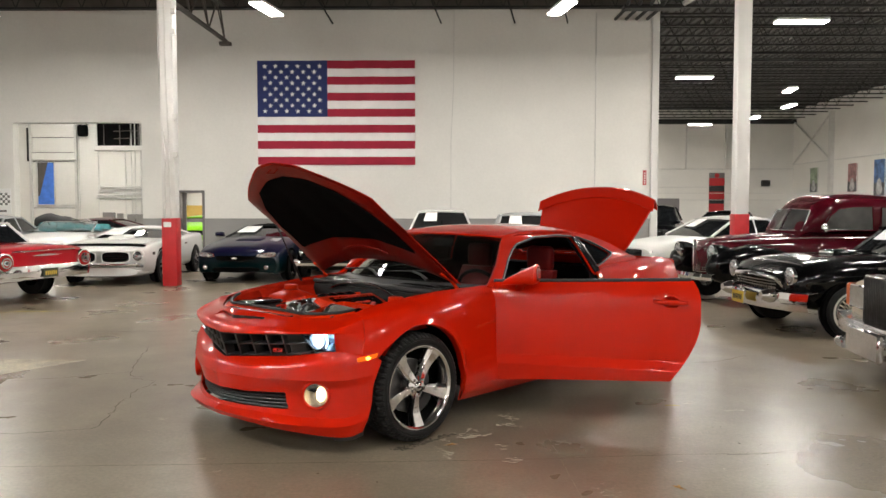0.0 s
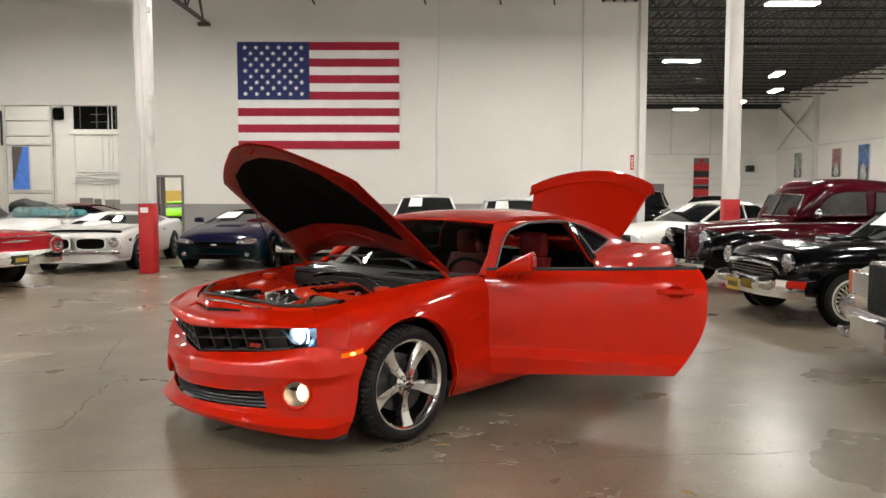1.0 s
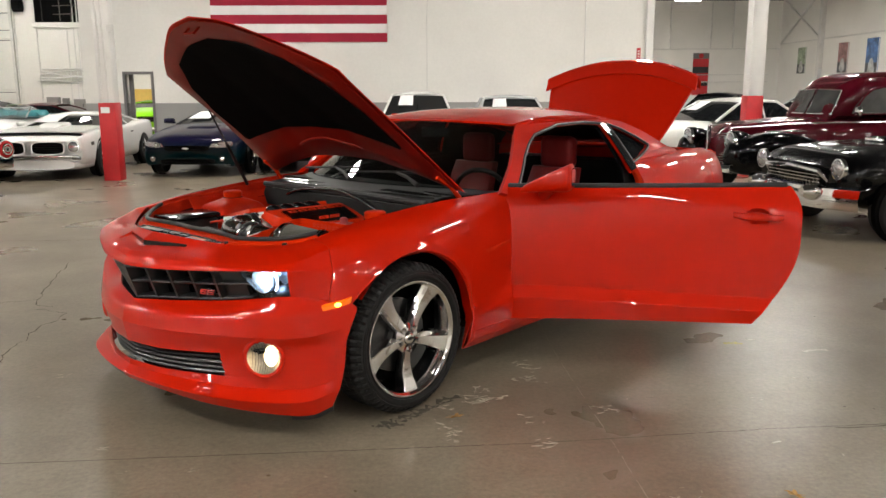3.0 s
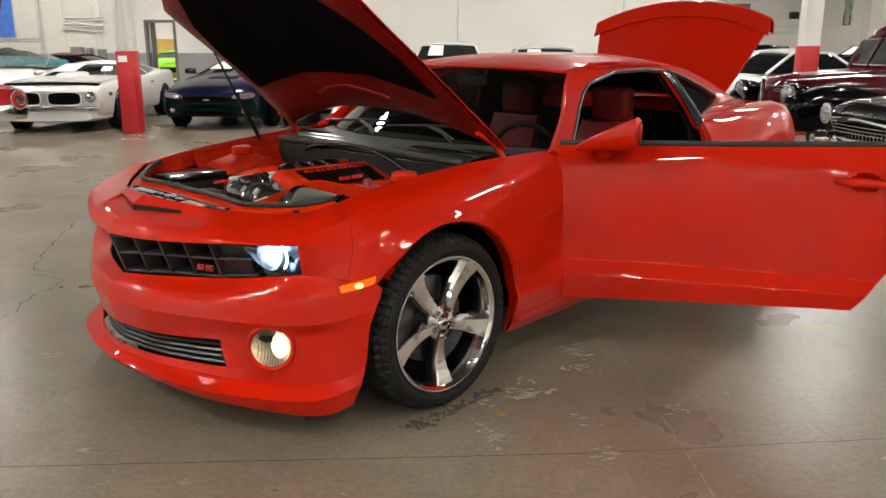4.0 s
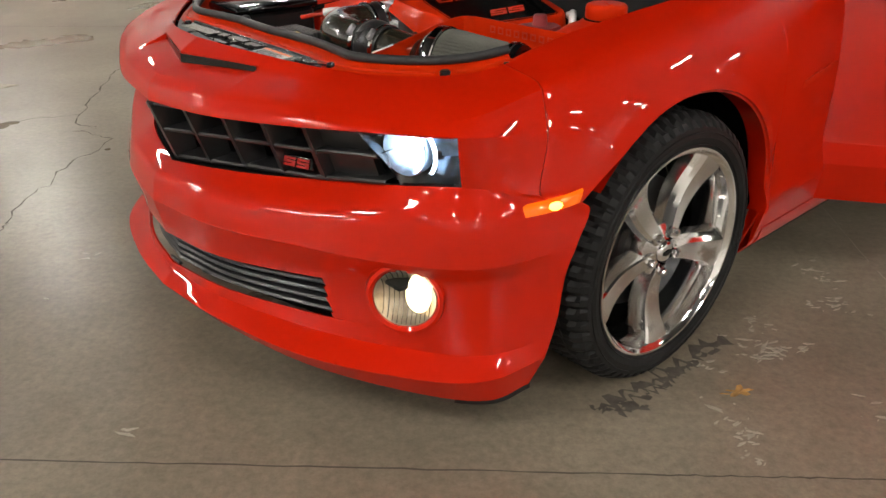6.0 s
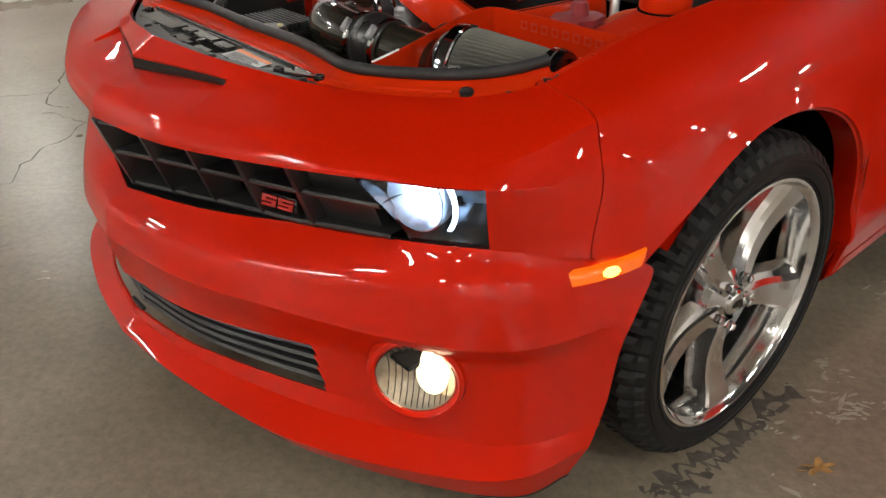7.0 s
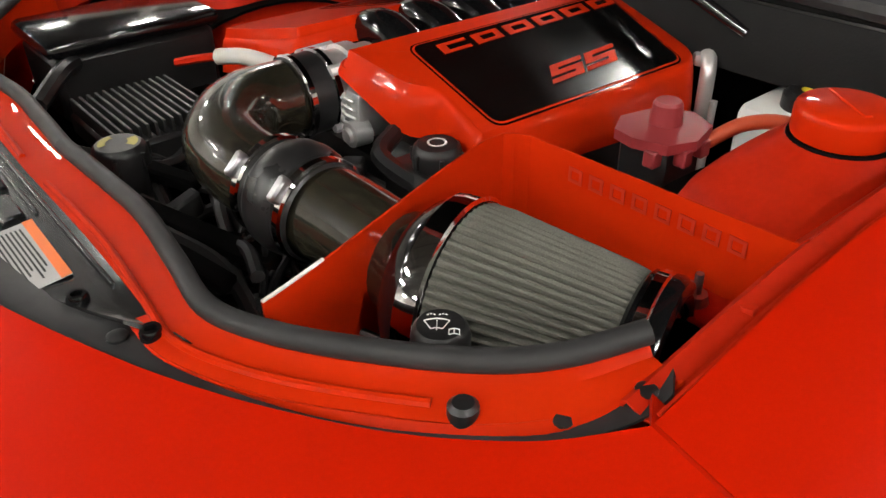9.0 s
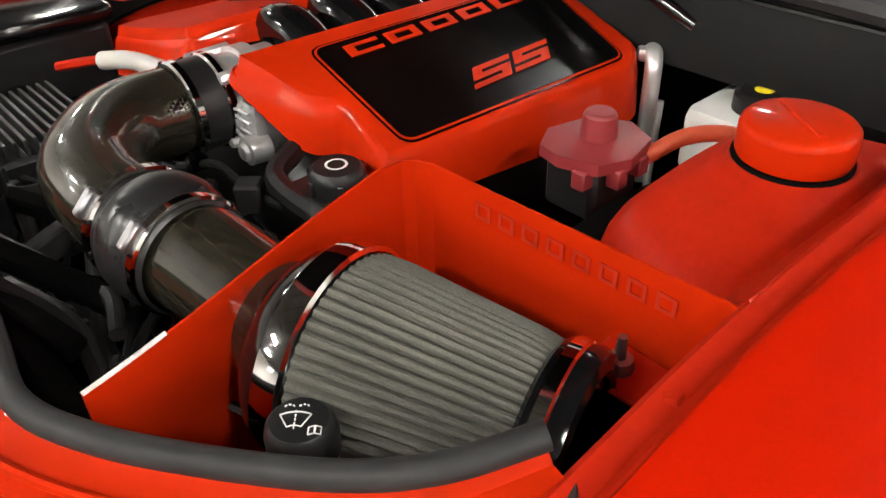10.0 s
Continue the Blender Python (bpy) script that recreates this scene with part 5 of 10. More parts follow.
def hood():
    na, nk = 26, 41
    rear = lambda k: 0.015 + 0.125 * (1 - abs(k) ** 2.6)
    P = [[hood_point(rear(k) + (1 - rear(k)) * a, k) for k in np.linspace(-1, 1, nk)] for a in np.linspace(0.0, 1, na)]
    ob = part("hood", grid(P), M["red"], coupe, "red hood propped wide open", HOOD, thick=0.004)
    # inner frame
    inner = bmesh.new()
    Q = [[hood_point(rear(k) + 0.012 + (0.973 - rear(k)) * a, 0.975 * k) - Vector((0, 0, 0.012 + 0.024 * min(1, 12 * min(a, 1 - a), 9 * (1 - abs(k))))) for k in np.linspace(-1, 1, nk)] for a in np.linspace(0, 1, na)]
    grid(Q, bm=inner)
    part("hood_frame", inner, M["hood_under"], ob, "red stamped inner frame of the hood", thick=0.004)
    # liner
    pad = bmesh.new()

    R = []
    for a in np.linspace(0.355, 0.90, 22):
        half = float(np.interp(a, [0.355, 0.375, 0.62, 0.80, 0.90], [0.84, 0.86, 0.87, 0.80, 0.62]))
        R.append([hood_point(a, half * k) - Vector((0, 0, 0.042 + 0.010 * min(1, 6 * (1 - abs(k)), 10 * (a - 0.355), 10 * (0.90 - a)))) for k in np.linspace(-1, 1, 31)])
    grid(R, bm=pad)
    part("hood_liner", pad, M["black_matt"], ob, "black insulating pad under the hood", thick=0.006)
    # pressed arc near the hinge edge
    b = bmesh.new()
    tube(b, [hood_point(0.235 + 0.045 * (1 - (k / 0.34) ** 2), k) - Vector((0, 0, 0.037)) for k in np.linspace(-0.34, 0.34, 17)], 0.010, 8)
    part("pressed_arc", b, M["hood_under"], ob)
    b = bmesh.new()
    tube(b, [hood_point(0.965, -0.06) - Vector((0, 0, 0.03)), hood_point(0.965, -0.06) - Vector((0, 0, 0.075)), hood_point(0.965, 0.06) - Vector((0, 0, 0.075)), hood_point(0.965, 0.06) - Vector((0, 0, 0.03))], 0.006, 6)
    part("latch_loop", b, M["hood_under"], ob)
    for s in (1, -1):
        b = bmesh.new()
        p, q = Vector((-0.52, s * 0.80, 0.985)), HOOD @ (hood_point(0.16, s * 0.93) - Vector((0, 0, 0.03)))
        tube(b, [p, (p + q) / 2 + Vector((-0.01, 0, 0.012)), q], 0.013, 6)
        part("hood_hinge", b, M["red_satin"], coupe, "red painted hood hinge arm")
    # gas strut on the passenger side
    b = bmesh.new()
    low, top = Vector((-0.235, -0.765, 0.965)), HOOD @ (hood_point(0.66, -0.93) - Vector((0, 0, 0.03)))
    mid = low + (top - low) * 0.55
    tube(b, [low, mid], 0.011, 8)
    tube(b, [mid, top], 0.006, 8)
    part("gas_strut", b, M["black"], coupe, "thin black gas strut holding the hood")


hood()


# ---- engine bay ----
def tower_shell(s):
    """Round seat under the cap, easing out to a four-cornered pressed base."""
    cx, cy = -0.045, 0.645
    corners = [(0.110, 0.528), (0.190, 0.741), (-0.27, 0.745), (-0.215, 0.530)]
    n = 72
    reach = []
    for k in range(n):
        a = 2 * math.pi * k / n
        d = (math.cos(a), math.sin(a))
        best = 9.0
        for i in range(4):
            (x0, y0), (x1, y1) = corners[i], corners[(i + 1) % 4]
            ex, ey = x1 - x0, y1 - y0
            den = d[0] * ey - d[1] * ex
            if abs(den) < 1e-9:
                continue
            r = ((x0 - cx) * ey - (y0 - cy) * ex) / den
            if 0 < r < best:
                best = r
        reach.append(best)
    soft = [sum(reach[(k + j) % n] * w for j, w in ((-2, 0.1), (-1, 0.2), (0, 0.4), (1, 0.2), (2, 0.1))) for k in range(n)]
    rows = [(-1.0, 0.0, 0.913), (-0.4, 0.0, 0.913), (0.0, 0.0, 0.912), (0.06, 0.0, 0.909), (0.14, 0.0, 0.903), (0.30, 0.0, 0.896), (0.52, 0.0, 0.886),
            (0.70, 0.0, 0.876), (0.84, 0.0, 0.862), (0.94, 0.0, 0.842), (1.0, 0.0, 0.818), (1.0, 0.010, 0.806), (1.0, 0.022, 0.800), (1.0, 0.026, 0.78), (1.0, 0.03, 0.72)]
    P = []
    for k in range(n):
        a = 2 * math.pi * k / n
        ring = []
        for t, out, z in rows:
            r = 0.060 * (1 + t) + 0.001 if t < 0 else 0.060 + (soft[k] - 0.060) * t + out
            ring.append((cx + r * math.cos(a), s * (cy + r * math.sin(a)), z))
        P.append(ring)
    return P


def bay():
    bm = bmesh.new()
    # tub
    for s in (1, -1):
        grid([[(x, s * y, z) for y, z in ((0.715, float(np.interp(x, [-0.5, 0.0, 0.45], [0.90, 0.87, 0.82]))), (0.70, 0.80), (0.66, 0.70), (0.60, 0.45))] for x in np.linspace(0.42, -0.50, 12)], bm=bm)
    grid([[(-0.46, y, z) for z in (0.40, 0.75, 0.97)] for y in np.linspace(-0.75, 0.75, 9)], bm=bm)
    grid([[(x, y, 0.42) for y in np.linspace(-0.75, 0.75, 7)] for x in np.linspace(0.75, -0.48, 8)], bm=bm)
    grid([[(0.64, y, z) for z in (0.42, 0.83)] for y in np.linspace(-0.6, 0.6, 7)], bm=bm)
    tub = part("engine_bay", bm, M["black_matt"], coupe, "dark engine compartment walls", thick=0.01)
    # inner fender rails
    for s in (1, -1):
        xs = np.linspace(0.44, -0.50, 30)
        R = []
        for x in xs:
            pr = side_profile(x)
            y1, z1 = pr[-1]
            R.append([(x, s * (y1 - 0.003), z1 - 0.003), (x, s * (y1 - 0.005), z1 - 0.016), (x, s * (y1 - 0.014), z1 - 0.018), (x, s * (y1 - 0.031), z1 - 0.012), (x, s * (y1 - 0.035), z1 - 0.015), (x, s * (y1 - 0.038), z1 - 0.075)])
        part("fender_rail", grid(R), M["red_dull"], coupe, "dusty red inner fender flange", angle=25, thick=0.003)
        for x in (0.30, 0.02, -0.28):
            pr = side_profile(x)
            b = turned(bmesh.new(), [(0.0, 0.010), (0.008, 0.010), (0.011, 0.004), (0.011, 0.0)], 6, Matrix.Translation((x, s * (pr[-1][0] - 0.024), pr[-1][1] - 0.022)) @ Matrix.Rotation(radians(90), 4, "X"))
            part("fender_bolt", b, M["red_dull"], tub)
    # upper tie bar: red flange between the nose gap and the seal
    gap = catmull([(0.812, 0, 0.868), (0.772, 0.22, 0.861), (0.684, 0.432, 0.844), (0.592, 0.597, 0.842), (0.508, 0.706, 0.853), (0.442, 0.755, 0.875), (0.395, 0.762, 0.893)], 49)
    seal = catmull([(0.606, 0.0, 0.866), (0.600, 0.12, 0.866), (0.598, 0.22, 0.866), (0.612, 0.335, 0.867), (0.622, 0.420, 0.868), (0.596, 0.492, 0.869), (0.545, 0.570, 0.871), (0.492, 0.640, 0.877), (0.445, 0.684, 0.886), (0.388, 0.716, 0.898)], 49)
    inner = catmull([(0.668, 0.0, 0.864), (0.664, 0.12, 0.864), (0.664, 0.22, 0.864), (0.670, 0.335, 0.864), (0.672, 0.420, 0.864), (0.636, 0.510, 0.864), (0.580, 0.592, 0.864), (0.522, 0.664, 0.868), (0.462, 0.716, 0.880), (0.395, 0.744, 0.897)], 49)
    for s in (1, -1):
        R = [[tuple(seal[k] + np.array((0, 0, -0.06))), tuple(seal[k]), tuple(seal[k] * 0.70 + inner[k] * 0.30 + np.array((0, 0, -0.010))), tuple(seal[k] * 0.25 + inner[k] * 0.75 + np.array((0, 0, -0.009))), tuple(inner[k] + np.array((0.002, 0, -0.012)))] for k in range(49)]
        part("tie_bar", grid(flip_y(R, s)), M["red_satin"], coupe, "red painted upper tie bar", thick=0.004)
        # flat red skirt out to the black gap strip, towards the corner
        R = [[tuple(inner[k] + np.array((0.002, 0, -0.012))), tuple(inner[k] * 0.5 + gap[k] * 0.5 + np.array((0, 0, -0.010))), tuple(inner[k] * 0.2 + gap[k] * 0.8 + np.array((0, 0, -0.006)))] for k in range(16, 49)]
        part("tie_bar_skirt", grid(flip_y(R, s)), M["red_satin"], coupe, thick=0.004)
        # rubber seal
        b = bmesh.new()
        pts = [(p[0], s * p[1], p[2] + 0.010) for p in seal]
        tube(b, pts, 0.0110, 10)
        part("bay_seal", b, M["rubber"], coupe, "thick black rubber seal round the engine bay")
        # black gap strip with fasteners
        b = bmesh.new()
        R = [[(p[0] + 0.002, s * p[1], p[2] + 0.002), (p[0] - 0.020, s * (p[1] * 0.985 - 0.004), p[2] + 0.004), (p[0] - (0.046 if k < 30 else 0.046 - 0.0018 * (k - 30)), s * (p[1] * (0.968 if k < 30 else 0.968 + 0.001 * (k - 30)) - 0.006), p[2] - 0.006)] for k, p in enumerate(gap[:46])]
        grid(R, bm=b)
        strip = part("gap_strip", b, M["rubber"], coupe, "black plastic strip along the nose edge", thick=0.003)
        for k in (6, 14, 21, 27, 34, 41):
            p = gap[k]
            b = turned(bmesh.new(), [(0.0, 0.006), (0.006, 0.006), (0.010, 0.003), (0.010, 0.0)], 12, Matrix.Translation((p[0] - 0.016, s * (p[1] * 0.985 - 0.004), p[2] + 0.004)) @ Matrix.Rotation(radians(90), 4, "X"))
            part("push_clip", b, M["black"], strip)
        # rubber bump stop in its dished seat
        p = Vector((0.524, s * 0.650, 0.860))
        b = turned(bmesh.new(), [(0.0, 0.010), (0.009, 0.010), (0.013, 0.006), (0.014, -0.02)], 20, Matrix.Translation(p) @ Matrix.Rotation(radians(90), 4, "X"))
        part("bump_stop", b, M["black"], coupe, "round black rubber bump stop")
        bead = [tuple((seal[k] * 0.30 + inner[k] * 0.70 + np.array((0, 0, -0.007))) * np.array((1, s, 1))) for k in range(2, 36)]
        part("pressed_bead", tube(bmesh.new(), bead, 0.0045, 8), M["red_satin"], coupe, "pressed bead along the tie bar")
    # black radiator cover with its labels
    b = bmesh.new()
    R = []
    for y in np.linspace(-0.42, 0.42, 29):
        xf = float(pchip(GAP_Y, GAP_X, [abs(y)])[0]) - 0.03
        R.append([(0.640, y, 0.850), (0.66, y, 0.856), (0.5 * (0.66 + xf), y, 0.853), (xf, y, 0.856)])
    grid(R, bm=b)
    rc = part("radiator_cover", b, M["cover_black"], coupe, "black plastic radiator cover with a warning label", thick=0.004)
    b = bmesh.new()
    sx = (0.733, 0.126), (0.687, 0.121), (0.689, 0.255), (0.740, 0.262)
    prism(b, [(x, yy, 0.8575) for x, yy in sx], (0, 0, 0.0008))
    sticker = part("warning_label", b, material("label_grey", (0.42, 0.42, 0.42), 0.4), rc, "grey and orange printed warning label", smooth=False)
    b = bmesh.new()
    prism(b, [(x, yy, 0.8586) for x, yy in ((0.698, 0.122), (0.687, 0.121), (0.689, 0.255), (0.700, 0.2565))], (0, 0, 0.0005))
    part("label_band", b, material("label_orange", (0.75, 0.16, 0.02), 0.4), sticker, smooth=False)
    for k in range(7):
        b = bmesh.new()
        x0 = 0.703 + 0.0046 * k
        prism(b, [(x0, 0.135, 0.8586), (x0, 0.225 + 0.01 * (k % 3), 0.8586), (x0 + 0.002, 0.225 + 0.01 * (k % 3), 0.8586), (x0 + 0.002, 0.135, 0.8586)], (0, 0, 0.0004))
        part("label_line", b, M["black"], sticker, smooth=False)
    # stepped pads round the latch opening, the opening itself and round push fasteners
    part("latch_opening", box(bmesh.new(), (0.708, -0.030, 0.850), (0.748, 0.100, 0.8586)), M["black_matt"], rc, "dark latch opening", smooth=False)
    for x0, x1, y0, y1 in ((0.686, 0.712, -0.055, 0.035), (0.690, 0.716, 0.050, 0.112), (0.742, 0.760, -0.040, 0.020), (0.740, 0.758, 0.045, 0.110), (0.712, 0.732, 0.000, 0.020), (0.690, 0.735, -0.300, -0.120), (0.690, 0.715, -0.110, -0.065)):
        part("cover_pad", box(bmesh.new(), (x0, y0, 0.852), (x1, y1, 0.8635), 0.003), M["cover_black"], rc)
    for x0, y0, y1 in ((0.664, -0.36, 0.30), (0.676, -0.05, 0.11)):
        part("cover_rib", box(bmesh.new(), (x0, y0, 0.852), (x0 + 0.004, y1, 0.861), 0.001), M["cover_black"], rc)
    for x, yy, r in ((0.761, -0.066, 0.015), (0.757, 0.176, 0.015), (0.700, 0.300, 0.011), (0.668, 0.395, 0.011), (0.745, -0.200, 0.011), (0.690, -0.350, 0.011)):
        b = turned(bmesh.new(), [(0.0, 0.003), (r * 0.45, 0.003), (r * 0.5, 0.006), (r * 0.85, 0.006), (r, 0.002), (r, -0.004)], 18, Matrix.Translation((x, yy, 0.858)) @ Matrix.Rotation(radians(90), 4, "X"))
        part("push_fastener", b, M["black_gloss"], rc)
    # strut towers
    for s in (1, -1):
        T = Matrix.Translation((-0.045, s * 0.645, 0.009)) @ Matrix.Rotation(radians(90), 4, "X")
        b = grid(tower_shell(s), close_u=True)
        tower = part("strut_tower", b, M["red_dull"], coupe, "dusty red painted strut tower", angle=26)
        b = turned(bmesh.new(), [(0.050, 0.900), (0.050, 0.905), (0.054, 0.907), (0.0555, 0.911), (0.0555, 0.934), (0.0545, 0.9385), (0.051, 0.942), (0.044, 0.9445), (0.0, 0.9445)], 40, T)
        part("strut_cap", b, M["red_satin"], tower, "round red strut cap")
        b = turned(bmesh.new(), [(0.050, 0.9055), (0.0575, 0.9055), (0.0585, 0.9025), (0.050, 0.9025)], 40, T)
        part("cap_groove", b, M["black_matt"], tower, "dark joint under the cap")
        b = box(bmesh.new(), (-0.040, -0.005, 0.9425), (0.040, 0.005, 0.9470), 0.0015, pose(-0.045, s * 0.645, 0.009, 0, 0, 55))
        part("cap_grip", b, M["red_satin"], tower)
    # skirt from the tower to the rail
    for s in (1, -1):
        R = [[(x, s * (0.742 - 0.10 * t), 0.925 - 0.13 * t) for t in np.linspace(0, 1, 5)] for x in np.linspace(0.20, -0.46, 12)]
        part("inner_wing", grid(R), M["red_dull"], coupe, thick=0.004)
    # cowl trough behind the engine and its seal
    b = bmesh.new()
    R = [[(-0.40 - 0.02 * (y / 0.7) ** 2 + dx, y, z) for dx, z in ((0.10, 0.84), (0.09, 0.915), (0.07, 0.958), (0.02, 0.976), (-0.06, 0.984), (-0.12, 0.982))] for y in np.linspace(-0.72, 0.72, 25)]
    grid(R, bm=b)
    part("cowl_trough", b, M["cowl_dark"], coupe, "black plastic cowl trough behind the engine", thick=0.006)
    b = bmesh.new()
    tube(b, [(-0.318 - 0.02 * (y / 0.7) ** 2, y, 0.966 + 0.012 * (1 - (y / 0.72) ** 2)) for y in np.linspace(-0.72, 0.72, 25)], 0.016, 8)
    part("cowl_seal", b, M["rubber"], coupe, "black rubber cowl seal")
    for k, (dx, z) in enumerate(((0.078, 0.946), (0.05, 0.970), (0.0, 0.983), (-0.06, 0.989))):
        b = bmesh.new()
        tube(b, [(-0.40 - 0.02 * (y / 0.7) ** 2 + dx, y, z) for y in np.linspace(-0.70, 0.70, 15)], 0.004 + 0.0015 * (k % 2), 6)
        part("trough_rib", b, M["black_gloss"], coupe)
    b = bmesh.new()
    tube(b, catmull([(-0.335, -0.52, 0.90), (-0.30, -0.30, 0.965), (-0.31, 0.02, 0.985), (-0.30, 0.22, 0.955), (-0.315, 0.36, 0.90)], 30), 0.010, 10)
    part("washer_hose", b, M["cover_black"], coupe, "glossy black hose along the bulkhead")
    for k in range(10):
        b = box(bmesh.new(), (-0.46, 0.30 + 0.03 * k, 0.9975), (-0.40, 0.318 + 0.03 * k, 1.0015))
        part("cowl_louvre", b, M["black_matt"], coupe)


bay()


def engine_cover(s):
    """Red coil cover: a flat sloping top with a stepped nose, rounded edges and a black inlay."""
    def z_at(x, yy):
        return 0.868 + 0.02 * (x - 0.15) - 0.25 * (yy - 0.29)

    corners = [(0.232, 0.060), (0.208, 0.172), (0.170, 0.202), (0.192, 0.306), (-0.245, 0.316), (-0.292, 0.285), (-0.318, 0.085), (-0.300, 0.058)]
    if s < 0:
        corners[1:5] = [(0.240, 0.180), (0.232, 0.325), (0.180, 0.350), (-0.245, 0.340)]
    soft = [0.010, 0.016, 0.014, 0.012, 0.022, 0.020, 0.016, 0.012]
    loop_pts = []
    for k, (p, r) in enumerate(zip(corners, soft)):
        a, b, c = Vector(corners[k - 1]), Vector(p), Vector(corners[(k + 1) % len(corners)])
        first, last = b + (a - b).normalized() * r, b + (c - b).normalized() * r
        for t in np.linspace(0, 1, 5):
            loop_pts.append(first * (1 - t) ** 2 + b * 2 * t * (1 - t) + last * t * t)
    n = len(loop_pts)
    outs = []
    for k in range(n):
        d = (loop_pts[(k + 1) % n] - loop_pts[k - 1]).normalized()
        outs.append(Vector((d.y, -d.x)))
    mid = sum(loop_pts, Vector((0, 0))) / n
    if outs[0].dot(loop_pts[0] - mid) < 0:
        outs = [-o for o in outs]
    rings = []
    for off, drop in ((-0.007, 0.0), (-0.003, 0.0008), (0.0, 0.0035), (0.0022, 0.009), (0.006, 0.030), (0.011, 0.082)):
        rings.append([(p.x + o.x * off, s * (p.y + o.y * off), z_at(p.x + o.x * off, p.y + o.y * off) - drop * (float(np.interp(p.y, [0.06, 0.18], [0.24, 0.74])) if drop > 0.02 and p.x > -0.2 else 1.0) - (0.014 * max(0.0, (p.x - 0.17) / 0.06) if drop > 0.0005 else 0)) for p, o in zip(loop_pts, outs)])
    bm = grid(rings, close_v=True)
    bm.verts.ensure_lookup_table()
    bm.faces.new([v for v in bm.verts][:n])
    ob = part("engine_cover", bm, M["red_satin"], coupe, "glossy red engine cover with black lettered inlay", angle=30)
    # inlay: black border, red pinstripe, black plate
    from_to = [(0.146 if s > 0 else 0.03, 0.094), (0.158 if s > 0 else 0.05, 0.301), (-0.246, 0.303), (-0.296, 0.092)]

    def plate(inset, r, lift):
        pts = [Vector(p) for p in from_to]
        mid = sum(pts, Vector((0, 0))) / 4
        lines = []
        for a, c in zip(pts, pts[1:] + pts[:1]):
            nrm = Vector((-(c - a).y, (c - a).x)).normalized()
            if nrm.dot(mid - a) < 0:
                nrm = -nrm
            lines.append((a + nrm * inset, (c - a).normalized()))
        out = []
        for (p, d), (q, e) in zip(lines[-1:] + lines[:-1], lines):
            den = d.x * e.y - d.y * e.x
            k = ((q - p).x * e.y - (q - p).y * e.x) / den
            corner = p + d * k
            first, last = corner - d * r, corner + e * r
            for t in np.linspace(0, 1, 6):
                out.append(first * (1 - t) ** 2 + corner * 2 * t * (1 - t) + last * t * t)
        return [(v.x, s * v.y, z_at(v.x, v.y) + lift) for v in out]

    part("inlay_border", prism(bmesh.new(), plate(0.0, 0.022, 0.0006), (0, 0, 0.0008)), M["inlay"], ob, smooth=False)
    part("inlay_pinstripe", prism(bmesh.new(), plate(0.0028, 0.020, 0.0015), (0, 0, 0.0006)), M["red_satin"], ob, smooth=False)
    part("inlay", prism(bmesh.new(), plate(0.0058, 0.018, 0.0022), (0, 0, 0.0007)), M["inlay"], ob, "gloss black inlay plate", smooth=False)
    if s < 0:
        return
    up = Matrix.Rotation(radians(180), 4, "Z")
    tilt = Matrix.Rotation(math.atan(-0.25), 4, "X") @ Matrix.Rotation(math.atan(-0.02), 4, "Y")
    at = lambda x, yy: Matrix.Translation((x, yy, z_at(x, yy) + 0.0036)) @ tilt @ up
    # the trim mark: two angular slanted shapes
    w, h, t, t2 = 0.070, 0.037, 0.0085, 0.017
    zig = [(0, 0), (w, 0), (w, 0.5 * h + t / 2), (t2, 0.5 * h + t / 2), (t2, h - t), (w, h - t), (w, h), (0, h), (0, 0.5 * h - t / 2), (w - t2, 0.5 * h - t / 2), (w - t2, t), (0, t)]
    for k in range(2):
        b = prism(bmesh.new(), [(u + 0.078 * k + 0.85 * v, v, 0) for u, v in zig], (0, 0, 0.0010))
        part("trim_mark", b, M["red_satin"], ob, "red slanted mark on the inlay", m=at(0.012, 0.262) @ Matrix.Rotation(radians(2), 4, "Z"), smooth=False)
    # name plate as plain hollow shapes
    for k in range(6):
        b = bmesh.new()
        lean = lambda x, y: (x + 0.12 * y, y, 0)
        for q in ([(0, 0), (0.054, 0), (0.054, 0.0065), (0, 0.0065)], [(0, 0.0185), (0.054, 0.0185), (0.054, 0.025), (0, 0.025)], [(0, 0.0065), (0.014, 0.0065), (0.014, 0.0185), (0, 0.0185)], [(0.042, 0.0065), (0.054, 0.0065), (0.054, 0.0185), (0.042, 0.0185)][:4 if k else 0]):
            if q:
                prism(b, [lean(*v) for v in q], (0, 0, 0.0010))
        part("name_bar", b, M["red_satin"], ob, m=at(0.106 - 0.0665 * k, 0.137 - 0.0015 * k) @ Matrix.Rotation(radians(1.2), 4, "Z"), smooth=False)


engine_cover(1)
engine_cover(-1)


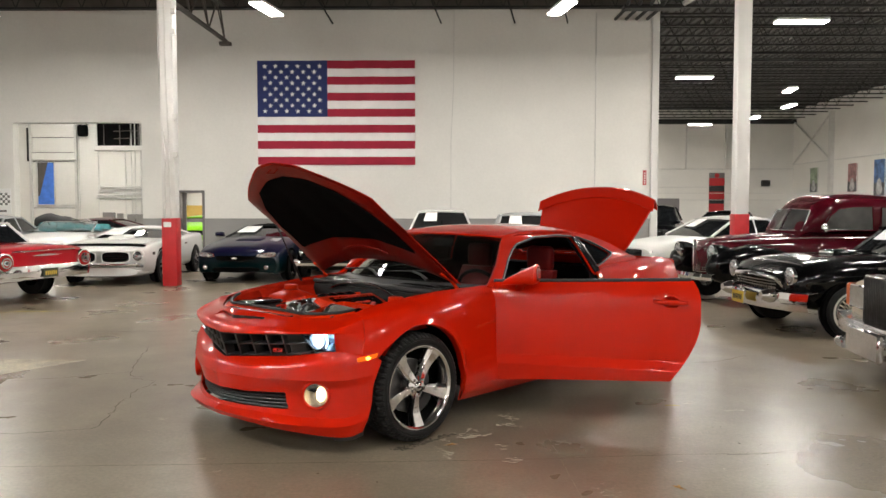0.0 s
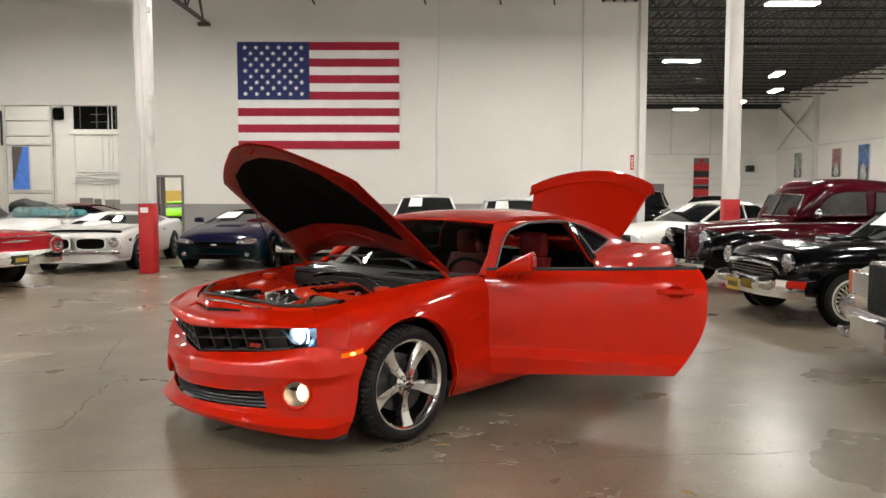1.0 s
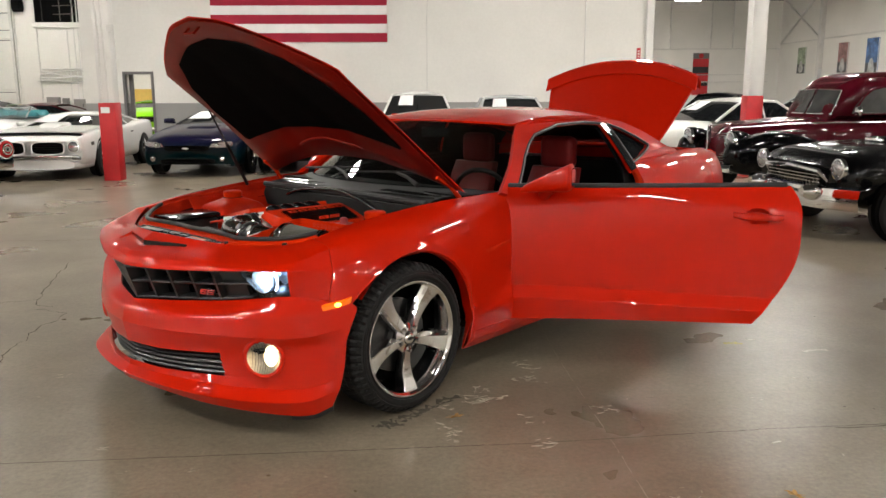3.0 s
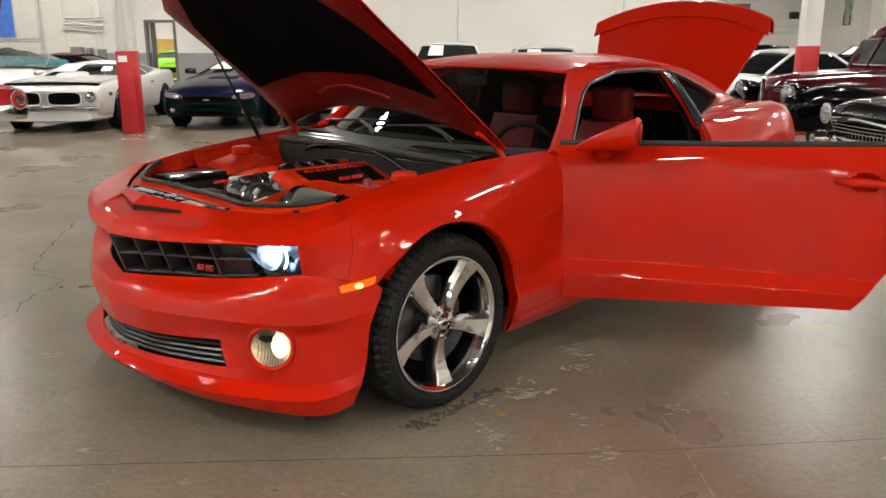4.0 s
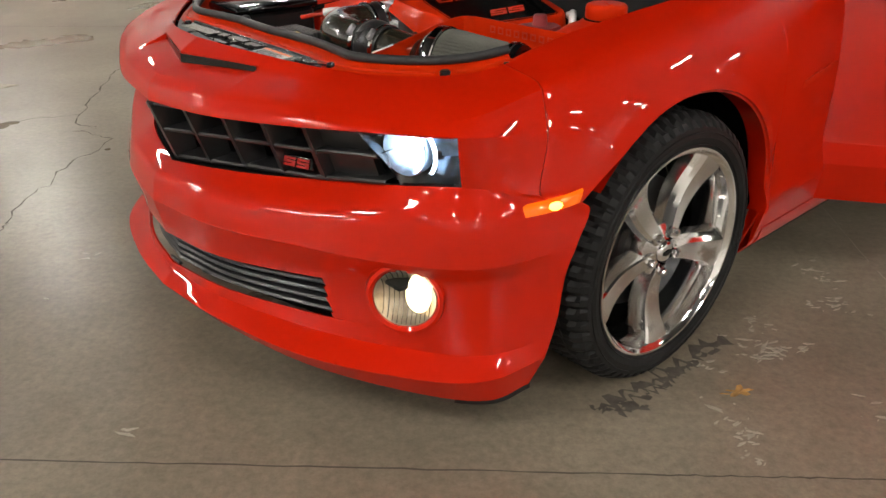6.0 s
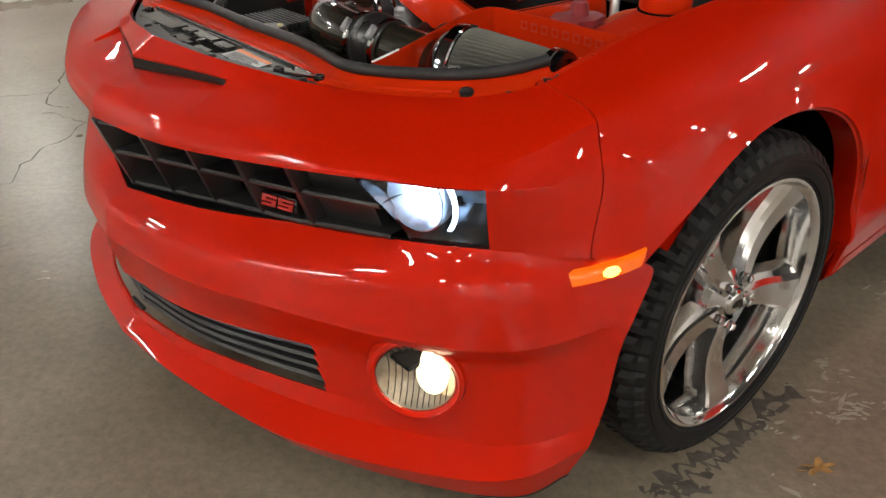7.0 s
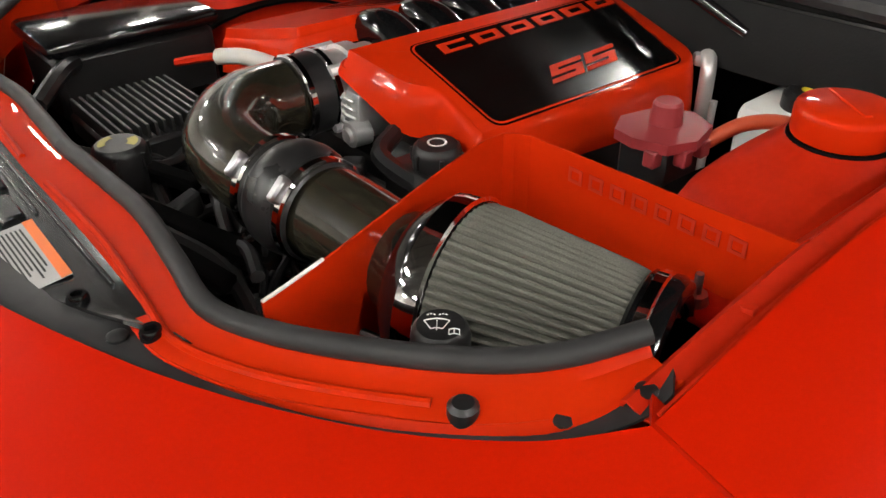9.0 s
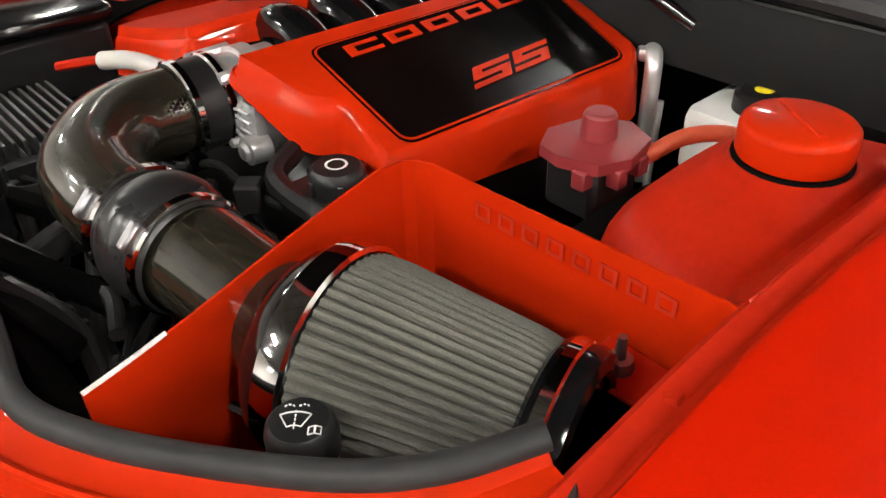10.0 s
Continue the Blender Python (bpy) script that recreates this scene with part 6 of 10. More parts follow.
def engine():
    b = bmesh.new()
    box(b, (-0.30, -0.28, 0.45), (0.22, 0.28, 0.80), 0.03)
    box(b, (-0.30, -0.075, 0.80), (0.17, 0.075, 0.865), 0.02)
    blk = part("engine_block", b, M["black"], coupe, "dark engine block between the covers")
    for k in range(4):
        x = 0.095 - 0.085 * k
        b = bmesh.new()
        tube(b, catmull([(x, -0.13, 0.84), (x, -0.075, 0.885), (x, -0.01, 0.900), (x, 0.06, 0.875)], 12), 0.036, 14)
        part("intake_runner", b, M["black_gloss"], blk, "glossy black intake runner")
    # throttle body
    ax = lambda x: Matrix.Translation((x, 0.004, 0.850)) @ Matrix.Rotation(radians(-90), 4, "Z")
    b = turned(bmesh.new(), [(0.0, -0.04), (0.052, -0.04), (0.052, -0.01), (0.060, -0.008), (0.060, 0.014), (0.054, 0.016), (0.054, 0.04), (0.060, 0.042), (0.060, 0.055), (0.050, 0.057)], 32, ax(0.185))
    tb = part("throttle_body", b, M["alu"], blk, "cast aluminium throttle body")
    for k in range(4):
        a = radians(45 + 90 * k)
        b = turned(bmesh.new(), [(0.0, 0.062), (0.007, 0.062), (0.009, 0.058), (0.009, 0.0)], 8, ax(0.185) @ Matrix.Translation((0.062 * math.cos(a), 0, 0.062 * math.sin(a))))
        part("bolt", b, M["alu"], tb)
    b = box(bmesh.new(), (0.165, -0.050, 0.792), (0.232, 0.092, 0.868), 0.010, seg=2)
    mot = part("throttle_motor", b, M["alu"], tb, "ribbed cast throttle housing")
    for k in range(4):
        b = box(bmesh.new(), (0.2325, -0.045, 0.815 + 0.013 * k), (0.239, 0.088, 0.820 + 0.013 * k), 0.002)
        part("cast_rib", b, M["alu"], mot)
    b = turned(bmesh.new(), [(0.0, 0.016), (0.010, 0.015), (0.013, 0.010), (0.019, 0.008), (0.021, -0.02)], 24, Matrix.Translation((0.236, 0.083, 0.806)) @ Matrix.Rotation(radians(-90), 4, "Z"))
    part("cast_boss", b, M["alu"], mot)
    # intake tube
    def ring_band(name, c, way, r, w, mat, label=""):
        q = Vector(way).to_track_quat("Y", "Z").to_matrix().to_4x4()
        b = turned(bmesh.new(), [(r - 0.003, -w / 2), (r, -w / 2 + 0.002), (r, w / 2 - 0.002), (r - 0.003, w / 2)], 36, Matrix.Translation(c) @ q)
        return part(name, b, mat, tube_ob, label)

    path = catmull([(0.245, 0.004, 0.850), (0.30, 0.003, 0.854), (0.375, 0.020, 0.858), (0.432, 0.082, 0.857), (0.444, 0.150, 0.853), (0.436, 0.214, 0.849)], 36)
    b = bmesh.new()
    carbon = M["carbon"]
    tube(b, path, [0.053 + 0.003 * math.sin(k / 35 * 3.1) for k in range(36)], 32)
    tube_ob = part("intake_tube", b, carbon, coupe, "glossy carbon-weave intake tube")
    ring_band("hose_sleeve", (0.262, 0.004, 0.851), (1, 0, 0), 0.060, 0.055, M["black"], "black rubber hose sleeve")
    ring_band("hose_clamp", (0.240, 0.004, 0.851), (1, 0, 0), 0.063, 0.012, M["chrome"], "steel hose clamp")
    ring_band("hose_clamp", (0.284, 0.004, 0.852), (1, 0, 0), 0.063, 0.012, M["chrome"])
    q = Vector((-0.10, 1, -0.03)).to_track_quat("Y", "Z").to_matrix().to_4x4()
    b = turned(bmesh.new(), [(0.057, -0.052), (0.0605, -0.049), (0.0605, -0.026), (0.064, -0.022), (0.068, -0.014), (0.0695, 0.0), (0.068, 0.014), (0.064, 0.022), (0.0605, 0.026), (0.0605, 0.049), (0.057, 0.052)], 48, Matrix.Translation((0.432, 0.256, 0.847)) @ q)
    part("hose_sleeve", b, M["hose_rubber"], tube_ob, "ribbed black rubber hose sleeve")
    for k in (-0.040, 0.040):
        c = Vector((0.432, 0.256, 0.847)) + Vector((-0.10, 1, -0.03)).normalized() * k
        band = ring_band("hose_clamp", c, (-0.1, 1, -0.03), 0.0640, 0.013, M["chrome"], "bright steel hose clamp")
        b = box(bmesh.new(), (-0.016, -0.007, -0.006), (0.016, 0.007, 0.006), 0.003, Matrix.Translation(c + Vector((0.048, 0, 0.045))) @ Matrix.Rotation(radians(45), 4, "Y"))
        part("clamp_screw", b, M["steel"], band)
    b = bmesh.new()
    tube(b, [(0.428, 0.27, 0.847), (0.418, 0.34, 0.842), (0.404, 0.472, 0.830)], 0.056, 28)
    part("filter_tube", b, carbon, tube_ob)
    # cone filter
    fa, fb = Vector((0.398, 0.488, 0.826)), Vector((0.330, 0.688, 0.826))
    way = (fb - fa).normalized()
    q = Matrix.Translation(fa) @ way.to_track_quat("Y", "Z").to_matrix().to_4x4()
    ln = (fb - fa).length
    n = 240
    P = []
    for k in range(n):
        a = 2 * math.pi * k / n
        row = []
        for t in np.linspace(0, 1, 8):
            r = 0.097 - 0.022 * t + (0.0026, 0.0004, -0.0062, 0.0004)[k % 4] * (1 if 0 < t < 1 else 0.1)
            row.append((r * math.cos(a), 0.018 + (ln - 0.036) * t, r * math.sin(a)))
        P.append(row)
    b = grid(P, close_u=True)
    bmesh.ops.transform(b, matrix=q, verts=b.verts)
    fil = part("air_filter", b, M["filter"], coupe, "grey pleated cone air filter", angle=20)
    b = turned(bmesh.new(), [(0.05, -0.035), (0.080, -0.035), (0.090, -0.024), (0.096, -0.010), (0.098, 0.0), (0.0985, 0.018), (0.097, 0.021), (0.08, 0.020)], 48, q)
    part("filter_base", b, M["black_gloss"], fil)
    b = turned(bmesh.new(), [(0.0975, -0.006), (0.1025, -0.005), (0.1035, 0.006), (0.1025, 0.017), (0.0985, 0.019)], 48, q)
    part("filter_clamp", b, M["chrome"], fil, "bright steel filter clamp")
    b = turned(bmesh.new(), [(0.077, ln - 0.022), (0.081, ln - 0.018), (0.082, ln + 0.006), (0.078, ln + 0.014), (0.066, ln + 0.016), (0.060, ln + 0.008), (0.0, ln + 0.007)], 40, q)
    part("filter_end", b, M["black_gloss"], fil, "gloss black filter end cap")
    b = turned(bmesh.new(), [(0.0815, ln - 0.014), (0.0845, ln - 0.012), (0.0845, ln - 0.002), (0.0815, ln)], 40, q)
    part("end_ring", b, M["chrome"], fil)


def weave(name, a, c, scale):
    """Two-tone woven cloth under clear resin."""
    m = material(name, a, 0.25, coat=1.0, coat_rough=0.03)
    nt = m.node_tree
    tc = nt.nodes.new("ShaderNodeTexCoord")
    ch = nt.nodes.new("ShaderNodeTexChecker")
    ch.inputs["Scale"].default_value = scale
    ch.inputs["Color1"].default_value, ch.inputs["Color2"].default_value = (*a, 1), (*c, 1)
    mp = nt.nodes.new("ShaderNodeMapping")
    mp.inputs["Rotation"].default_value = (0.3, 0.5, 0.78)
    nt.links.new(tc.outputs["Object"], mp.inputs[0])
    nt.links.new(mp.outputs[0], ch.inputs[0])
    nt.links.new(ch.outputs[0], nt.nodes["Principled BSDF"].inputs["Base Color"])
    return m


M["alu_dark"] = material("dark_alloy_fins", (0.035, 0.035, 0.035), 0.35, metal=0.6, var=0.2, scale=40)
M["carbon"] = weave("carbon_weave", (0.004, 0.004, 0.004), (0.034, 0.030, 0.018), 230)
M["filter"] = material("grey_filter_cloth", (0.100, 0.099, 0.084), 0.8, var=0.12, scale=12, fine=0.2, fine_scale=700, bump=0.2, bump_scale=500)
engine()


M["red_shade"] = material("worn_print", (0.42, 0.015, 0.002), 0.5)


def heat_shield():
    th = 0.004
    A, B, C = Vector((0.586, 0.453, 0)), Vector((0.252, 0.400, 0)), Vector((0.204, 0.744, 0))
    B2 = B + Vector((-0.022, 0.030, 0))
    pts = [A + (B - A) * t for t in np.linspace(0, 0.93, 14)] + [B + Vector((-0.004, 0.004, 0)), B + Vector((-0.014, 0.013, 0)), B2] + [B2 + (C - B2) * t for t in np.linspace(0.06, 1, 12)]
    fine = []
    for k, p in enumerate(pts):
        t = k / 13
        top = 0.884 + 0.040 * (3 * t * t - 2 * t**3) * 0.5 + 0.040 * t * 0.5 if k < 14 else (0.924 if k < 17 else 0.924 - 0.004 * (k - 16) / 12)
        fine.append([(p.x, p.y, z) for z in np.linspace(top, 0.66, 6)])
    fine = np.array(fine)
    ob = part("heat_shield", grid(fine), M["red_satin"], coupe, "red powder-coated intake heat shield", thick=0.0025, angle=18)
    R = [[(x, y, 0.70) for y in (0.44, 0.745)] for x in (0.56, 0.25)]
    part("shield_floor", grid(R), M["red_satin"], ob, thick=th)
    b = bmesh.new()
    tube(b, [tuple(fine[k][0] + np.array((0, 0, 0.001))) for k in range(0, 4)], 0.0022, 6)
    part("edge_trim", b, M["paper"], ob, "white edge of the cut plate")
    # pressed name, too worn to read: plain bars
    d = (C - (B2)).normalized()
    for k in range(8):
        p = B2 + d * (0.055 + 0.027 * k) + Vector((0.0018, 0.0008, 0.0))
        b = bmesh.new()
        z0 = 0.890 - 0.0006 * k
        for y0, y1, za, zb in ((0, 0.019, 0, 0.004), (0, 0.019, 0.014, 0.018), (0, 0.004, 0.004, 0.014), (0.015, 0.019, 0.004, 0.014)):
            prism(b, [Vector((0, y, z0 + z)) + p for y, z in ((y0, za), (y1, za), (y1, zb), (y0, zb))], (0.0006, 0, 0))
        part("pressed_bar", b, M["red_shade"], ob, smooth=False)
    # bolt and bracket
    b = bmesh.new()
    box(b, (0.215, 0.640, 0.832), (0.268, 0.735, 0.838), 0.002)
    part("bracket", b, M["red_dull"], ob)
    b = turned(bmesh.new(), [(0.0, 0.045), (0.004, 0.044), (0.005, 0.015), (0.011, 0.014), (0.013, 0.0)], 12, Matrix.Translation((0.243, 0.669, 0.838)) @ Matrix.Diagonal((1, 1, 0.75, 1)) @ Matrix.Rotation(radians(90), 4, "X"))
    part("stud", b, M["steel"], ob)


heat_shield()


def bottle_cap(name, x, y, z, r, mat, label, icon=None, lugs=True):
    up = Matrix.Translation((x, y, z)) @ Matrix.Rotation(radians(90), 4, "X")
    b = turned(bmesh.new(), [(0.0, 0.0), (r * 0.80, 0.0), (r * 0.93, -0.004), (r, -0.012), (r, -0.030), (r * 0.8, -0.032), (r * 0.8, -0.09)], 36, up)
    ob = part(name, b, mat, coupe, label)
    if lugs:
        for k in range(6):
            a = 2 * math.pi * k / 6
            b = box(bmesh.new(), (-0.004, -0.003, -0.028), (0.004, 0.003, -0.008), 0.001, Matrix.Translation((x + r * math.cos(a), y + r * math.sin(a), z)) @ Matrix.Rotation(a, 4, "Z"))
            part("grip_rib", b, mat, ob)
    return ob


def fluids():
    white, yellow = M["paper"], material("yellow_print", (0.30, 0.25, 0.03), 0.5)
    # washer cap with a windscreen sign
    cap = bottle_cap("washer_cap", 0.483, 0.574, 0.879, 0.0265, M["black"], "black washer-fluid cap with a white symbol", lugs=False)
    b = bmesh.new()
    sign = lambda u, v: (0.483 - 0.56 * u - 0.49 * v, 0.574 + 0.49 * u - 0.56 * v, 0.8800)
    arc = lambda r, a: (-0.004 + r * math.sin(a), -0.022 + r * math.cos(a))
    fan = [arc(0.031, a) for a in np.linspace(-0.50, 0.50, 7)] + [arc(0.014, a) for a in np.linspace(0.50, -0.50, 4)]
    tube(b, [sign(*p) for p in fan + fan[:1]], 0.0006, 4)
    for side in (-1, 1):
        for a in (-0.9, -0.2, 0.5):
            u0, v0 = -0.004 + side * 0.007, 0.012
            tube(b, [sign(u0 + 0.006 * math.sin(a), v0 + 0.006 * math.cos(a)), sign(u0 + 0.006 * math.sin(a + 0.4), v0 + 0.006 * math.cos(a + 0.4))], 0.0006, 4)
    for k in range(5):
        tube(b, [sign(-0.004, -0.012 + 0.005 * k), sign(-0.004, -0.0095 + 0.005 * k)], 0.0006, 4)
    page = [(0.010, -0.020), (0.016, -0.018), (0.022, -0.020), (0.022, -0.011), (0.016, -0.009), (0.010, -0.011)]
    tube(b, [sign(*p) for p in page + page[:1]], 0.0006, 4)
    tube(b, [sign(0.016, -0.018), sign(0.016, -0.009)], 0.0008, 4)
    part("cap_symbol", b, white, cap, "white printed windscreen symbol")
    b = turned(bmesh.new(), [(0.022, -0.030), (0.024, -0.036), (0.024, -0.060), (0.034, -0.075), (0.036, -0.12)], 28, Matrix.Translation((0.483, 0.574, 0.879)) @ Matrix.Rotation(radians(90), 4, "X"))
    part("filler_neck", b, M["paper"], cap, "pale plastic filler neck")
    # power-steering cap
    ps = bottle_cap("steering_fluid_cap", 0.232, 0.268, 0.857, 0.033, M["black"], "black power-steering fluid cap")
    b = turned(bmesh.new(), [(0.010, 0.0015), (0.013, 0.0015)], 20, Matrix.Translation((0.232, 0.268, 0.857)) @ Matrix.Rotation(radians(90), 4, "X"))
    part("cap_symbol", b, white, ps)
    b = box(bmesh.new(), (0.180, 0.205, 0.77), (0.280, 0.325, 0.826), 0.012)
    part("fluid_tank", b, M["black"], ps)
    # radiator cap
    rc = bottle_cap("radiator_cap", 0.542, -0.005, 0.858, 0.036, M["black"], "black radiator cap with a yellow warning ring")
    b = turned(bmesh.new(), [(0.015, 0.0012), (0.025, 0.0012)], 12, Matrix.Translation((0.542, -0.005, 0.858)) @ Matrix.Rotation(radians(90), 4, "X"), arc=1.5)
    part("cap_print", b, yellow, rc)
    b = turned(bmesh.new(), [(0.013, 0.0012), (0.026, 0.0012)], 12, Matrix.Translation((0.542, -0.005, 0.858)) @ Matrix.Rotation(radians(90), 4, "X") @ Matrix.Rotation(radians(190), 4, "Y"), arc=1.2)
    part("cap_print", b, yellow, rc)
    # brake reservoir behind the tower
    b = box(bmesh.new(), (-0.37, 0.405, 0.72), (-0.24, 0.52, 0.822), 0.016, seg=2)
    br = part("brake_reservoir", b, material("milky_plastic", (0.62, 0.64, 0.62), 0.35, var=0.06), coupe, "milky white brake fluid reservoir")
    b = turned(bmesh.new(), [(0.0, 0.848), (0.030, 0.848), (0.037, 0.842), (0.038, 0.806)], 28, Matrix.Translation((-0.302, 0.484, 0)) @ Matrix.Rotation(radians(90), 4, "X"))
    part("reservoir_cap", b, M["black"], br, "black cap with a yellow dot")
    b = turned(bmesh.new(), [(0.0, 0.8495), (0.013, 0.8495)], 20, Matrix.Translation((-0.302, 0.484, 0)) @ Matrix.Rotation(radians(90), 4, "X"))
    part("cap_dot", b, material("yellow_dot", (0.8, 0.65, 0.02), 0.5), br)
    b = turned(bmesh.new(), [(0.125, 0.0), (0.13, 0.04), (0.10, 0.09), (0.03, 0.10), (0.0, 0.10)], 32, Matrix.Translation((-0.47, 0.52, 0.80)) @ Matrix.Rotation(radians(-90), 4, "Z"))
    part("brake_booster", b, M["black"], br)
    # jump-start post box with a dark red lid
    b = box(bmesh.new(), (-0.042, 0.406, 0.790), (0.043, 0.480, 0.862), 0.008)
    fb = part("junction_block", b, M["black"], coupe, "black junction block with a dull red lid")
    b = bmesh.new()
    rim = [(0.018, 0.375), (-0.018, 0.355), (-0.078, 0.369), (-0.100, 0.412), (-0.082, 0.453), (-0.028, 0.467), (0.010, 0.451), (0.024, 0.407)]
    prism(b, [(x + 0.036, y + 0.034, 0.858) for x, y in rim], (0, 0, 0.014))
    turned(b, [(0.0, 0.902), (0.016, 0.902), (0.019, 0.898), (0.022, 0.870)], 20, Matrix.Translation((-0.010, 0.440, 0)) @ Matrix.Rotation(radians(90), 4, "X"))
    lid = part("block_lid", b, material("dull_red_plastic", (0.24, 0.026, 0.030), 0.5, var=0.1), fb, "dull red plastic lid", angle=25)
    for x, y in ((0.048, 0.467), (0.018, 0.491), (-0.022, 0.489)):
        part("lid_tab", box(bmesh.new(), (x - 0.009, y - 0.009, 0.838), (x + 0.009, y + 0.009, 0.861), 0.002), lid.data.materials[0], lid)
    b = bmesh.new()
    tube(b, catmull([(-0.040, 0.485, 0.850), (-0.075, 0.510, 0.872), (-0.105, 0.545, 0.878), (-0.120, 0.58, 0.868)], 14), 0.010, 10)
    part("orange_hose", b, material("orange_hose", (0.42, 0.06, 0.02), 0.5), coupe, "short orange-red hose")
    # bright refrigerant pipe standing up behind the cover, with its bolted head
    b = bmesh.new()
    tube(b, catmull([(-0.318, 0.285, 0.838), (-0.306, 0.305, 0.852), (-0.288, 0.320, 0.846), (-0.280, 0.326, 0.82), (-0.278, 0.328, 0.74), (-0.276, 0.330, 0.66)], 28), 0.0125, 14)
    tube(b, [(-0.268, 0.352, 0.80), (-0.258, 0.356, 0.66)], 0.006, 8)
    pipe = part("metal_pipe", b, M["bright_pipe"], coupe, "bright metal refrigerant pipe")
    b = box(bmesh.new(), (-0.030, -0.016, -0.012), (0.020, 0.016, 0.010), 0.007, pose(-0.312, 0.292, 0.846, 0, 0, 40), seg=2)
    part("pipe_head", b, M["alu"], pipe, "cast pipe flange")
    for r, h in ((0.0125, 0.006), (0.007, 0.011)):
        b = turned(bmesh.new(), [(0.0, h), (r * 0.8, h), (r, h - 0.002), (r, -0.01)], 16, Matrix.Translation((-0.316, 0.286, 0.857)) @ Matrix.Rotation(radians(90), 4, "X"))
        part("head_bolt", b, M["bright_pipe"], pipe)
    # box on the passenger side
    b = box(bmesh.new(), (0.20, -0.60, 0.72), (0.495, -0.42, 0.842), 0.012)
    fx = part("fuse_box", b, M["black"], coupe, "black fuse box with a glossy lid")
    b = box(bmesh.new(), (0.19, -0.61, 0.842), (0.505, -0.405, 0.872), 0.014, seg=2)
    part("fuse_lid", b, M["black_gloss"], fx, "glossy black fuse-box lid")
    b = bmesh.new()
    tube(b, catmull([(0.30, -0.20, 0.862), (0.275, -0.155, 0.868), (0.245, -0.11, 0.858)], 10), 0.013, 10)
    part("white_pipe", b, material("pale_pipe", (0.5, 0.49, 0.46), 0.4), coupe, "short pale pipe stub")
    b = bmesh.new()
    tube(b, catmull([(0.34, -0.28, 0.84), (0.30, -0.24, 0.850), (0.25, -0.20, 0.852)], 8), [0.007] * 8, 6)
    part("red_bracket", b, M["red_dull"], coupe)
    for k, pts in enumerate(([(0.55, 0.05, 0.80), (0.50, 0.15, 0.76), (0.52, 0.30, 0.74), (0.45, 0.38, 0.75)], [(0.58, -0.10, 0.82), (0.48, -0.05, 0.78), (0.40, -0.12, 0.76)], [(0.57, 0.18, 0.82), (0.54, 0.26, 0.80), (0.55, 0.36, 0.78)],
                             [(0.22, 0.16, 0.83), (0.27, 0.20, 0.82), (0.26, 0.33, 0.80)], [(0.30, 0.08, 0.78), (0.36, 0.16, 0.76), (0.33, 0.32, 0.75)], [(0.56, -0.30, 0.82), (0.50, -0.36, 0.84), (0.46, -0.42, 0.83)])):
        b = bmesh.new()
        tube(b, catmull(pts, 14), 0.010 + 0.004 * (k % 2), 8)
        part("hose", b, M["black"], coupe, "black rubber hose")
    b = box(bmesh.new(), (-0.012, -0.010, 0.0), (0.012, 0.010, 0.012), 0.002, Matrix.Translation((0.135, 0.728, 0.872)) @ Matrix.Rotation(radians(-25), 4, "X"))
    part("wing_clip", b, M["alu"], coupe, "small bare metal clip")
    # finned controller
    b = box(bmesh.new(), (0.35, -0.30, 0.76), (0.52, -0.11, 0.798), 0.006)
    fin = part("engine_controller", b, M["black"], coupe, "finned metal engine controller")
    for k in range(13):
        x = 0.356 + 0.0128 * k
        part("fin", box(bmesh.new(), (x, -0.295, 0.796), (x + 0.005, -0.120, 0.820), 0.001), M["alu_dark"], fin)
    # arm, plugs and loom by the radiator
    for a, c, w in (((0.56, 0.06, 0.80), (0.47, 0.25, 0.765), 0.016), ((0.60, 0.10, 0.82), (0.55, 0.30, 0.80), 0.012), ((0.52, -0.06, 0.80), (0.46, 0.03, 0.78), 0.014)):
        a, c = Vector(a), Vector(c)
        q = (c - a).to_track_quat("Y", "Z").to_matrix().to_4x4()
        part("support_arm", box(bmesh.new(), (-w, 0, -0.01), (w, (c - a).length, 0.01), 0.004, Matrix.Translation(a) @ q), M["black_matt"], coupe, "black plastic support arm")
    rng = random.Random(8)
    for k in range(26):
        x, y = rng.uniform(0.26, 0.58), rng.uniform(-0.12, 0.38)
        if (x - 0.43) ** 2 < 0.0036 or x < 0.3 and y > 0.2:
            continue
        w, h = rng.uniform(0.010, 0.028), rng.uniform(0.010, 0.024)
        b = box(bmesh.new(), (-w, -h, -0.02), (w, h, 0.02), 0.004, pose(x, y, rng.uniform(0.725, 0.775), rng.uniform(-20, 20), rng.uniform(-20, 20), rng.uniform(0, 180)))
        part("connector", b, rng.choice([M["black"], M["black_gloss"], M["rubber"]]), coupe, "small black electrical connector")
    for k in range(12):
        x, y = rng.uniform(0.30, 0.58), rng.uniform(-0.15, 0.30)
        pts = [(x, y, 0.77)]
        for j in range(3):
            pts.append((pts[-1][0] + rng.uniform(-0.07, 0.07), pts[-1][1] + rng.uniform(-0.02, 0.09), 0.77 + rng.uniform(-0.03, 0.02)))
        part("wire_loom", tube(bmesh.new(), catmull(pts, 12), rng.uniform(0.003, 0.007), 6), rng.choice([M["black"], M["rubber"]]), coupe, "thin black wire loom")
    # fan shroud
    b = bmesh.new()
    box(b, (0.565, -0.40, 0.62), (0.60, 0.40, 0.80), 0.01)
    part("fan_shroud", b, M["black_matt"], coupe, "black fan shroud behind the radiator")


fluids()


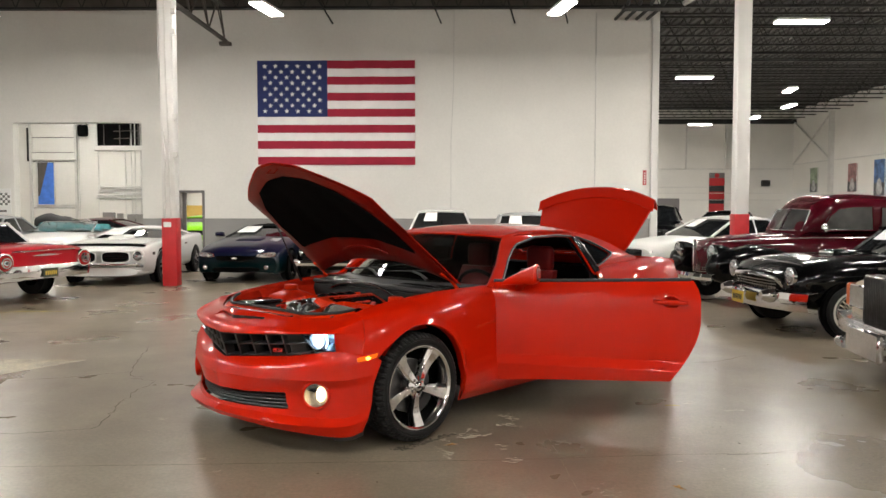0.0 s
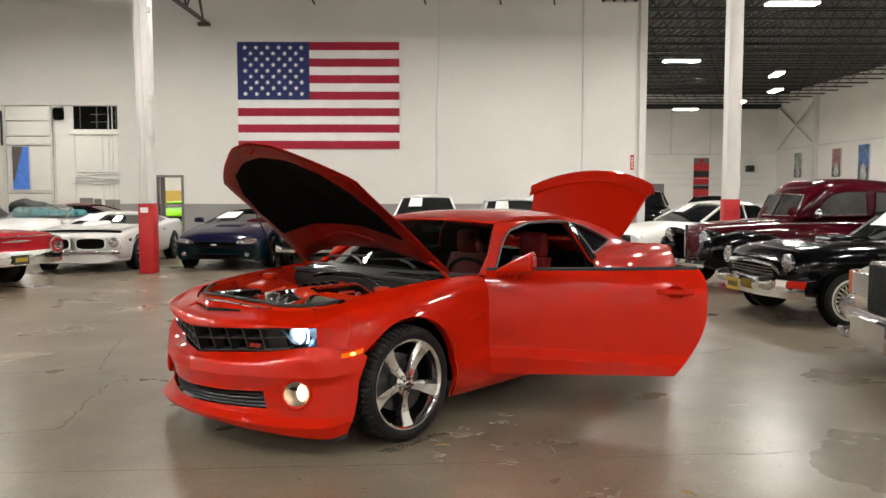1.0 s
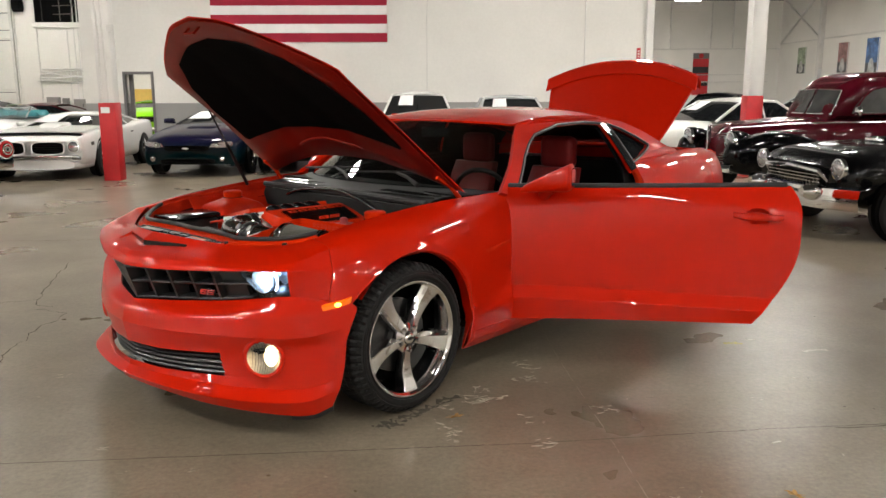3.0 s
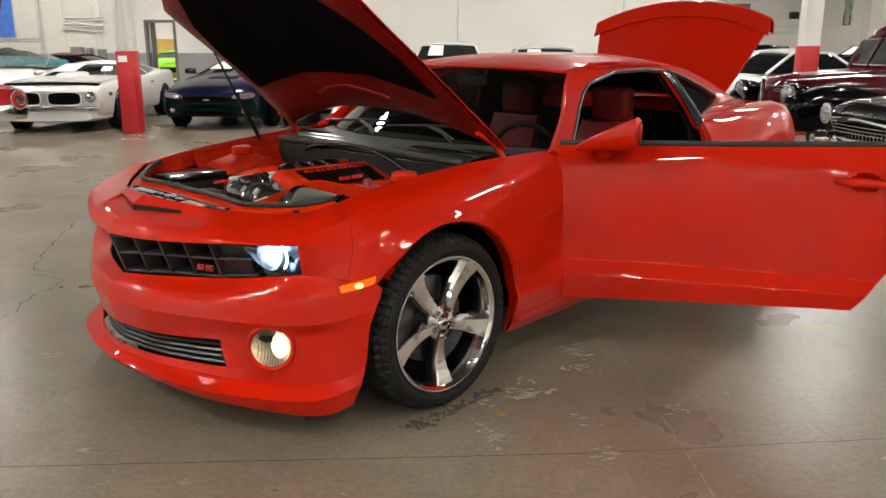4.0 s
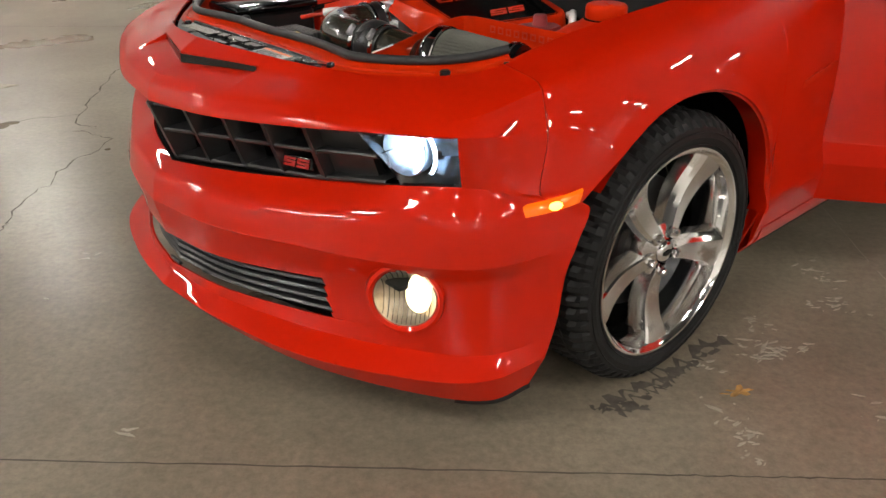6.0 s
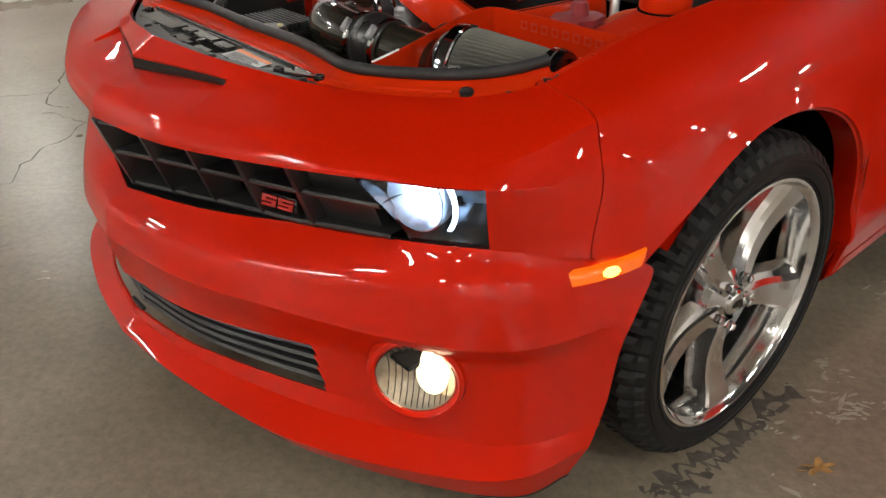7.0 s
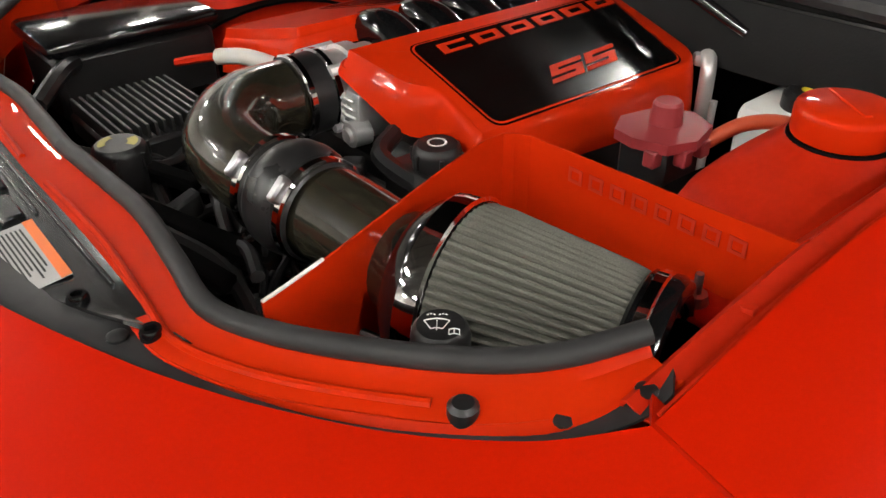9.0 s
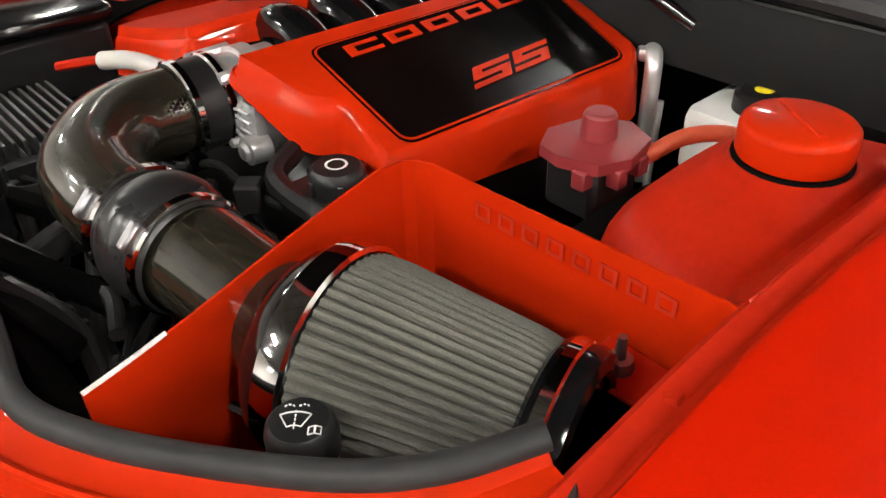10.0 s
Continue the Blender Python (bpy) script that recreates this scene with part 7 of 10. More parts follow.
# ---- cabin ----
def cabin():
    bm = bmesh.new()
    box(bm, (-2.9, -0.80, 0.24), (-0.60, 0.80, 0.30))
    grid([[(x, s * 0.70, z) for z in (0.3, 0.6)] for x in (-0.7, -2.9) for s in (1,)], bm=bm)
    box(bm, (-2.95, -0.72, 0.30), (-2.70, 0.72, 1.02))
    part("cabin_floor", bm, M["interior"], coupe, "dark carpeted cabin floor", smooth=False)
    P = [[(-0.55 - 0.50 * t, y, 0.985 - 0.02 * t - 0.25 * max(0, t - 0.7)) for y in np.linspace(-0.80, 0.80, 9)] for t in np.linspace(0, 1, 8)]
    bm = bmesh.new()
    grid(P, bm=bm)
    grid([[(-1.05 + 0.05 * t, y, 0.91 - 0.40 * t) for y in np.linspace(-0.80, 0.80, 9)] for t in np.linspace(0, 1, 4)], bm=bm)
    part("dashboard", bm, M["interior"], coupe, "dark dashboard", thick=0.02)
    part("steering_wheel", turned(bmesh.new(), [(0.175 + 0.016 * math.cos(a), 0.016 * math.sin(a)) for a in np.linspace(0, 2 * math.pi, 10)], 36, Matrix.Translation((-1.22, 0.37, 0.90)) @ Matrix.Rotation(radians(-68), 4, "Z") @ Matrix.Rotation(radians(-22), 4, "X") @ Matrix.Rotation(radians(0), 4, "Z")),
         M["interior"], coupe, "dark steering wheel")
    for x, yy, w in ((-1.62, 0.37, 0.25), (-1.62, -0.37, 0.25), (-2.45, 0.33, 0.24), (-2.45, -0.33, 0.24)):
        b = bmesh.new()
        box(b, (x - 0.25, yy - w, 0.32), (x + 0.28, yy + w, 0.55), 0.06, seg=3)
        seat = part("seat", b, M["seat_red"], coupe, "red leather bucket seat")
        b = bmesh.new()
        rings = []
        for t in np.linspace(0, 1, 9):
            z, xx = 0.50 + 0.52 * t, x - 0.22 - 0.20 * t
            ww, dd = w * (1 - 0.22 * t), 0.075 - 0.02 * t
            rings.append([(xx + dd * math.copysign(abs(math.cos(a)) ** 0.6, math.cos(a)), yy + ww * math.copysign(abs(math.sin(a)) ** 0.6, math.sin(a)), z) for a in np.linspace(0, 2 * math.pi, 17)[:-1]])
        grid(rings, bm=b, close_v=True)
        b.faces.new([v for v in b.verts][-16:])
        part("backrest", b, M["seat_red"], seat)
        if x > -2:
            b = box(bmesh.new(), (x - 0.50, yy - 0.135, 1.01), (x - 0.385, yy + 0.135, 1.235), 0.045, seg=3)
            part("headrest", b, M["seat_red"], seat)
    b = box(bmesh.new(), (-1.19, -0.12, 1.25), (-1.165, 0.12, 1.315), 0.01)
    part("rear_view_mirror", b, M["interior"], coupe)


cabin()


def looms():
    """Wiring looms, clips and plugs in the dark gap beside the intake."""
    rng = random.Random(41)
    loom = material("dusty_loom", (0.06, 0.06, 0.06), 0.5, var=0.3, scale=60, bump=0.3, bump_scale=260)
    for k in range(11):
        x, y, z = rng.uniform(0.30, 0.56), rng.uniform(-0.12, 0.02), rng.uniform(0.70, 0.77)
        pts = [(x, y, z)]
        for j in range(4):
            pts.append((pts[-1][0] + rng.uniform(-0.06, 0.04), pts[-1][1] + rng.uniform(0.05, 0.12), min(0.785, pts[-1][2] + rng.uniform(-0.03, 0.03))))
        path = catmull(pts, 17)
        b = bmesh.new()
        tube(b, [tuple(p) for p in path], rng.choice((0.004, 0.006, 0.009)), 8)
        cable = part("wiring_loom", b, loom if k % 3 else M["rubber"], coupe)
        q = path[rng.randrange(4, 12)]
        b = box(bmesh.new(), (-0.010, -0.014, -0.008), (0.010, 0.014, 0.012), 0.003, Matrix.Translation(tuple(q)) @ Matrix.Rotation(rng.uniform(0, 3), 4, "Z"))
        part("plug", b, M["alu"] if k % 4 == 0 else M["black_gloss"], cable)

    # dusty shield behind the seal and angular brackets below the intake
    b = bmesh.new()
    prism(b, [(0.500, -0.14, 0.715), (0.486, 0.064, 0.705), (0.450, 0.170, 0.690), (0.515, 0.200, 0.690), (0.545, 0.090, 0.712), (0.560, -0.12, 0.722)], (0, 0, -0.006))
    sh = part("inner_shield", b, M["cowl_grey"], coupe, "dusty black plastic shield", smooth=False)
    for x, y, z, a, w in ((0.462, 0.130, 0.700, 25, 0.032), (0.490, 0.165, 0.705, -30, 0.026), (0.430, 0.175, 0.695, 60, 0.028), (0.505, 0.030, 0.720, 10, 0.018), (0.478, -0.070, 0.728, 70, 0.020)):
        b = box(bmesh.new(), (-w, -w * 0.45, -0.012), (w, w * 0.45, 0.010), 0.004, pose(x, y, z, 14, 9, a))
        part("bracket", b, M["cowl_grey"] if w > 0.019 else M["alu"], sh)


looms()


# ---- the other cars ----
def paint(name, color, rough=0.3, coat=0.7):
    return material(name, color, rough, coat=coat, coat_rough=0.012, spec=0.04, fine=0.03, fine_scale=500)


M["p_white"] = paint("white_car_paint", (0.66, 0.66, 0.64))
M["p_cream"] = paint("cream_car_paint", (0.62, 0.58, 0.45))
M["p_maroon"] = paint("maroon_car_paint", (0.048, 0.002, 0.006), 0.25, 0.4)
M["p_black"] = paint("black_car_paint", (0.002, 0.002, 0.0024), 0.2, 0.4)
M["p_cherry"] = paint("cherry_red_car_paint", (0.36, 0.010, 0.016))
M["p_teal"] = paint("teal_car_paint", (0.05, 0.20, 0.22))
M["p_teal_trim"] = material("teal_upholstery", (0.03, 0.12, 0.14), 0.5, var=0.3, scale=5)
M["p_lime"] = paint("lime_car_paint", (0.25, 0.62, 0.02))
M["p_silver"] = paint("silver_car_paint", (0.42, 0.43, 0.44))
M["lamp_glass"] = material("headlamp_glass", (0.48, 0.49, 0.51), 0.10, metal=0.8, coat=1.0, bump=0.15, bump_scale=60)
M["lamp_red"] = material("red_lamp_lens", (0.35, 0.01, 0.012), 0.12, coat=0.8)
M["lamp_amber"] = material("amber_lamp_lens", (0.50, 0.10, 0.03), 0.15, coat=0.5)
M["whitewall"] = material("whitewall_rubber", (0.45, 0.44, 0.40), 0.5)
M["plate_yellow"] = material("yellow_plate", (0.50, 0.34, 0.04), 0.45)
M["plate_dark"] = material("dark_plate", (0.03, 0.035, 0.02), 0.45)


def loop(x, w, zb, zt, p=0.38, q=0.55, n=28, belly=0.0):
    """A rounded body section at x."""
    zm, h = (zb + zt) / 2, (zt - zb) / 2
    out = []
    for k in range(n):
        a = 2 * math.pi * (k + 0.5) / n
        c, s = math.cos(a), math.sin(a)
        out.append((x, w * math.copysign(abs(c) ** p, c) * (1 - 0.08 * max(0, s)) * (1 - 0.06 * max(0, -s)), zm + h * math.copysign(abs(s) ** q, s)))
    return out


def bodyshell(keys, prow=0.10, n=44):
    """A car body through keys of (x, half width, sill, shoulder height, centre height)."""
    k = np.array(keys, float)
    xs = np.concatenate([np.linspace(k[0, 0], k[-1, 0] - 0.35, n - 14), np.linspace(k[-1, 0] - 0.33, k[-1, 0], 14)])
    rings = []
    for x, (w, zs, zb, zc) in zip(xs, pchip(k[:, 0], k[:, 1:], xs)):
        mid = zs + 0.48 * (zb - zs)
        half = catmull([(0.90 * w, zs), (0.975 * w, zs + 0.07), (w, mid), (0.985 * w, zb - 0.11), (0.945 * w, zb - 0.03), (0.84 * w, zb), (0.5 * w, zc - 0.014), (0.0, zc)], 24)
        f = max(0.0, (x - k[-1, 0] + 0.9) / 0.9) ** 2
        side = [(x - prow * f * (abs(q[0]) / w) ** 2, q[0], q[1]) for q in half]
        rings.append(side + [(p[0], -p[1], p[2]) for p in side[-2::-1]])
    bm = grid(rings)
    bm.verts.ensure_lookup_table()
    m = len(rings[0])
    bm.faces.new(list(bm.verts)[:m][::-1])
    bm.faces.new(list(bm.verts)[-m:])
    return bm


def hull(keys, n=40, p=0.38, q=0.55, sect=28):
    """A closed body through keys of (x, half width, bottom, top)."""
    k = np.array(keys, float)
    xs = np.linspace(k[0, 0], k[-1, 0], n)
    v = pchip(k[:, 0], k[:, 1:], xs)
    rings = [loop(x, *row, p=p, q=q, n=sect) for x, row in zip(xs, v)]
    bm = grid(rings, close_v=True)
    vs = list(bm.verts)
    bm.faces.new(vs[:sect][::-1])
    bm.faces.new(vs[-sect:])
    return bm


def car_wheel(parent, x, y, r, s, width=0.20, rim=0.62, rim_mat=None, white=False, spokes=5, wire=False):
    m = pose(x, s * y, r, 0, 0, 0 if s > 0 else 180)
    w = part("wheel", turned(bmesh.new(), [(0.0, width * 0.30), (r * 0.16, width * 0.34), (r * 0.2, width * 0.26), (r * rim * 0.9, width * 0.20), (r * rim, width * 0.5)], 32), M["steel_dark"] if wire else rim_mat or M["chrome_soft"], parent, m=m)
    part("tyre", turned(bmesh.new(), [(r * rim, width * 0.5), (r * rim * 1.06, width * 0.56), (r * 0.90, width * 0.56), (r * 0.985, width * 0.44), (r, width * 0.3), (r, -width * 0.3), (r * 0.98, -width * 0.5), (r * rim, -width * 0.5)], 40), M["tyre"], w)
    if white:
        part("whitewall", turned(bmesh.new(), [(r * rim * 1.10, width * 0.568), (r * rim * 1.24, width * 0.572)], 40), M["whitewall"], w, "white sidewall band")
    if wire:
        bm = bmesh.new()
        for k in range(40):
            a, b = 2 * math.pi * k / 40, 2 * math.pi * (k + (2.5 if k % 2 else -2.5)) / 40
            tube(bm, [(r * 0.17 * math.cos(a), width * 0.56, r * 0.17 * math.sin(a)), (r * rim * 0.97 * math.cos(b), width * 0.50, r * rim * 0.97 * math.sin(b))], 0.0055, 4, cap=False)
        part("wire_spoke", bm, M["chrome"], w, "chrome wire spokes")
        part("rim_ring", turned(bmesh.new(), [(r * rim * 0.92, width * 0.46), (r * rim * 0.95, width * 0.55), (r * rim * 1.02, width * 0.57)], 40), M["chrome"], w)
        part("knock_off", turned(bmesh.new(), [(0.0, width * 0.68), (r * 0.08, width * 0.66), (r * 0.15, width * 0.58), (r * 0.19, width * 0.44)], 20), M["chrome"], w)
    else:
        for k in range(spokes):
            bm = bmesh.new()
            box(bm, (r * 0.02, width * 0.36, -r * 0.065), (r * rim * 0.97, width * 0.50, r * 0.065), 0.008)
            part("spoke", bm, rim_mat or M["chrome_soft"], w, m=Matrix.Rotation(2 * math.pi * k / spokes, 4, "Y"))
    return w


def well(parent, x, y, r, s, mat=None):
    bm = turned(bmesh.new(), [(0.0, 0.012), (r * 1.12, 0.012), (r * 1.14, 0.006), (r * 1.14, -0.05)], 36, pose(x, s * y, r * 1.02, 0, 0, 0 if s > 0 else 180))
    part("wheel_well", bm, M["black_matt"], parent)


def cabin_shell(parent, base, roof, zb, zr, wb, wr, roof_mat, pillar_mat, paper=True, thick=0.03, glass=None, note=(0.18, 0.42, 0.45, 0.92)):
    """Glass house: base and roof are (rear x, front x); heights and half widths follow."""
    glass = glass or M["glass_dark"]
    b = [(base[1], -wb, zb), (base[1], wb, zb), (base[0], wb, zb + 0.02), (base[0], -wb, zb + 0.02)]
    t = [(roof[1], -wr, zr), (roof[1], wr, zr), (roof[0], wr, zr), (roof[0], -wr, zr)]
    names = ("windshield", "side_window", "rear_window", "side_window")
    for k in range(4):
        i, j = k, (k + 1) % 4
        n = 7
        P = []
        for u in np.linspace(0, 1, n):
            lo, hi = Vector(b[i]).lerp(Vector(b[j]), u), Vector(t[i]).lerp(Vector(t[j]), u)
            bow = 0.10 * (1 - (2 * u - 1) ** 2) if k in (0, 2) else 0.03 * (1 - (2 * u - 1) ** 2)
            way = Vector((1, 0, 0)) if k == 0 else Vector((-1, 0, 0)) if k == 2 else Vector((0, 1 if k == 1 else -1, 0))
            P.append([lo.lerp(hi, v) + way * bow * (1 - 0.4 * v) for v in np.linspace(0, 1, 5)])
        part(names[k], grid(P), glass, parent, thick=0.006)
        bm = bmesh.new()
        tube(bm, [Vector(b[i]), Vector(b[i]).lerp(Vector(t[i]), 0.5), Vector(t[i])], thick, 8)
        part("pillar", bm, pillar_mat, parent)
    xs = np.linspace(roof[0] - 0.06, roof[1] + 0.10, 14)
    R = [[(x, (wr + 0.03) * k, zr + 0.075 * (1 - abs(k) ** 2.5) * (1 - 0.7 * abs((x - xs.mean()) / (xs[-1] - xs[0]) * 2) ** 3) - 0.012) for k in np.linspace(-1, 1, 13)] for x in xs]
    part("roof", grid(R), roof_mat, parent, thick=0.03)
    mid = (base[0] + base[1]) / 2 - 0.1
    for s in (1, -1):
        bm = bmesh.new()
        f = (mid - base[0]) / (base[1] - base[0])
        tube(bm, [(mid, s * (wb + 0.025), zb), (roof[0] + f * (roof[1] - roof[0]), s * (wr + 0.02), zr)], thick * 0.8, 6)
        part("door_pillar", bm, pillar_mat, parent)
    if paper:
        lo, hi = Vector(b[0]).lerp(Vector(b[1]), note[0]), Vector(t[0]).lerp(Vector(t[1]), note[0])
        lo2, hi2 = Vector(b[0]).lerp(Vector(b[1]), note[1]), Vector(t[0]).lerp(Vector(t[1]), note[1])
        bm = bmesh.new()
        off = Vector((0.085, 0, 0.03))
        prism(bm, [lo.lerp(hi, note[2]) + off, lo2.lerp(hi2, note[2]) + off, lo2.lerp(hi2, note[3]) + off, lo.lerp(hi, note[3]) + off], (0.002, 0, 0.002))
        part("window_notice", bm, M["paper"], parent, "white paper notice in the windshield", smooth=False)


def lamp_round(parent, x, y, z, r, mat, name="headlight", back=False, ring=True):
    m = Matrix.Translation((x, y, z)) @ Matrix.Rotation(radians(90 if back else -90), 4, "Z")
    ob = part(name, turned(bmesh.new(), [(0.0, 0.030), (r * 0.6, 0.024), (r * 0.95, 0.006), (r, -0.03)], 28, m), mat, parent)
    if ring:
        part("bezel", turned(bmesh.new(), [(r * 0.95, -0.02), (r * 1.02, 0.010), (r * 1.14, 0.008), (r * 1.2, -0.03)], 28, m), M["chrome"], ob)
    return ob


def bumper_bar(parent, x, w, z, h=0.11, bow=0.18, mat=None, back=False, d=0.06):
    sx = -1 if back else 1
    R = []
    for k in np.linspace(-1, 1, 25):
        xx = x - sx * bow * abs(k) ** 3
        R.append([(xx - sx * d, w * k, z - h / 2), (xx, w * k, z - h * 0.42), (xx + sx * 0.02, w * k, z), (xx, w * k, z + h * 0.42), (xx - sx * d, w * k, z + h / 2)])
    part("rear_bumper" if back else "front_bumper", grid(R), mat or M["chrome"], parent, "bright chrome bumper" if mat is None else "", thick=0.004)


def plate(parent, x, y, z, mat, back=False, w=0.30, h=0.15):
    sx = -1 if back else 1
    ob = part("plate", box(bmesh.new(), (x - 0.004, y - w / 2, z - h / 2), (x + 0.004, y + w / 2, z + h / 2), 0.002), mat, parent, smooth=False)
    for k in range(6):
        bm = box(bmesh.new(), (x + sx * 0.004, y - w * 0.40 + w * 0.135 * k, z - h * 0.22), (x + sx * 0.006, y - w * 0.40 + w * 0.135 * k + w * 0.09, z + h * 0.22))
        part("plate_bar", bm, M["plate_yellow"] if mat is M["plate_dark"] else M["black"], ob, smooth=False)


def parked(name, label, x, y, heading):
    """heading: degrees of the nose, measured from +x to +y."""
    return thing(name, label, "car", pose(x, y, 0, 0, 0, heading), "parked cars")


def wheels(ob, xf, xr, w, r, **kw):
    for x in (xf, xr):
        for s in (1, -1):
            well(ob, x, w + 0.016, r, s)
            car_wheel(ob, x, w - 0.052, r, s, **kw)


def muscle_white():
    """White 1970s coupe seen from its twin-grille nose."""
    ob = parked("muscle_car", "white 1970s muscle coupe with twin black grilles parked", -7.04, 17.18, -86.5)
    part("body", bodyshell([(-2.42, 0.80, 0.42, 0.86, 0.88), (-2.25, 0.88, 0.32, 0.92, 0.94), (-1.35, 0.94, 0.24, 0.93, 0.95), (-0.4, 0.92, 0.22, 0.88, 0.90), (0.5, 0.92, 0.22, 0.87, 0.89), (1.4, 0.94, 0.22, 0.85, 0.88), (2.0, 0.92, 0.24, 0.80, 0.84), (2.32, 0.90, 0.28, 0.75, 0.78), (2.42, 0.87, 0.34, 0.69, 0.71)], 0.13), M["p_white"], ob, "white painted body")
    cabin_shell(ob, (-1.75, 0.74), (-0.80, -0.18), 0.855, 1.07, 0.80, 0.58, M["p_white"], M["p_white"], note=(0.04, 0.36, 0.35, 0.95))
    for s in (1, -1):
        def rim(grow, x):
            return [(x - 0.09 * (yy / 0.87) ** 2, s * yy, zz) for yy, zz in ((0.325 + (0.262 + grow) * math.copysign(abs(math.cos(a)) ** 0.55, math.cos(a)), 0.578 + (0.106 + grow) * math.copysign(abs(math.sin(a)) ** 0.55, math.sin(a))) for a in np.linspace(0, 2 * math.pi, 33)[:-1])]
        b = bmesh.new()
        prism(b, rim(0.0, 2.41), (0.022, 0, 0))
        gr = part("grille", b, M["black_matt"], ob, "black rounded grille opening", smooth=False)
        b = bmesh.new()
        tube(b, rim(0.006, 2.435) + rim(0.006, 2.435)[:1], 0.012, 8)
        part("grille_surround", b, M["p_white"], gr, "white rounded grille surround")
        for k in range(4):
            b = bmesh.new()
            z = 0.515 + 0.04 * k
            tube(b, [(2.438 - 0.09 * (yy / 0.87) ** 2, s * yy, z) for yy in np.linspace(0.10, 0.55, 6)], 0.005, 4)
            part("grille_bar", b, M["black_gloss"], gr)
        lamp_round(ob, 2.345, s * 0.735, 0.595, 0.085, M["lamp_glass"])
        b = turned(bmesh.new(), [(0.095, -0.03), (0.100, 0.012), (0.122, 0.006), (0.128, -0.05)], 28, Matrix.Translation((2.34, s * 0.735, 0.595)) @ Matrix.Rotation(radians(-90), 4, "Z"))
        part("headlight_frame", b, M["p_white"], ob)
        b = box(bmesh.new(), (2.26, s * 0.76 - 0.075, 0.365), (2.335, s * 0.76 + 0.075, 0.425), 0.01, seg=2)
        part("turn_signal", b, M["lamp_glass"], ob, "clear turn signal lens")
        for k in range(3):
            b = box(bmesh.new(), (1.84 + 0.05 * k, s * 0.915 - 0.012, 0.60), (1.865 + 0.05 * k, s * 0.915 + 0.016, 0.66), 0.003)
            part("side_mark", b, M["steel_brown"], ob)
        b = hull([(0.34, 0.02, 0.94, 0.97), (0.42, 0.08, 0.92, 1.01), (0.52, 0.06, 0.93, 1.00), (0.58, 0.02, 0.95, 0.98)], n=8, sect=14)
        bmesh.ops.translate(b, vec=(0, s * 0.90, -0.03), verts=b.verts)
        part("wing_mirror", b, M["p_white"], ob)
        b = bmesh.new()
        tube(b, [(0.50, s * 0.915, 0.84), (0.50, s * 0.935, 0.55), (0.50, s * 0.92, 0.30)], 0.005, 4)
        part("door_gap", b, M["black"], ob)
        b = box(bmesh.new(), (-0.55, s * 0.93 - 0.01, 0.72), (-0.40, s * 0.93 + 0.02, 0.745), 0.006)
        part("door_handle", b, M["chrome_soft"], ob)
    b = bmesh.new()
    P = [[(2.40 - 0.105 * (yy / 0.87) ** 2 + dx, yy, z) for dx, z in ((-0.06, 0.402), (0.03, 0.408), (0.036, 0.428), (0.03, 0.445), (-0.06, 0.450))] for yy in np.linspace(-0.80, 0.80, 21)]
    part("front_bumper", grid(P, bm=b), M["chrome_soft"], ob, "slim bright bumper strip", thick=0.004)
    # black sheet as the shade in the gap along the hood's front edge, and the hood a little proud behind it
    P = [[(2.20 - 0.16 * (yy / 0.80) ** 2 + dx, yy, 0.832 - 0.03 * abs(yy / 0.80) ** 2 - 0.20 * dx - 0.03 * max(0, abs(yy) - 0.62)) for yy in np.linspace(-0.80, 0.80, 19)] for dx in (-0.03, 0.0, 0.05, 0.09)]
    part("hood_gap_shade", grid(P), M["black_matt"], ob, "black sheet for the shaded gap at the hood's front edge", thick=0.012)
    P = [[(x - 0.16 * (yy / 0.80) ** 2, yy, 0.905 - 0.025 * (yy / 0.80) ** 2 - 0.052 * max(0, (x - 0.75) / 1.42) ** 1.5) for yy in np.linspace(-0.78, 0.78, 19)] for x in np.linspace(0.75, 2.17, 12)]
    part("hood", grid(P), M["p_white"], ob, "white hood standing a little proud", thick=0.012)
    b = hull([(0.80, 0.16, 0.86, 0.955), (0.9, 0.22, 0.86, 0.985), (1.35, 0.20, 0.85, 0.965), (1.55, 0.14, 0.84, 0.90)], n=12)
    part("hood_scoop", b, M["p_white"], ob, "white shaker hood scoop")
    b = hull([(1.75, 0.90, 0.16, 0.40), (2.15, 0.86, 0.17, 0.38), (2.36, 0.74, 0.20, 0.37)], n=8)
    part("chin_spoiler", b, M["p_white"], ob)
    wheels(ob, 1.42, -1.33, 0.905, 0.335, rim=0.58, rim_mat=M["chrome_soft"])


def shift_paint():
    """Colour-shifting paint, its view-dependent sheen put in as a height gradient: violet blue on the upper body, teal
    lower down.
    """
    m = paint("violet_teal_shift_paint", (0.004, 0.008, 0.03), 0.3, 0.5)
    nt = m.node_tree
    tc, sp = nt.nodes.new("ShaderNodeTexCoord"), nt.nodes.new("ShaderNodeSeparateXYZ")
    nt.links.new(tc.outputs["Object"], sp.inputs[0])
    rp = nt.nodes.new("ShaderNodeValToRGB")
    rp.color_ramp.elements[0].position, rp.color_ramp.elements[0].color = 0.40, (0.0006, 0.011, 0.014, 1)
    rp.color_ramp.elements[1].position, rp.color_ramp.elements[1].color = 0.66, (0.004, 0.0035, 0.019, 1)
    nt.links.new(sp.outputs["Z"], rp.inputs[0])
    nt.links.new(rp.outputs[0], nt.nodes["Principled BSDF"].inputs["Base Color"])
    return m


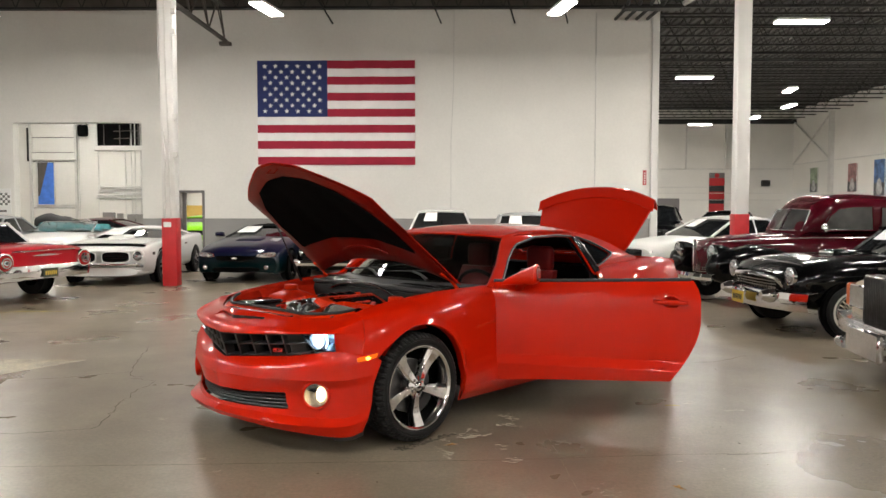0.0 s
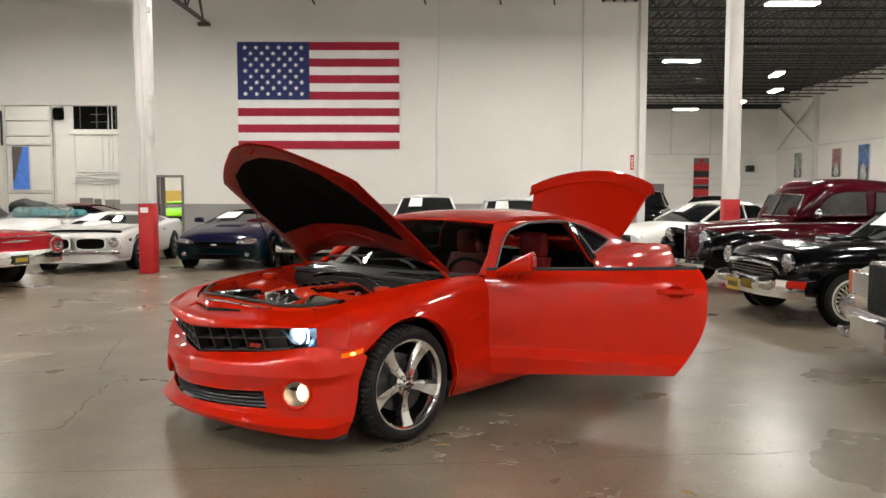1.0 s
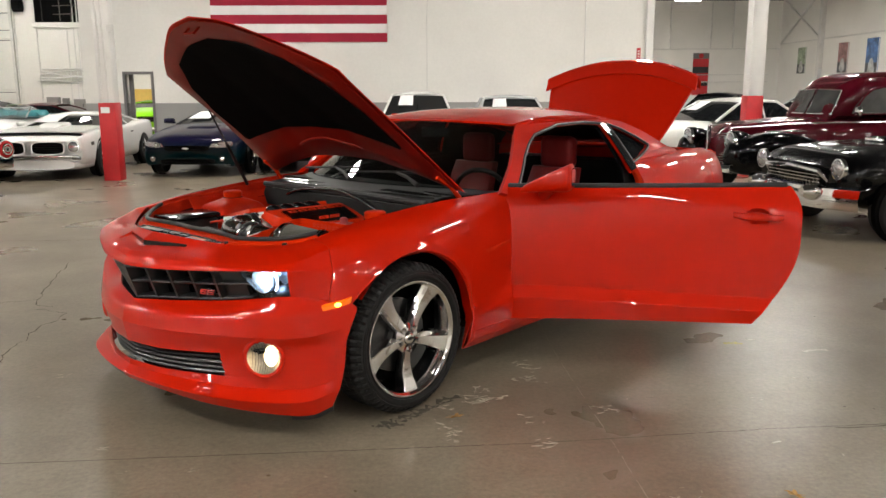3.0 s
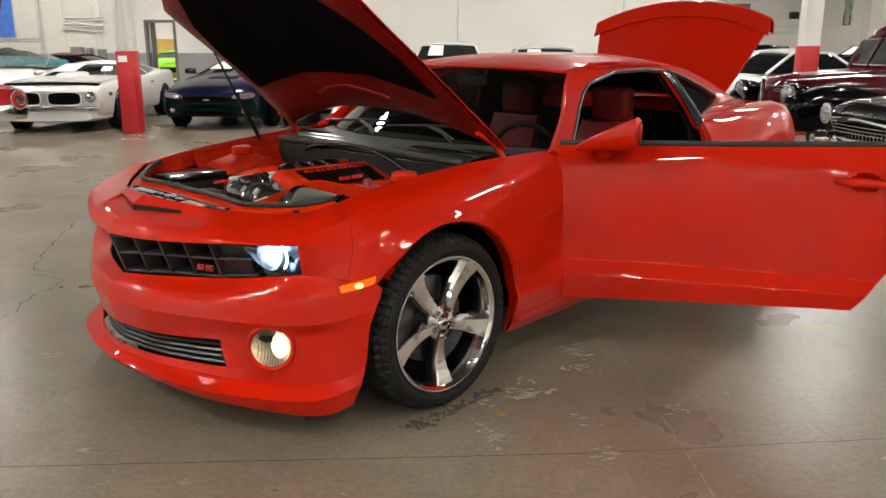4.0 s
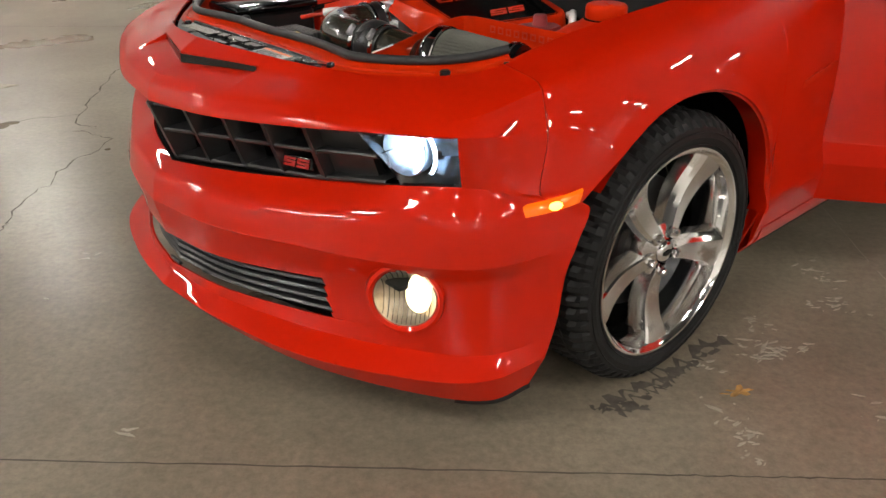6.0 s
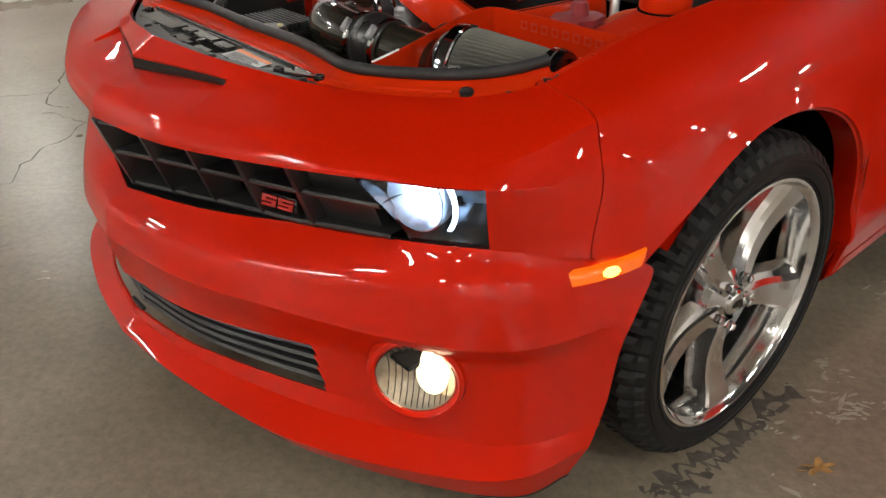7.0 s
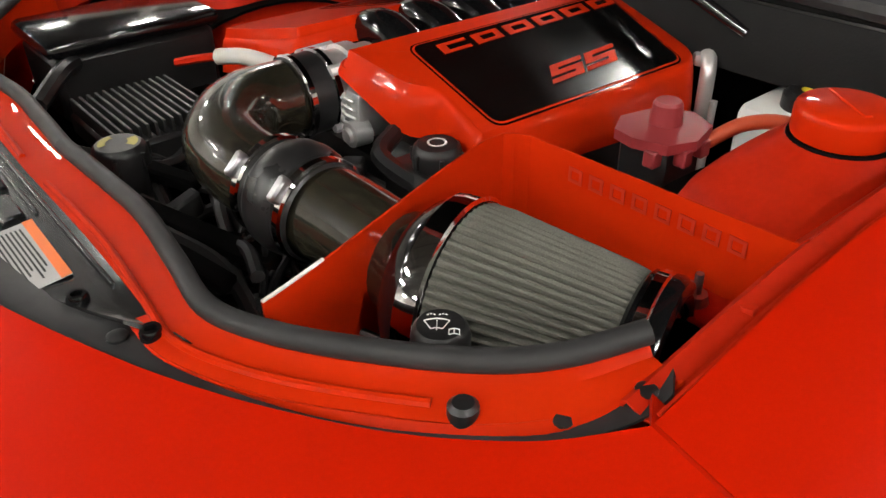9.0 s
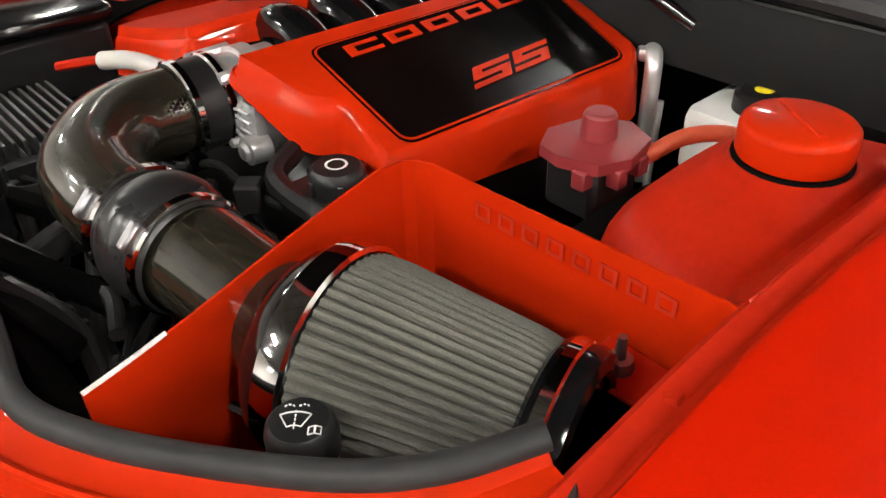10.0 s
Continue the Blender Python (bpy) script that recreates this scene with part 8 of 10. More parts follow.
def convertible_blue():
    ob = parked("convertible", "dark violet-blue and teal convertible with a black soft top parked", -4.17, 17.64, -94)
    M["p_shift"] = shift_paint()
    part("body", bodyshell([(-2.33, 0.74, 0.40, 0.90, 0.92), (-2.2, 0.84, 0.28, 0.95, 0.97), (-1.3, 0.93, 0.20, 0.94, 0.96), (-0.3, 0.91, 0.18, 0.91, 0.92), (0.6, 0.91, 0.18, 0.89, 0.92), (1.4, 0.93, 0.20, 0.81, 0.87), (2.0, 0.91, 0.19, 0.69, 0.77), (2.25, 0.87, 0.19, 0.61, 0.67), (2.34, 0.83, 0.23, 0.53, 0.585)], 0.20), M["p_shift"], ob, "dark colour-shift painted body")
    cabin_shell(ob, (-1.45, 0.60), (-0.95, -0.25), 0.890, 1.105, 0.78, 0.60, M["black_matt"], M["black"], note=(0.06, 0.36, 0.35, 0.95))
    for s in (1, -1):
        # almond headlight with a round reflector inside
        b = bmesh.new()
        prism(b, [(2.335 - 0.20 * (yy / 0.83) ** 2, s * yy, zz) for yy, zz in ((0.43, 0.545), (0.46, 0.60), (0.56, 0.628), (0.68, 0.640), (0.79, 0.642), (0.82, 0.60), (0.79, 0.555), (0.68, 0.535), (0.55, 0.530))], (0.025, 0, 0.006))
        hl = part("headlight", b, M["lamp_glass"], ob, "clear almond headlight", smooth=False)
        b = turned(bmesh.new(), [(0.0, 0.02), (0.03, 0.018), (0.042, 0.002)], 18, Matrix.Translation((2.31, s * 0.56, 0.58)) @ Matrix.Rotation(radians(-90), 4, "Z"))
        part("reflector", b, M["chrome"], hl)
        lamp_round(ob, 2.30, s * 0.64, 0.335, 0.05, M["lamp_glass"], "fog_light", ring=False)
        b = hull([(0.38, 0.02, 0.96, 1.0), (0.46, 0.10, 0.93, 1.045), (0.58, 0.09, 0.94, 1.035), (0.64, 0.03, 0.96, 1.0)], n=8, sect=16)
        bmesh.ops.translate(b, vec=(0, s * 0.98, -0.03), verts=b.verts)
        part("wing_mirror", b, M["p_shift"], ob)
        b = bmesh.new()
        tube(b, [(0.52, s * 0.86, 0.92), (0.51, s * 0.95, 0.945)], 0.022, 6)
        part("mirror_arm", b, M["p_shift"], ob)
        for k in range(2):
            b = hull([(-0.78, 0.10, 0.85, 1.02), (-0.70, 0.14, 0.85, 1.06), (-0.62, 0.10, 0.85, 1.02)], n=6, sect=14)
            bmesh.ops.translate(b, vec=(0.55 - 0.7 * k, s * 0.38, 0), verts=b.verts)
            part("headrest", b, M["black"], ob)
    for name, w, z0, z1, d in (("grille", 0.41, 0.475, 0.575, 0.03), ("lower_grille", 0.50, 0.235, 0.335, 0.03)):
        b = bmesh.new()
        out = [(w * math.copysign(abs(math.cos(a)) ** 0.4, math.cos(a)), (z0 + z1) / 2 + (z1 - z0) / 2 * math.copysign(abs(math.sin(a)) ** 0.6, math.sin(a))) for a in np.linspace(0, 2 * math.pi, 33)[:-1]]
        prism(b, [(2.325 - 0.20 * (q[0] / 0.83) ** 2, q[0], q[1]) for q in out], (d, 0, 0))
        part(name, b, M["black_matt"], ob, "black mesh grille opening", smooth=False)
    b = bmesh.new()
    prism(b, [(2.36, -0.075, 0.525), (2.36, -0.02, 0.515), (2.36, 0.03, 0.505), (2.36, 0.07, 0.53), (2.36, 0.03, 0.548), (2.36, -0.03, 0.545)], (0.012, 0, 0))
    part("emblem", b, M["chrome"], ob, smooth=False)
    b = hull([(0.95, 0.20, 0.80, 0.900), (1.05, 0.28, 0.80, 0.925), (1.45, 0.30, 0.76, 0.893), (1.58, 0.28, 0.76, 0.84)], n=12)
    part("hood_scoop", b, M["p_shift"], ob)
    for k in range(4):
        b = box(bmesh.new(), (1.13 + 0.09 * k, 0.42, 0.878 - 0.013 * k), (1.155 + 0.09 * k, 0.64, 0.893 - 0.013 * k), 0.005)
        part("hood_vent", b, M["p_silver"], ob)
    wheels(ob, 1.38, -1.20, 0.905, 0.325, rim=0.68)


def finned_red():
    """Red 1960s coupe seen from its tail, with round lamps."""
    ob = parked("classic_coupe", "red 1960s coupe with white roof and round tail lamps", -9.05, 13.03, 160)
    part("body", hull([(-2.58, 0.90, 0.46, 0.86), (-2.50, 0.96, 0.42, 0.92), (-1.6, 0.98, 0.28, 0.95), (-0.5, 0.97, 0.24, 0.94), (0.8, 0.97, 0.24, 0.94), (2.0, 0.95, 0.26, 0.92), (2.55, 0.85, 0.36, 0.84)], q=0.35), M["p_cherry"], ob, "red painted body")
    cabin_shell(ob, (-1.30, 0.85), (-0.95, 0.10), 0.93, 1.29, 0.82, 0.68, M["p_white"], M["p_white"], paper=False)
    bumper_bar(ob, -2.66, 0.98, 0.52, 0.26, 0.12, back=True, d=0.12)
    for s in (1, -1):
        lamp_round(ob, -2.62, s * 0.80, 0.70, 0.130, M["lamp_red"], "tail_light", back=True)
        m = Matrix.Translation((-2.645, s * 0.80, 0.70)) @ Matrix.Rotation(radians(90), 4, "Z")
        for r in (0.078, 0.038):
            part("lamp_ring", turned(bmesh.new(), [(r - 0.014, 0.0), (r - 0.008, 0.016), (r + 0.004, 0.016), (r + 0.010, 0.0)], 28, m), M["chrome"], ob)
        lamp_round(ob, -2.655, s * 0.80, 0.70, 0.022, M["black"], "lamp_boss", back=True, ring=False)
        bm = box(bmesh.new(), (-2.5, s * 0.955 - 0.01, 0.80), (2.0, s * 0.955 + 0.012, 0.825), 0.005)
        part("side_trim", bm, M["chrome"], ob)
    bm = box(bmesh.new(), (-2.60, -0.62, 0.855), (-2.54, 0.62, 0.875), 0.006)
    part("deck_trim", bm, M["chrome"], ob)
    bm = bmesh.new()
    prism(bm, [(-2.612, -0.30, 0.79), (-2.612, 0.0, 0.775), (-2.612, 0.30, 0.79), (-2.612, 0.05, 0.81), (-2.612, -0.05, 0.81)], (-0.012, 0, 0))
    part("winged_emblem", bm, M["chrome"], ob)
    plate(ob, -2.70, 0.0, 0.50, M["plate_dark"], back=True)
    wheels(ob, 1.55, -1.35, 0.955, 0.36, rim=0.55)


def coupe_thirties():
    """Tall rounded maroon coupe with separate black fenders."""
    ob = parked("vintage_coupe", "maroon 1930s coupe with black fenders and chrome trim", 6.40, 12.85, 190)
    part("body", hull([(-2.85, 0.45, 0.55, 0.80), (-2.65, 0.66, 0.42, 1.02), (-1.6, 0.76, 0.34, 1.16), (-0.4, 0.78, 0.32, 1.16), (0.35, 0.72, 0.32, 1.16), (0.6, 0.62, 0.34, 1.15), (1.3, 0.48, 0.36, 1.12), (1.9, 0.36, 0.40, 1.06), (2.12, 0.28, 0.44, 0.98), (2.20, 0.16, 0.50, 0.85)], p=0.5, q=0.5), M["p_maroon"], ob, "maroon painted body and hood")
    # rounded top
    part("roof", hull([(-2.45, 0.30, 1.0, 1.14), (-2.25, 0.50, 1.05, 1.36), (-1.7, 0.61, 1.10, 1.63), (-1.1, 0.65, 1.10, 1.765), (-0.45, 0.66, 1.10, 1.80), (0.05, 0.645, 1.10, 1.775), (0.24, 0.62, 1.10, 1.71), (0.40, 0.57, 1.10, 1.56), (0.62, 0.55, 1.08, 1.25), (0.66, 0.5, 1.05, 1.16)], p=0.42, q=0.55), M["p_maroon"], ob, "rounded maroon top")
    for s in (1, -1):
        for outline in ([(0.34, 1.20), (0.30, 1.30), (0.20, 1.44), (0.06, 1.545), (-0.20, 1.585), (-0.56, 1.59), (-0.58, 1.20)], [(-0.72, 1.20), (-0.73, 1.575), (-1.05, 1.57), (-1.32, 1.50), (-1.50, 1.38), (-1.52, 1.27), (-1.44, 1.21)]):
            rim = dense(outline)
            b = bmesh.new()
            prism(b, [(x, s * (0.664 - 0.010 * max(0.0, (z - 1.35) / 0.2)), z) for x, z in rim], (0, -s * 0.06, 0))
            w = part("side_window", b, M["glass_grey"], ob, "dim rounded side window", smooth=False)
            b = bmesh.new()
            tube(b, [(x, s * (0.666 - 0.010 * max(0.0, (z - 1.35) / 0.2)), z) for x, z in rim + rim[:1]], 0.011, 6)
            part("window_trim", b, M["p_maroon"], w)
            b = bmesh.new()
            tube(b, [(outline[0][0] - 0.03, s * 0.668, 1.205), (outline[-1][0] + 0.02, s * 0.668, 1.205)], 0.008, 6)
            part("sill_trim", b, M["chrome_soft"], w)
        # split windshield
        bm = bmesh.new()
        prism(bm, [(0.655, s * 0.03, 1.20), (0.60, s * 0.50, 1.20), (0.44, s * 0.46, 1.52), (0.48, s * 0.03, 1.54)], (0.012, 0, 0.01))
        part("windshield_pane", bm, M["glass_grey"], ob, smooth=False)
        bm = bmesh.new()
        tube(bm, [(0.672, s * 0.03, 1.19), (0.612, s * 0.52, 1.19), (0.452, s * 0.48, 1.53), (0.492, s * 0.03, 1.55), (0.672, s * 0.03, 1.19)], 0.012, 6)
        part("windshield_frame", bm, M["chrome_soft"], ob)
        # fenders
        bm = hull([(2.36, 0.05, 0.55, 0.66), (2.30, 0.15, 0.44, 0.80), (2.05, 0.22, 0.36, 0.90), (1.65, 0.235, 0.34, 0.96), (1.1, 0.22, 0.32, 0.88), (0.55, 0.18, 0.30, 0.66), (0.2, 0.14, 0.30, 0.42)][::-1], p=0.7, q=0.7, n=30)
        bmesh.ops.translate(bm, vec=(0, s * 0.68, 0), verts=bm.verts)
        part("front_fender", bm, M["p_black"], ob, "rounded black front fender")
        bm = hull([(-2.75, 0.08, 0.38, 0.52), (-2.5, 0.16, 0.32, 0.80), (-1.85, 0.20, 0.30, 0.92), (-1.25, 0.18, 0.30, 0.72), (-0.85, 0.12, 0.30, 0.40)], p=0.7, q=0.7)
        bmesh.ops.translate(bm, vec=(0, s * 0.72, 0), verts=bm.verts)
        part("rear_fender", bm, M["p_black"], ob)
        bm = box(bmesh.new(), (-0.95, s * 0.80 - 0.10, 0.30), (0.4, s * 0.80 + 0.10, 0.36), 0.02)
        part("running_board", bm, M["p_black"], ob)
        hl = part("headlight", hull([(1.88, 0.03, 0.82, 0.90), (1.98, 0.09, 0.75, 0.97), (2.16, 0.125, 0.70, 1.00), (2.22, 0.125, 0.70, 1.00)], p=0.9, q=0.9, n=12), M["p_black"], ob, m=Matrix.Translation((0.02, s * 0.60, -0.02)))
        lamp_round(ob, 2.245, s * 0.60, 0.83, 0.12, M["lamp_glass"])
        bm = bmesh.new()
        tube(bm, [(2.08, s * 0.30, 1.00), (1.2, s * 0.47, 1.055), (0.5, s * 0.68, 1.08), (-0.6, s * 0.785, 1.08), (-1.6, s * 0.765, 1.08), (-2.5, s * 0.68, 1.0)], 0.012, 6)
        part("body_trim", bm, M["chrome_soft"], ob)
        for k in range(2):
            bm = box(bmesh.new(), (0.95, s * 0.545 - 0.01, 0.90 + 0.05 * k), (1.55, s * 0.545 + 0.02, 0.915 + 0.05 * k), 0.004, Matrix.Translation((1.25, 0, 0)) @ Matrix.Rotation(radians(-s * 9), 4, "Z") @ Matrix.Translation((-1.25, 0, 0)))
            part("hood_louvre", bm, M["chrome_soft"], ob)
    for k in range(14):
        z = 0.48 + 0.034 * k
        bm = bmesh.new()
        tube(bm, [(2.05, 0.33, z), (2.19 - 0.01 * k * 0.3, 0.17, z), (2.235 - 0.008 * k, 0.0, z), (2.19 - 0.01 * k * 0.3, -0.17, z), (2.05, -0.33, z)], 0.008, 5)
        part("grille_bar", bm, M["chrome_soft"], ob)
    bumper_bar(ob, 2.50, 0.80, 0.46, 0.12, 0.16)
    bm = box(bmesh.new(), (2.20, -0.012, 0.45), (2.26, 0.012, 1.04), 0.006)
    part("grille_spine", bm, M["chrome"], ob)
    bm = bmesh.new()
    tube(bm, [(0.45, 0.75, 1.16), (0.48, 0.92, 1.22)], 0.01, 6)
    bmesh.ops.create_uvsphere(bm, u_segments=14, v_segments=10, radius=0.075, matrix=Matrix.Translation((0.50, 0.94, 1.24)) @ Matrix.Diagonal((0.5, 1, 1, 1)))
    part("spot_lamp", bm, M["chrome"], ob)
    for x in (1.62, -1.85):
        for s in (1, -1):
            car_wheel(ob, x, 0.76, 0.35, s, width=0.17, rim=0.55)


def fifties_black():
    ob = parked("fifties_convertible", "black 1950s two-seater with heavy chrome bumper", 6.35, 9.72, 187)
    part("body", hull([(-2.2, 0.75, 0.45, 0.86), (-2.0, 0.86, 0.34, 0.96), (-1.2, 0.91, 0.26, 0.98), (-0.2, 0.90, 0.24, 0.95), (0.8, 0.90, 0.24, 0.98), (1.5, 0.90, 0.26, 0.96), (2.0, 0.87, 0.34, 0.90), (2.18, 0.82, 0.42, 0.82), (2.22, 0.74, 0.48, 0.76)], q=0.42), M["p_black"], ob, "glossy black body")
    cabin_shell(ob, (-1.1, 0.45), (-0.7, 0.05), 0.95, 1.30, 0.74, 0.58, M["p_black"], M["chrome_soft"])
    bm = box(bmesh.new(), (0.75, -0.17, 0.93), (1.30, 0.17, 1.025), 0.045, seg=3)
    part("hood_scoop", bm, M["p_black"], ob)
    bm = box(bmesh.new(), (1.27, -0.14, 0.965), (1.33, 0.14, 1.010), 0.015, seg=2)
    part("scoop_trim", bm, M["chrome"], ob)
    bm = hull([(2.05, 0.52, 0.44, 0.70), (2.22, 0.52, 0.43, 0.70), (2.26, 0.47, 0.46, 0.67)], n=8)
    gr = part("grille", bm, M["black_matt"], ob, "chrome mesh grille")
    for k in range(17):
        bm = bmesh.new()
        yy = -0.48 + 0.06 * k
        tube(bm, [(2.275, yy, 0.46), (2.285, yy, 0.56), (2.275, yy, 0.67)], 0.006, 4)
        part("grille_bar", bm, M["chrome"], gr)
    for k in range(6):
        bm = bmesh.new()
        z = 0.475 + 0.036 * k
        tube(bm, [(2.265, -0.50, z), (2.285, 0, z), (2.265, 0.50, z)], 0.006, 4)
        part("grille_bar", bm, M["chrome"], gr)
    bm = bmesh.new()
    tube(bm, [(2.20, -0.55, 0.60), (2.28, -0.50, 0.70), (2.31, 0, 0.735), (2.28, 0.50, 0.70), (2.20, 0.55, 0.60)], 0.028, 8)
    part("grille_surround", bm, M["chrome"], ob)
    bumper_bar(ob, 2.38, 0.94, 0.43, 0.25, 0.28, d=0.12)
    for s in (1, -1):
        bm = hull([(2.20, 0.08, 0.42, 0.56), (2.36, 0.10, 0.40, 0.58), (2.48, 0.05, 0.45, 0.54)], p=0.8, q=0.8, n=10)
        bmesh.ops.translate(bm, vec=(0, s * 0.52, 0), verts=bm.verts)
        part("bumper_guard", bm, M["chrome"], ob)
        lamp_round(ob, 2.22, s * 0.73, 0.74, 0.095, M["lamp_glass"])
        bm = bmesh.new()
        tube(bm, [(1.2, s * 0.905, 0.84), (0.3, s * 0.91, 0.84)], 0.012, 6)
        part("side_trim", bm, M["chrome"], ob)
    plate(ob, 2.49, -0.05, 0.42, M["plate_yellow"])
    wheels(ob, 1.55, -1.20, 0.905, 0.318, rim=0.62, white=True, wire=True)


def saloon_cream():
    ob = parked("luxury_saloon", "cream luxury saloon with upright grille and rectangular lamps", 6.50, 5.9, 174)
    part("body", hull([(-2.6, 0.80, 0.45, 0.90), (-2.4, 0.90, 0.34, 0.96), (-1.0, 0.94, 0.26, 0.98), (0.6, 0.94, 0.26, 0.98), (2.0, 0.93, 0.28, 0.95), (2.40, 0.90, 0.32, 0.92), (2.46, 0.86, 0.36, 0.88)], q=0.35, p=0.3), M["p_cream"], ob, "cream painted body")
    cabin_shell(ob, (-1.9, 0.85), (-1.3, 0.15), 0.97, 1.40, 0.80, 0.64, M["p_cream"], M["p_cream"])
    bm = box(bmesh.new(), (2.40, -0.36, 0.46), (2.54, 0.36, 0.96), 0.015)
    gr = part("grille", bm, M["chrome_soft"], ob, "tall upright ribbed grille")
    bm = box(bmesh.new(), (2.50, -0.33, 0.49), (2.545, 0.33, 0.92))
    part("grille_hollow", bm, M["black_matt"], gr, smooth=False)
    for k in range(18):
        bm = box(bmesh.new(), (2.545, -0.325 + 0.0375 * k, 0.48), (2.56, -0.313 + 0.0375 * k, 0.93), 0.003)
        part("grille_vane", bm, M["brake_iron"], gr)
    for s in (1, -1):
        bm = box(bmesh.new(), (2.40, s * 0.62 - 0.21, 0.60), (2.50, s * 0.62 + 0.21, 0.83), 0.015)
        part("headlight", bm, M["lamp_glass"], ob, "clear rectangular headlight")
        bm = box(bmesh.new(), (2.28, s * 0.885 - 0.05, 0.60), (2.492, s * 0.885 + 0.06, 0.83), 0.015)
        part("turn_signal", bm, M["lamp_amber"], ob, "orange-red corner lamp")
    bumper_bar(ob, 2.66, 0.98, 0.46, 0.17, 0.12, mat=M["chrome_soft"], d=0.14)
    bm = box(bmesh.new(), (2.66, -0.30, 0.24), (2.72, 0.42, 0.50), 0.02)
    part("plate_panel", bm, M["chrome_soft"], ob)
    bm = box(bmesh.new(), (2.50, -0.86, 0.20), (2.62, -0.66, 0.30), 0.02)
    part("driving_lamp", bm, M["lamp_glass"], ob)
    wheels(ob, 1.55, -1.50, 0.935, 0.36, rim=0.56)


def plain_car(name, label, x, y, heading, mat, L=4.6, H=1.38, W=0.92, top=None, round_lamps=True, paper=True, open_top=False, belt=0.92):
    ob = parked(name, label, x, y, heading)
    h = L / 2
    part("body", hull([(-h, 0.76 * W, 0.42, belt - 0.10), (-h + 0.15, 0.93 * W, 0.30, belt), (-h * 0.5, W, 0.22, belt + 0.03), (0, 0.98 * W, 0.20, belt), (h * 0.4, 0.98 * W, 0.20, belt), (h * 0.65, W, 0.22, belt - 0.05), (h - 0.18, 0.95 * W, 0.26, belt - 0.14), (h, 0.80 * W, 0.36, belt - 0.24)]), mat, ob)
    if not open_top:
        cabin_shell(ob, (-h * 0.68, h * 0.32), (-h * 0.42, -h * 0.02), belt, H - 0.06, W * 0.84, W * 0.64, top or mat, top or mat, paper=paper)
    else:
        wb, zt = W * 0.80, H - 0.06
        P = [[(h * 0.30 - (h * 0.22) * v + 0.09 * (1 - k * k), wb * k * (1 - 0.12 * v), belt + 0.01 + (zt - belt) * v) for v in np.linspace(0, 1, 4)] for k in np.linspace(-1, 1, 9)]
        part("windshield", grid(P), M["glass_clear"], ob, thick=0.006)
        b = bmesh.new()
        tube(b, [P[0][0], P[0][3]] + [r[3] for r in P] + [P[-1][3], P[-1][0]], 0.018, 8)
        part("windshield_frame", b, M["chrome_soft"], ob)
        P = [[(x, W * 0.72 * k, belt + 0.045 - 0.03 * k * k) for k in np.linspace(-1, 1, 7)] for x in (-h * 0.42, -h * 0.2, 0.0, h * 0.22)]
        part("cockpit", grid(P), M["p_teal_trim"], ob, "open cockpit with teal trim", thick=0.01)
        for x in (-h * 0.12, -h * 0.36):
            for s in (1, -1):
                b = hull([(x - 0.09, 0.22, belt - 0.1, belt + 0.10), (x, 0.25, belt - 0.1, belt + 0.17), (x + 0.09, 0.22, belt - 0.1, belt + 0.06)], n=7, sect=18)
                bmesh.ops.translate(b, vec=(0, s * W * 0.38, 0), verts=b.verts)
                part("seat_back", b, M["p_teal"], ob, "teal seat back")
    for s in (1, -1):
        if round_lamps:
            lamp_round(ob, h - 0.05, s * W * 0.74, belt - 0.32, 0.085, M["lamp_glass"])
        else:
            bm = hull([(h - 0.45, 0.02, belt - 0.33, belt - 0.28), (h - 0.25, 0.13, belt - 0.38, belt - 0.22), (h - 0.05, 0.10, belt - 0.40, belt - 0.28)], n=8)
            bmesh.ops.translate(bm, vec=(0, s * W * 0.72, 0), verts=bm.verts)
            part("headlight", bm, M["lamp_glass"], ob)
    bm = box(bmesh.new(), (h - 0.08, -W * 0.5, belt - 0.42), (h + 0.02, W * 0.5, belt - 0.26), 0.03, seg=2)
    part("grille", bm, M["black_gloss"], ob)
    if round_lamps:
        bumper_bar(ob, h + 0.08, W * 0.98, 0.42, 0.13, 0.14)
    wheels(ob, h * 0.60, -h * 0.58, W * 0.985, 0.335, rim=0.62)
    return ob


muscle_white()
convertible_blue()
finned_red()
coupe_thirties()
fifties_black()
saloon_cream()
plain_car("sports_car", "white modern sports coupe with a notice in the windshield", 6.2, 17.66, 203, M["p_white"], 4.7, 1.36, 0.94, round_lamps=False)
plain_car("hardtop_car", "black 1960s hardtop with round headlights parked in the row", -2.25, 17.9, -90, M["p_black"], 4.9, 1.34, 0.92)
plain_car("classic_wagon", "white classic car with chrome trim and a windshield notice", -0.15, 19.0, -90, M["p_white"], 4.6, 1.50, 0.90, belt=1.0)
plain_car("classic_sedan", "pale silver classic car parked along the wall", 1.95, 19.2, -90, M["p_silver"], 4.7, 1.42, 0.92)
plain_car("dark_sedan", "black modern car in the far bay", 7.6, 28.5, 250, M["p_black"], 4.7, 1.62, 0.93, belt=1.05, paper=False, round_lamps=False)
plain_car("grey_sedan", "grey sedan parked in the far bay", 11.8, 25.0, 200, M["p_silver"], 4.7, 1.45, 0.92, round_lamps=False)
plain_car("black_sedan", "black sedan parked in the far bay", 10.2, 29.0, 230, M["p_black"], 4.7, 1.42, 0.92, paper=False, round_lamps=False)
plain_car("far_sedan", "dark maroon sedan in the far bay", 14.5, 30.5, 200, M["p_maroon"], 4.7, 1.45, 0.92, paper=False)
plain_car("open_classic", "white classic convertible with an open top", -9.65, 19.6, -88, M["p_white"], 4.8, 1.25, 0.92, open_top=True, belt=0.95)
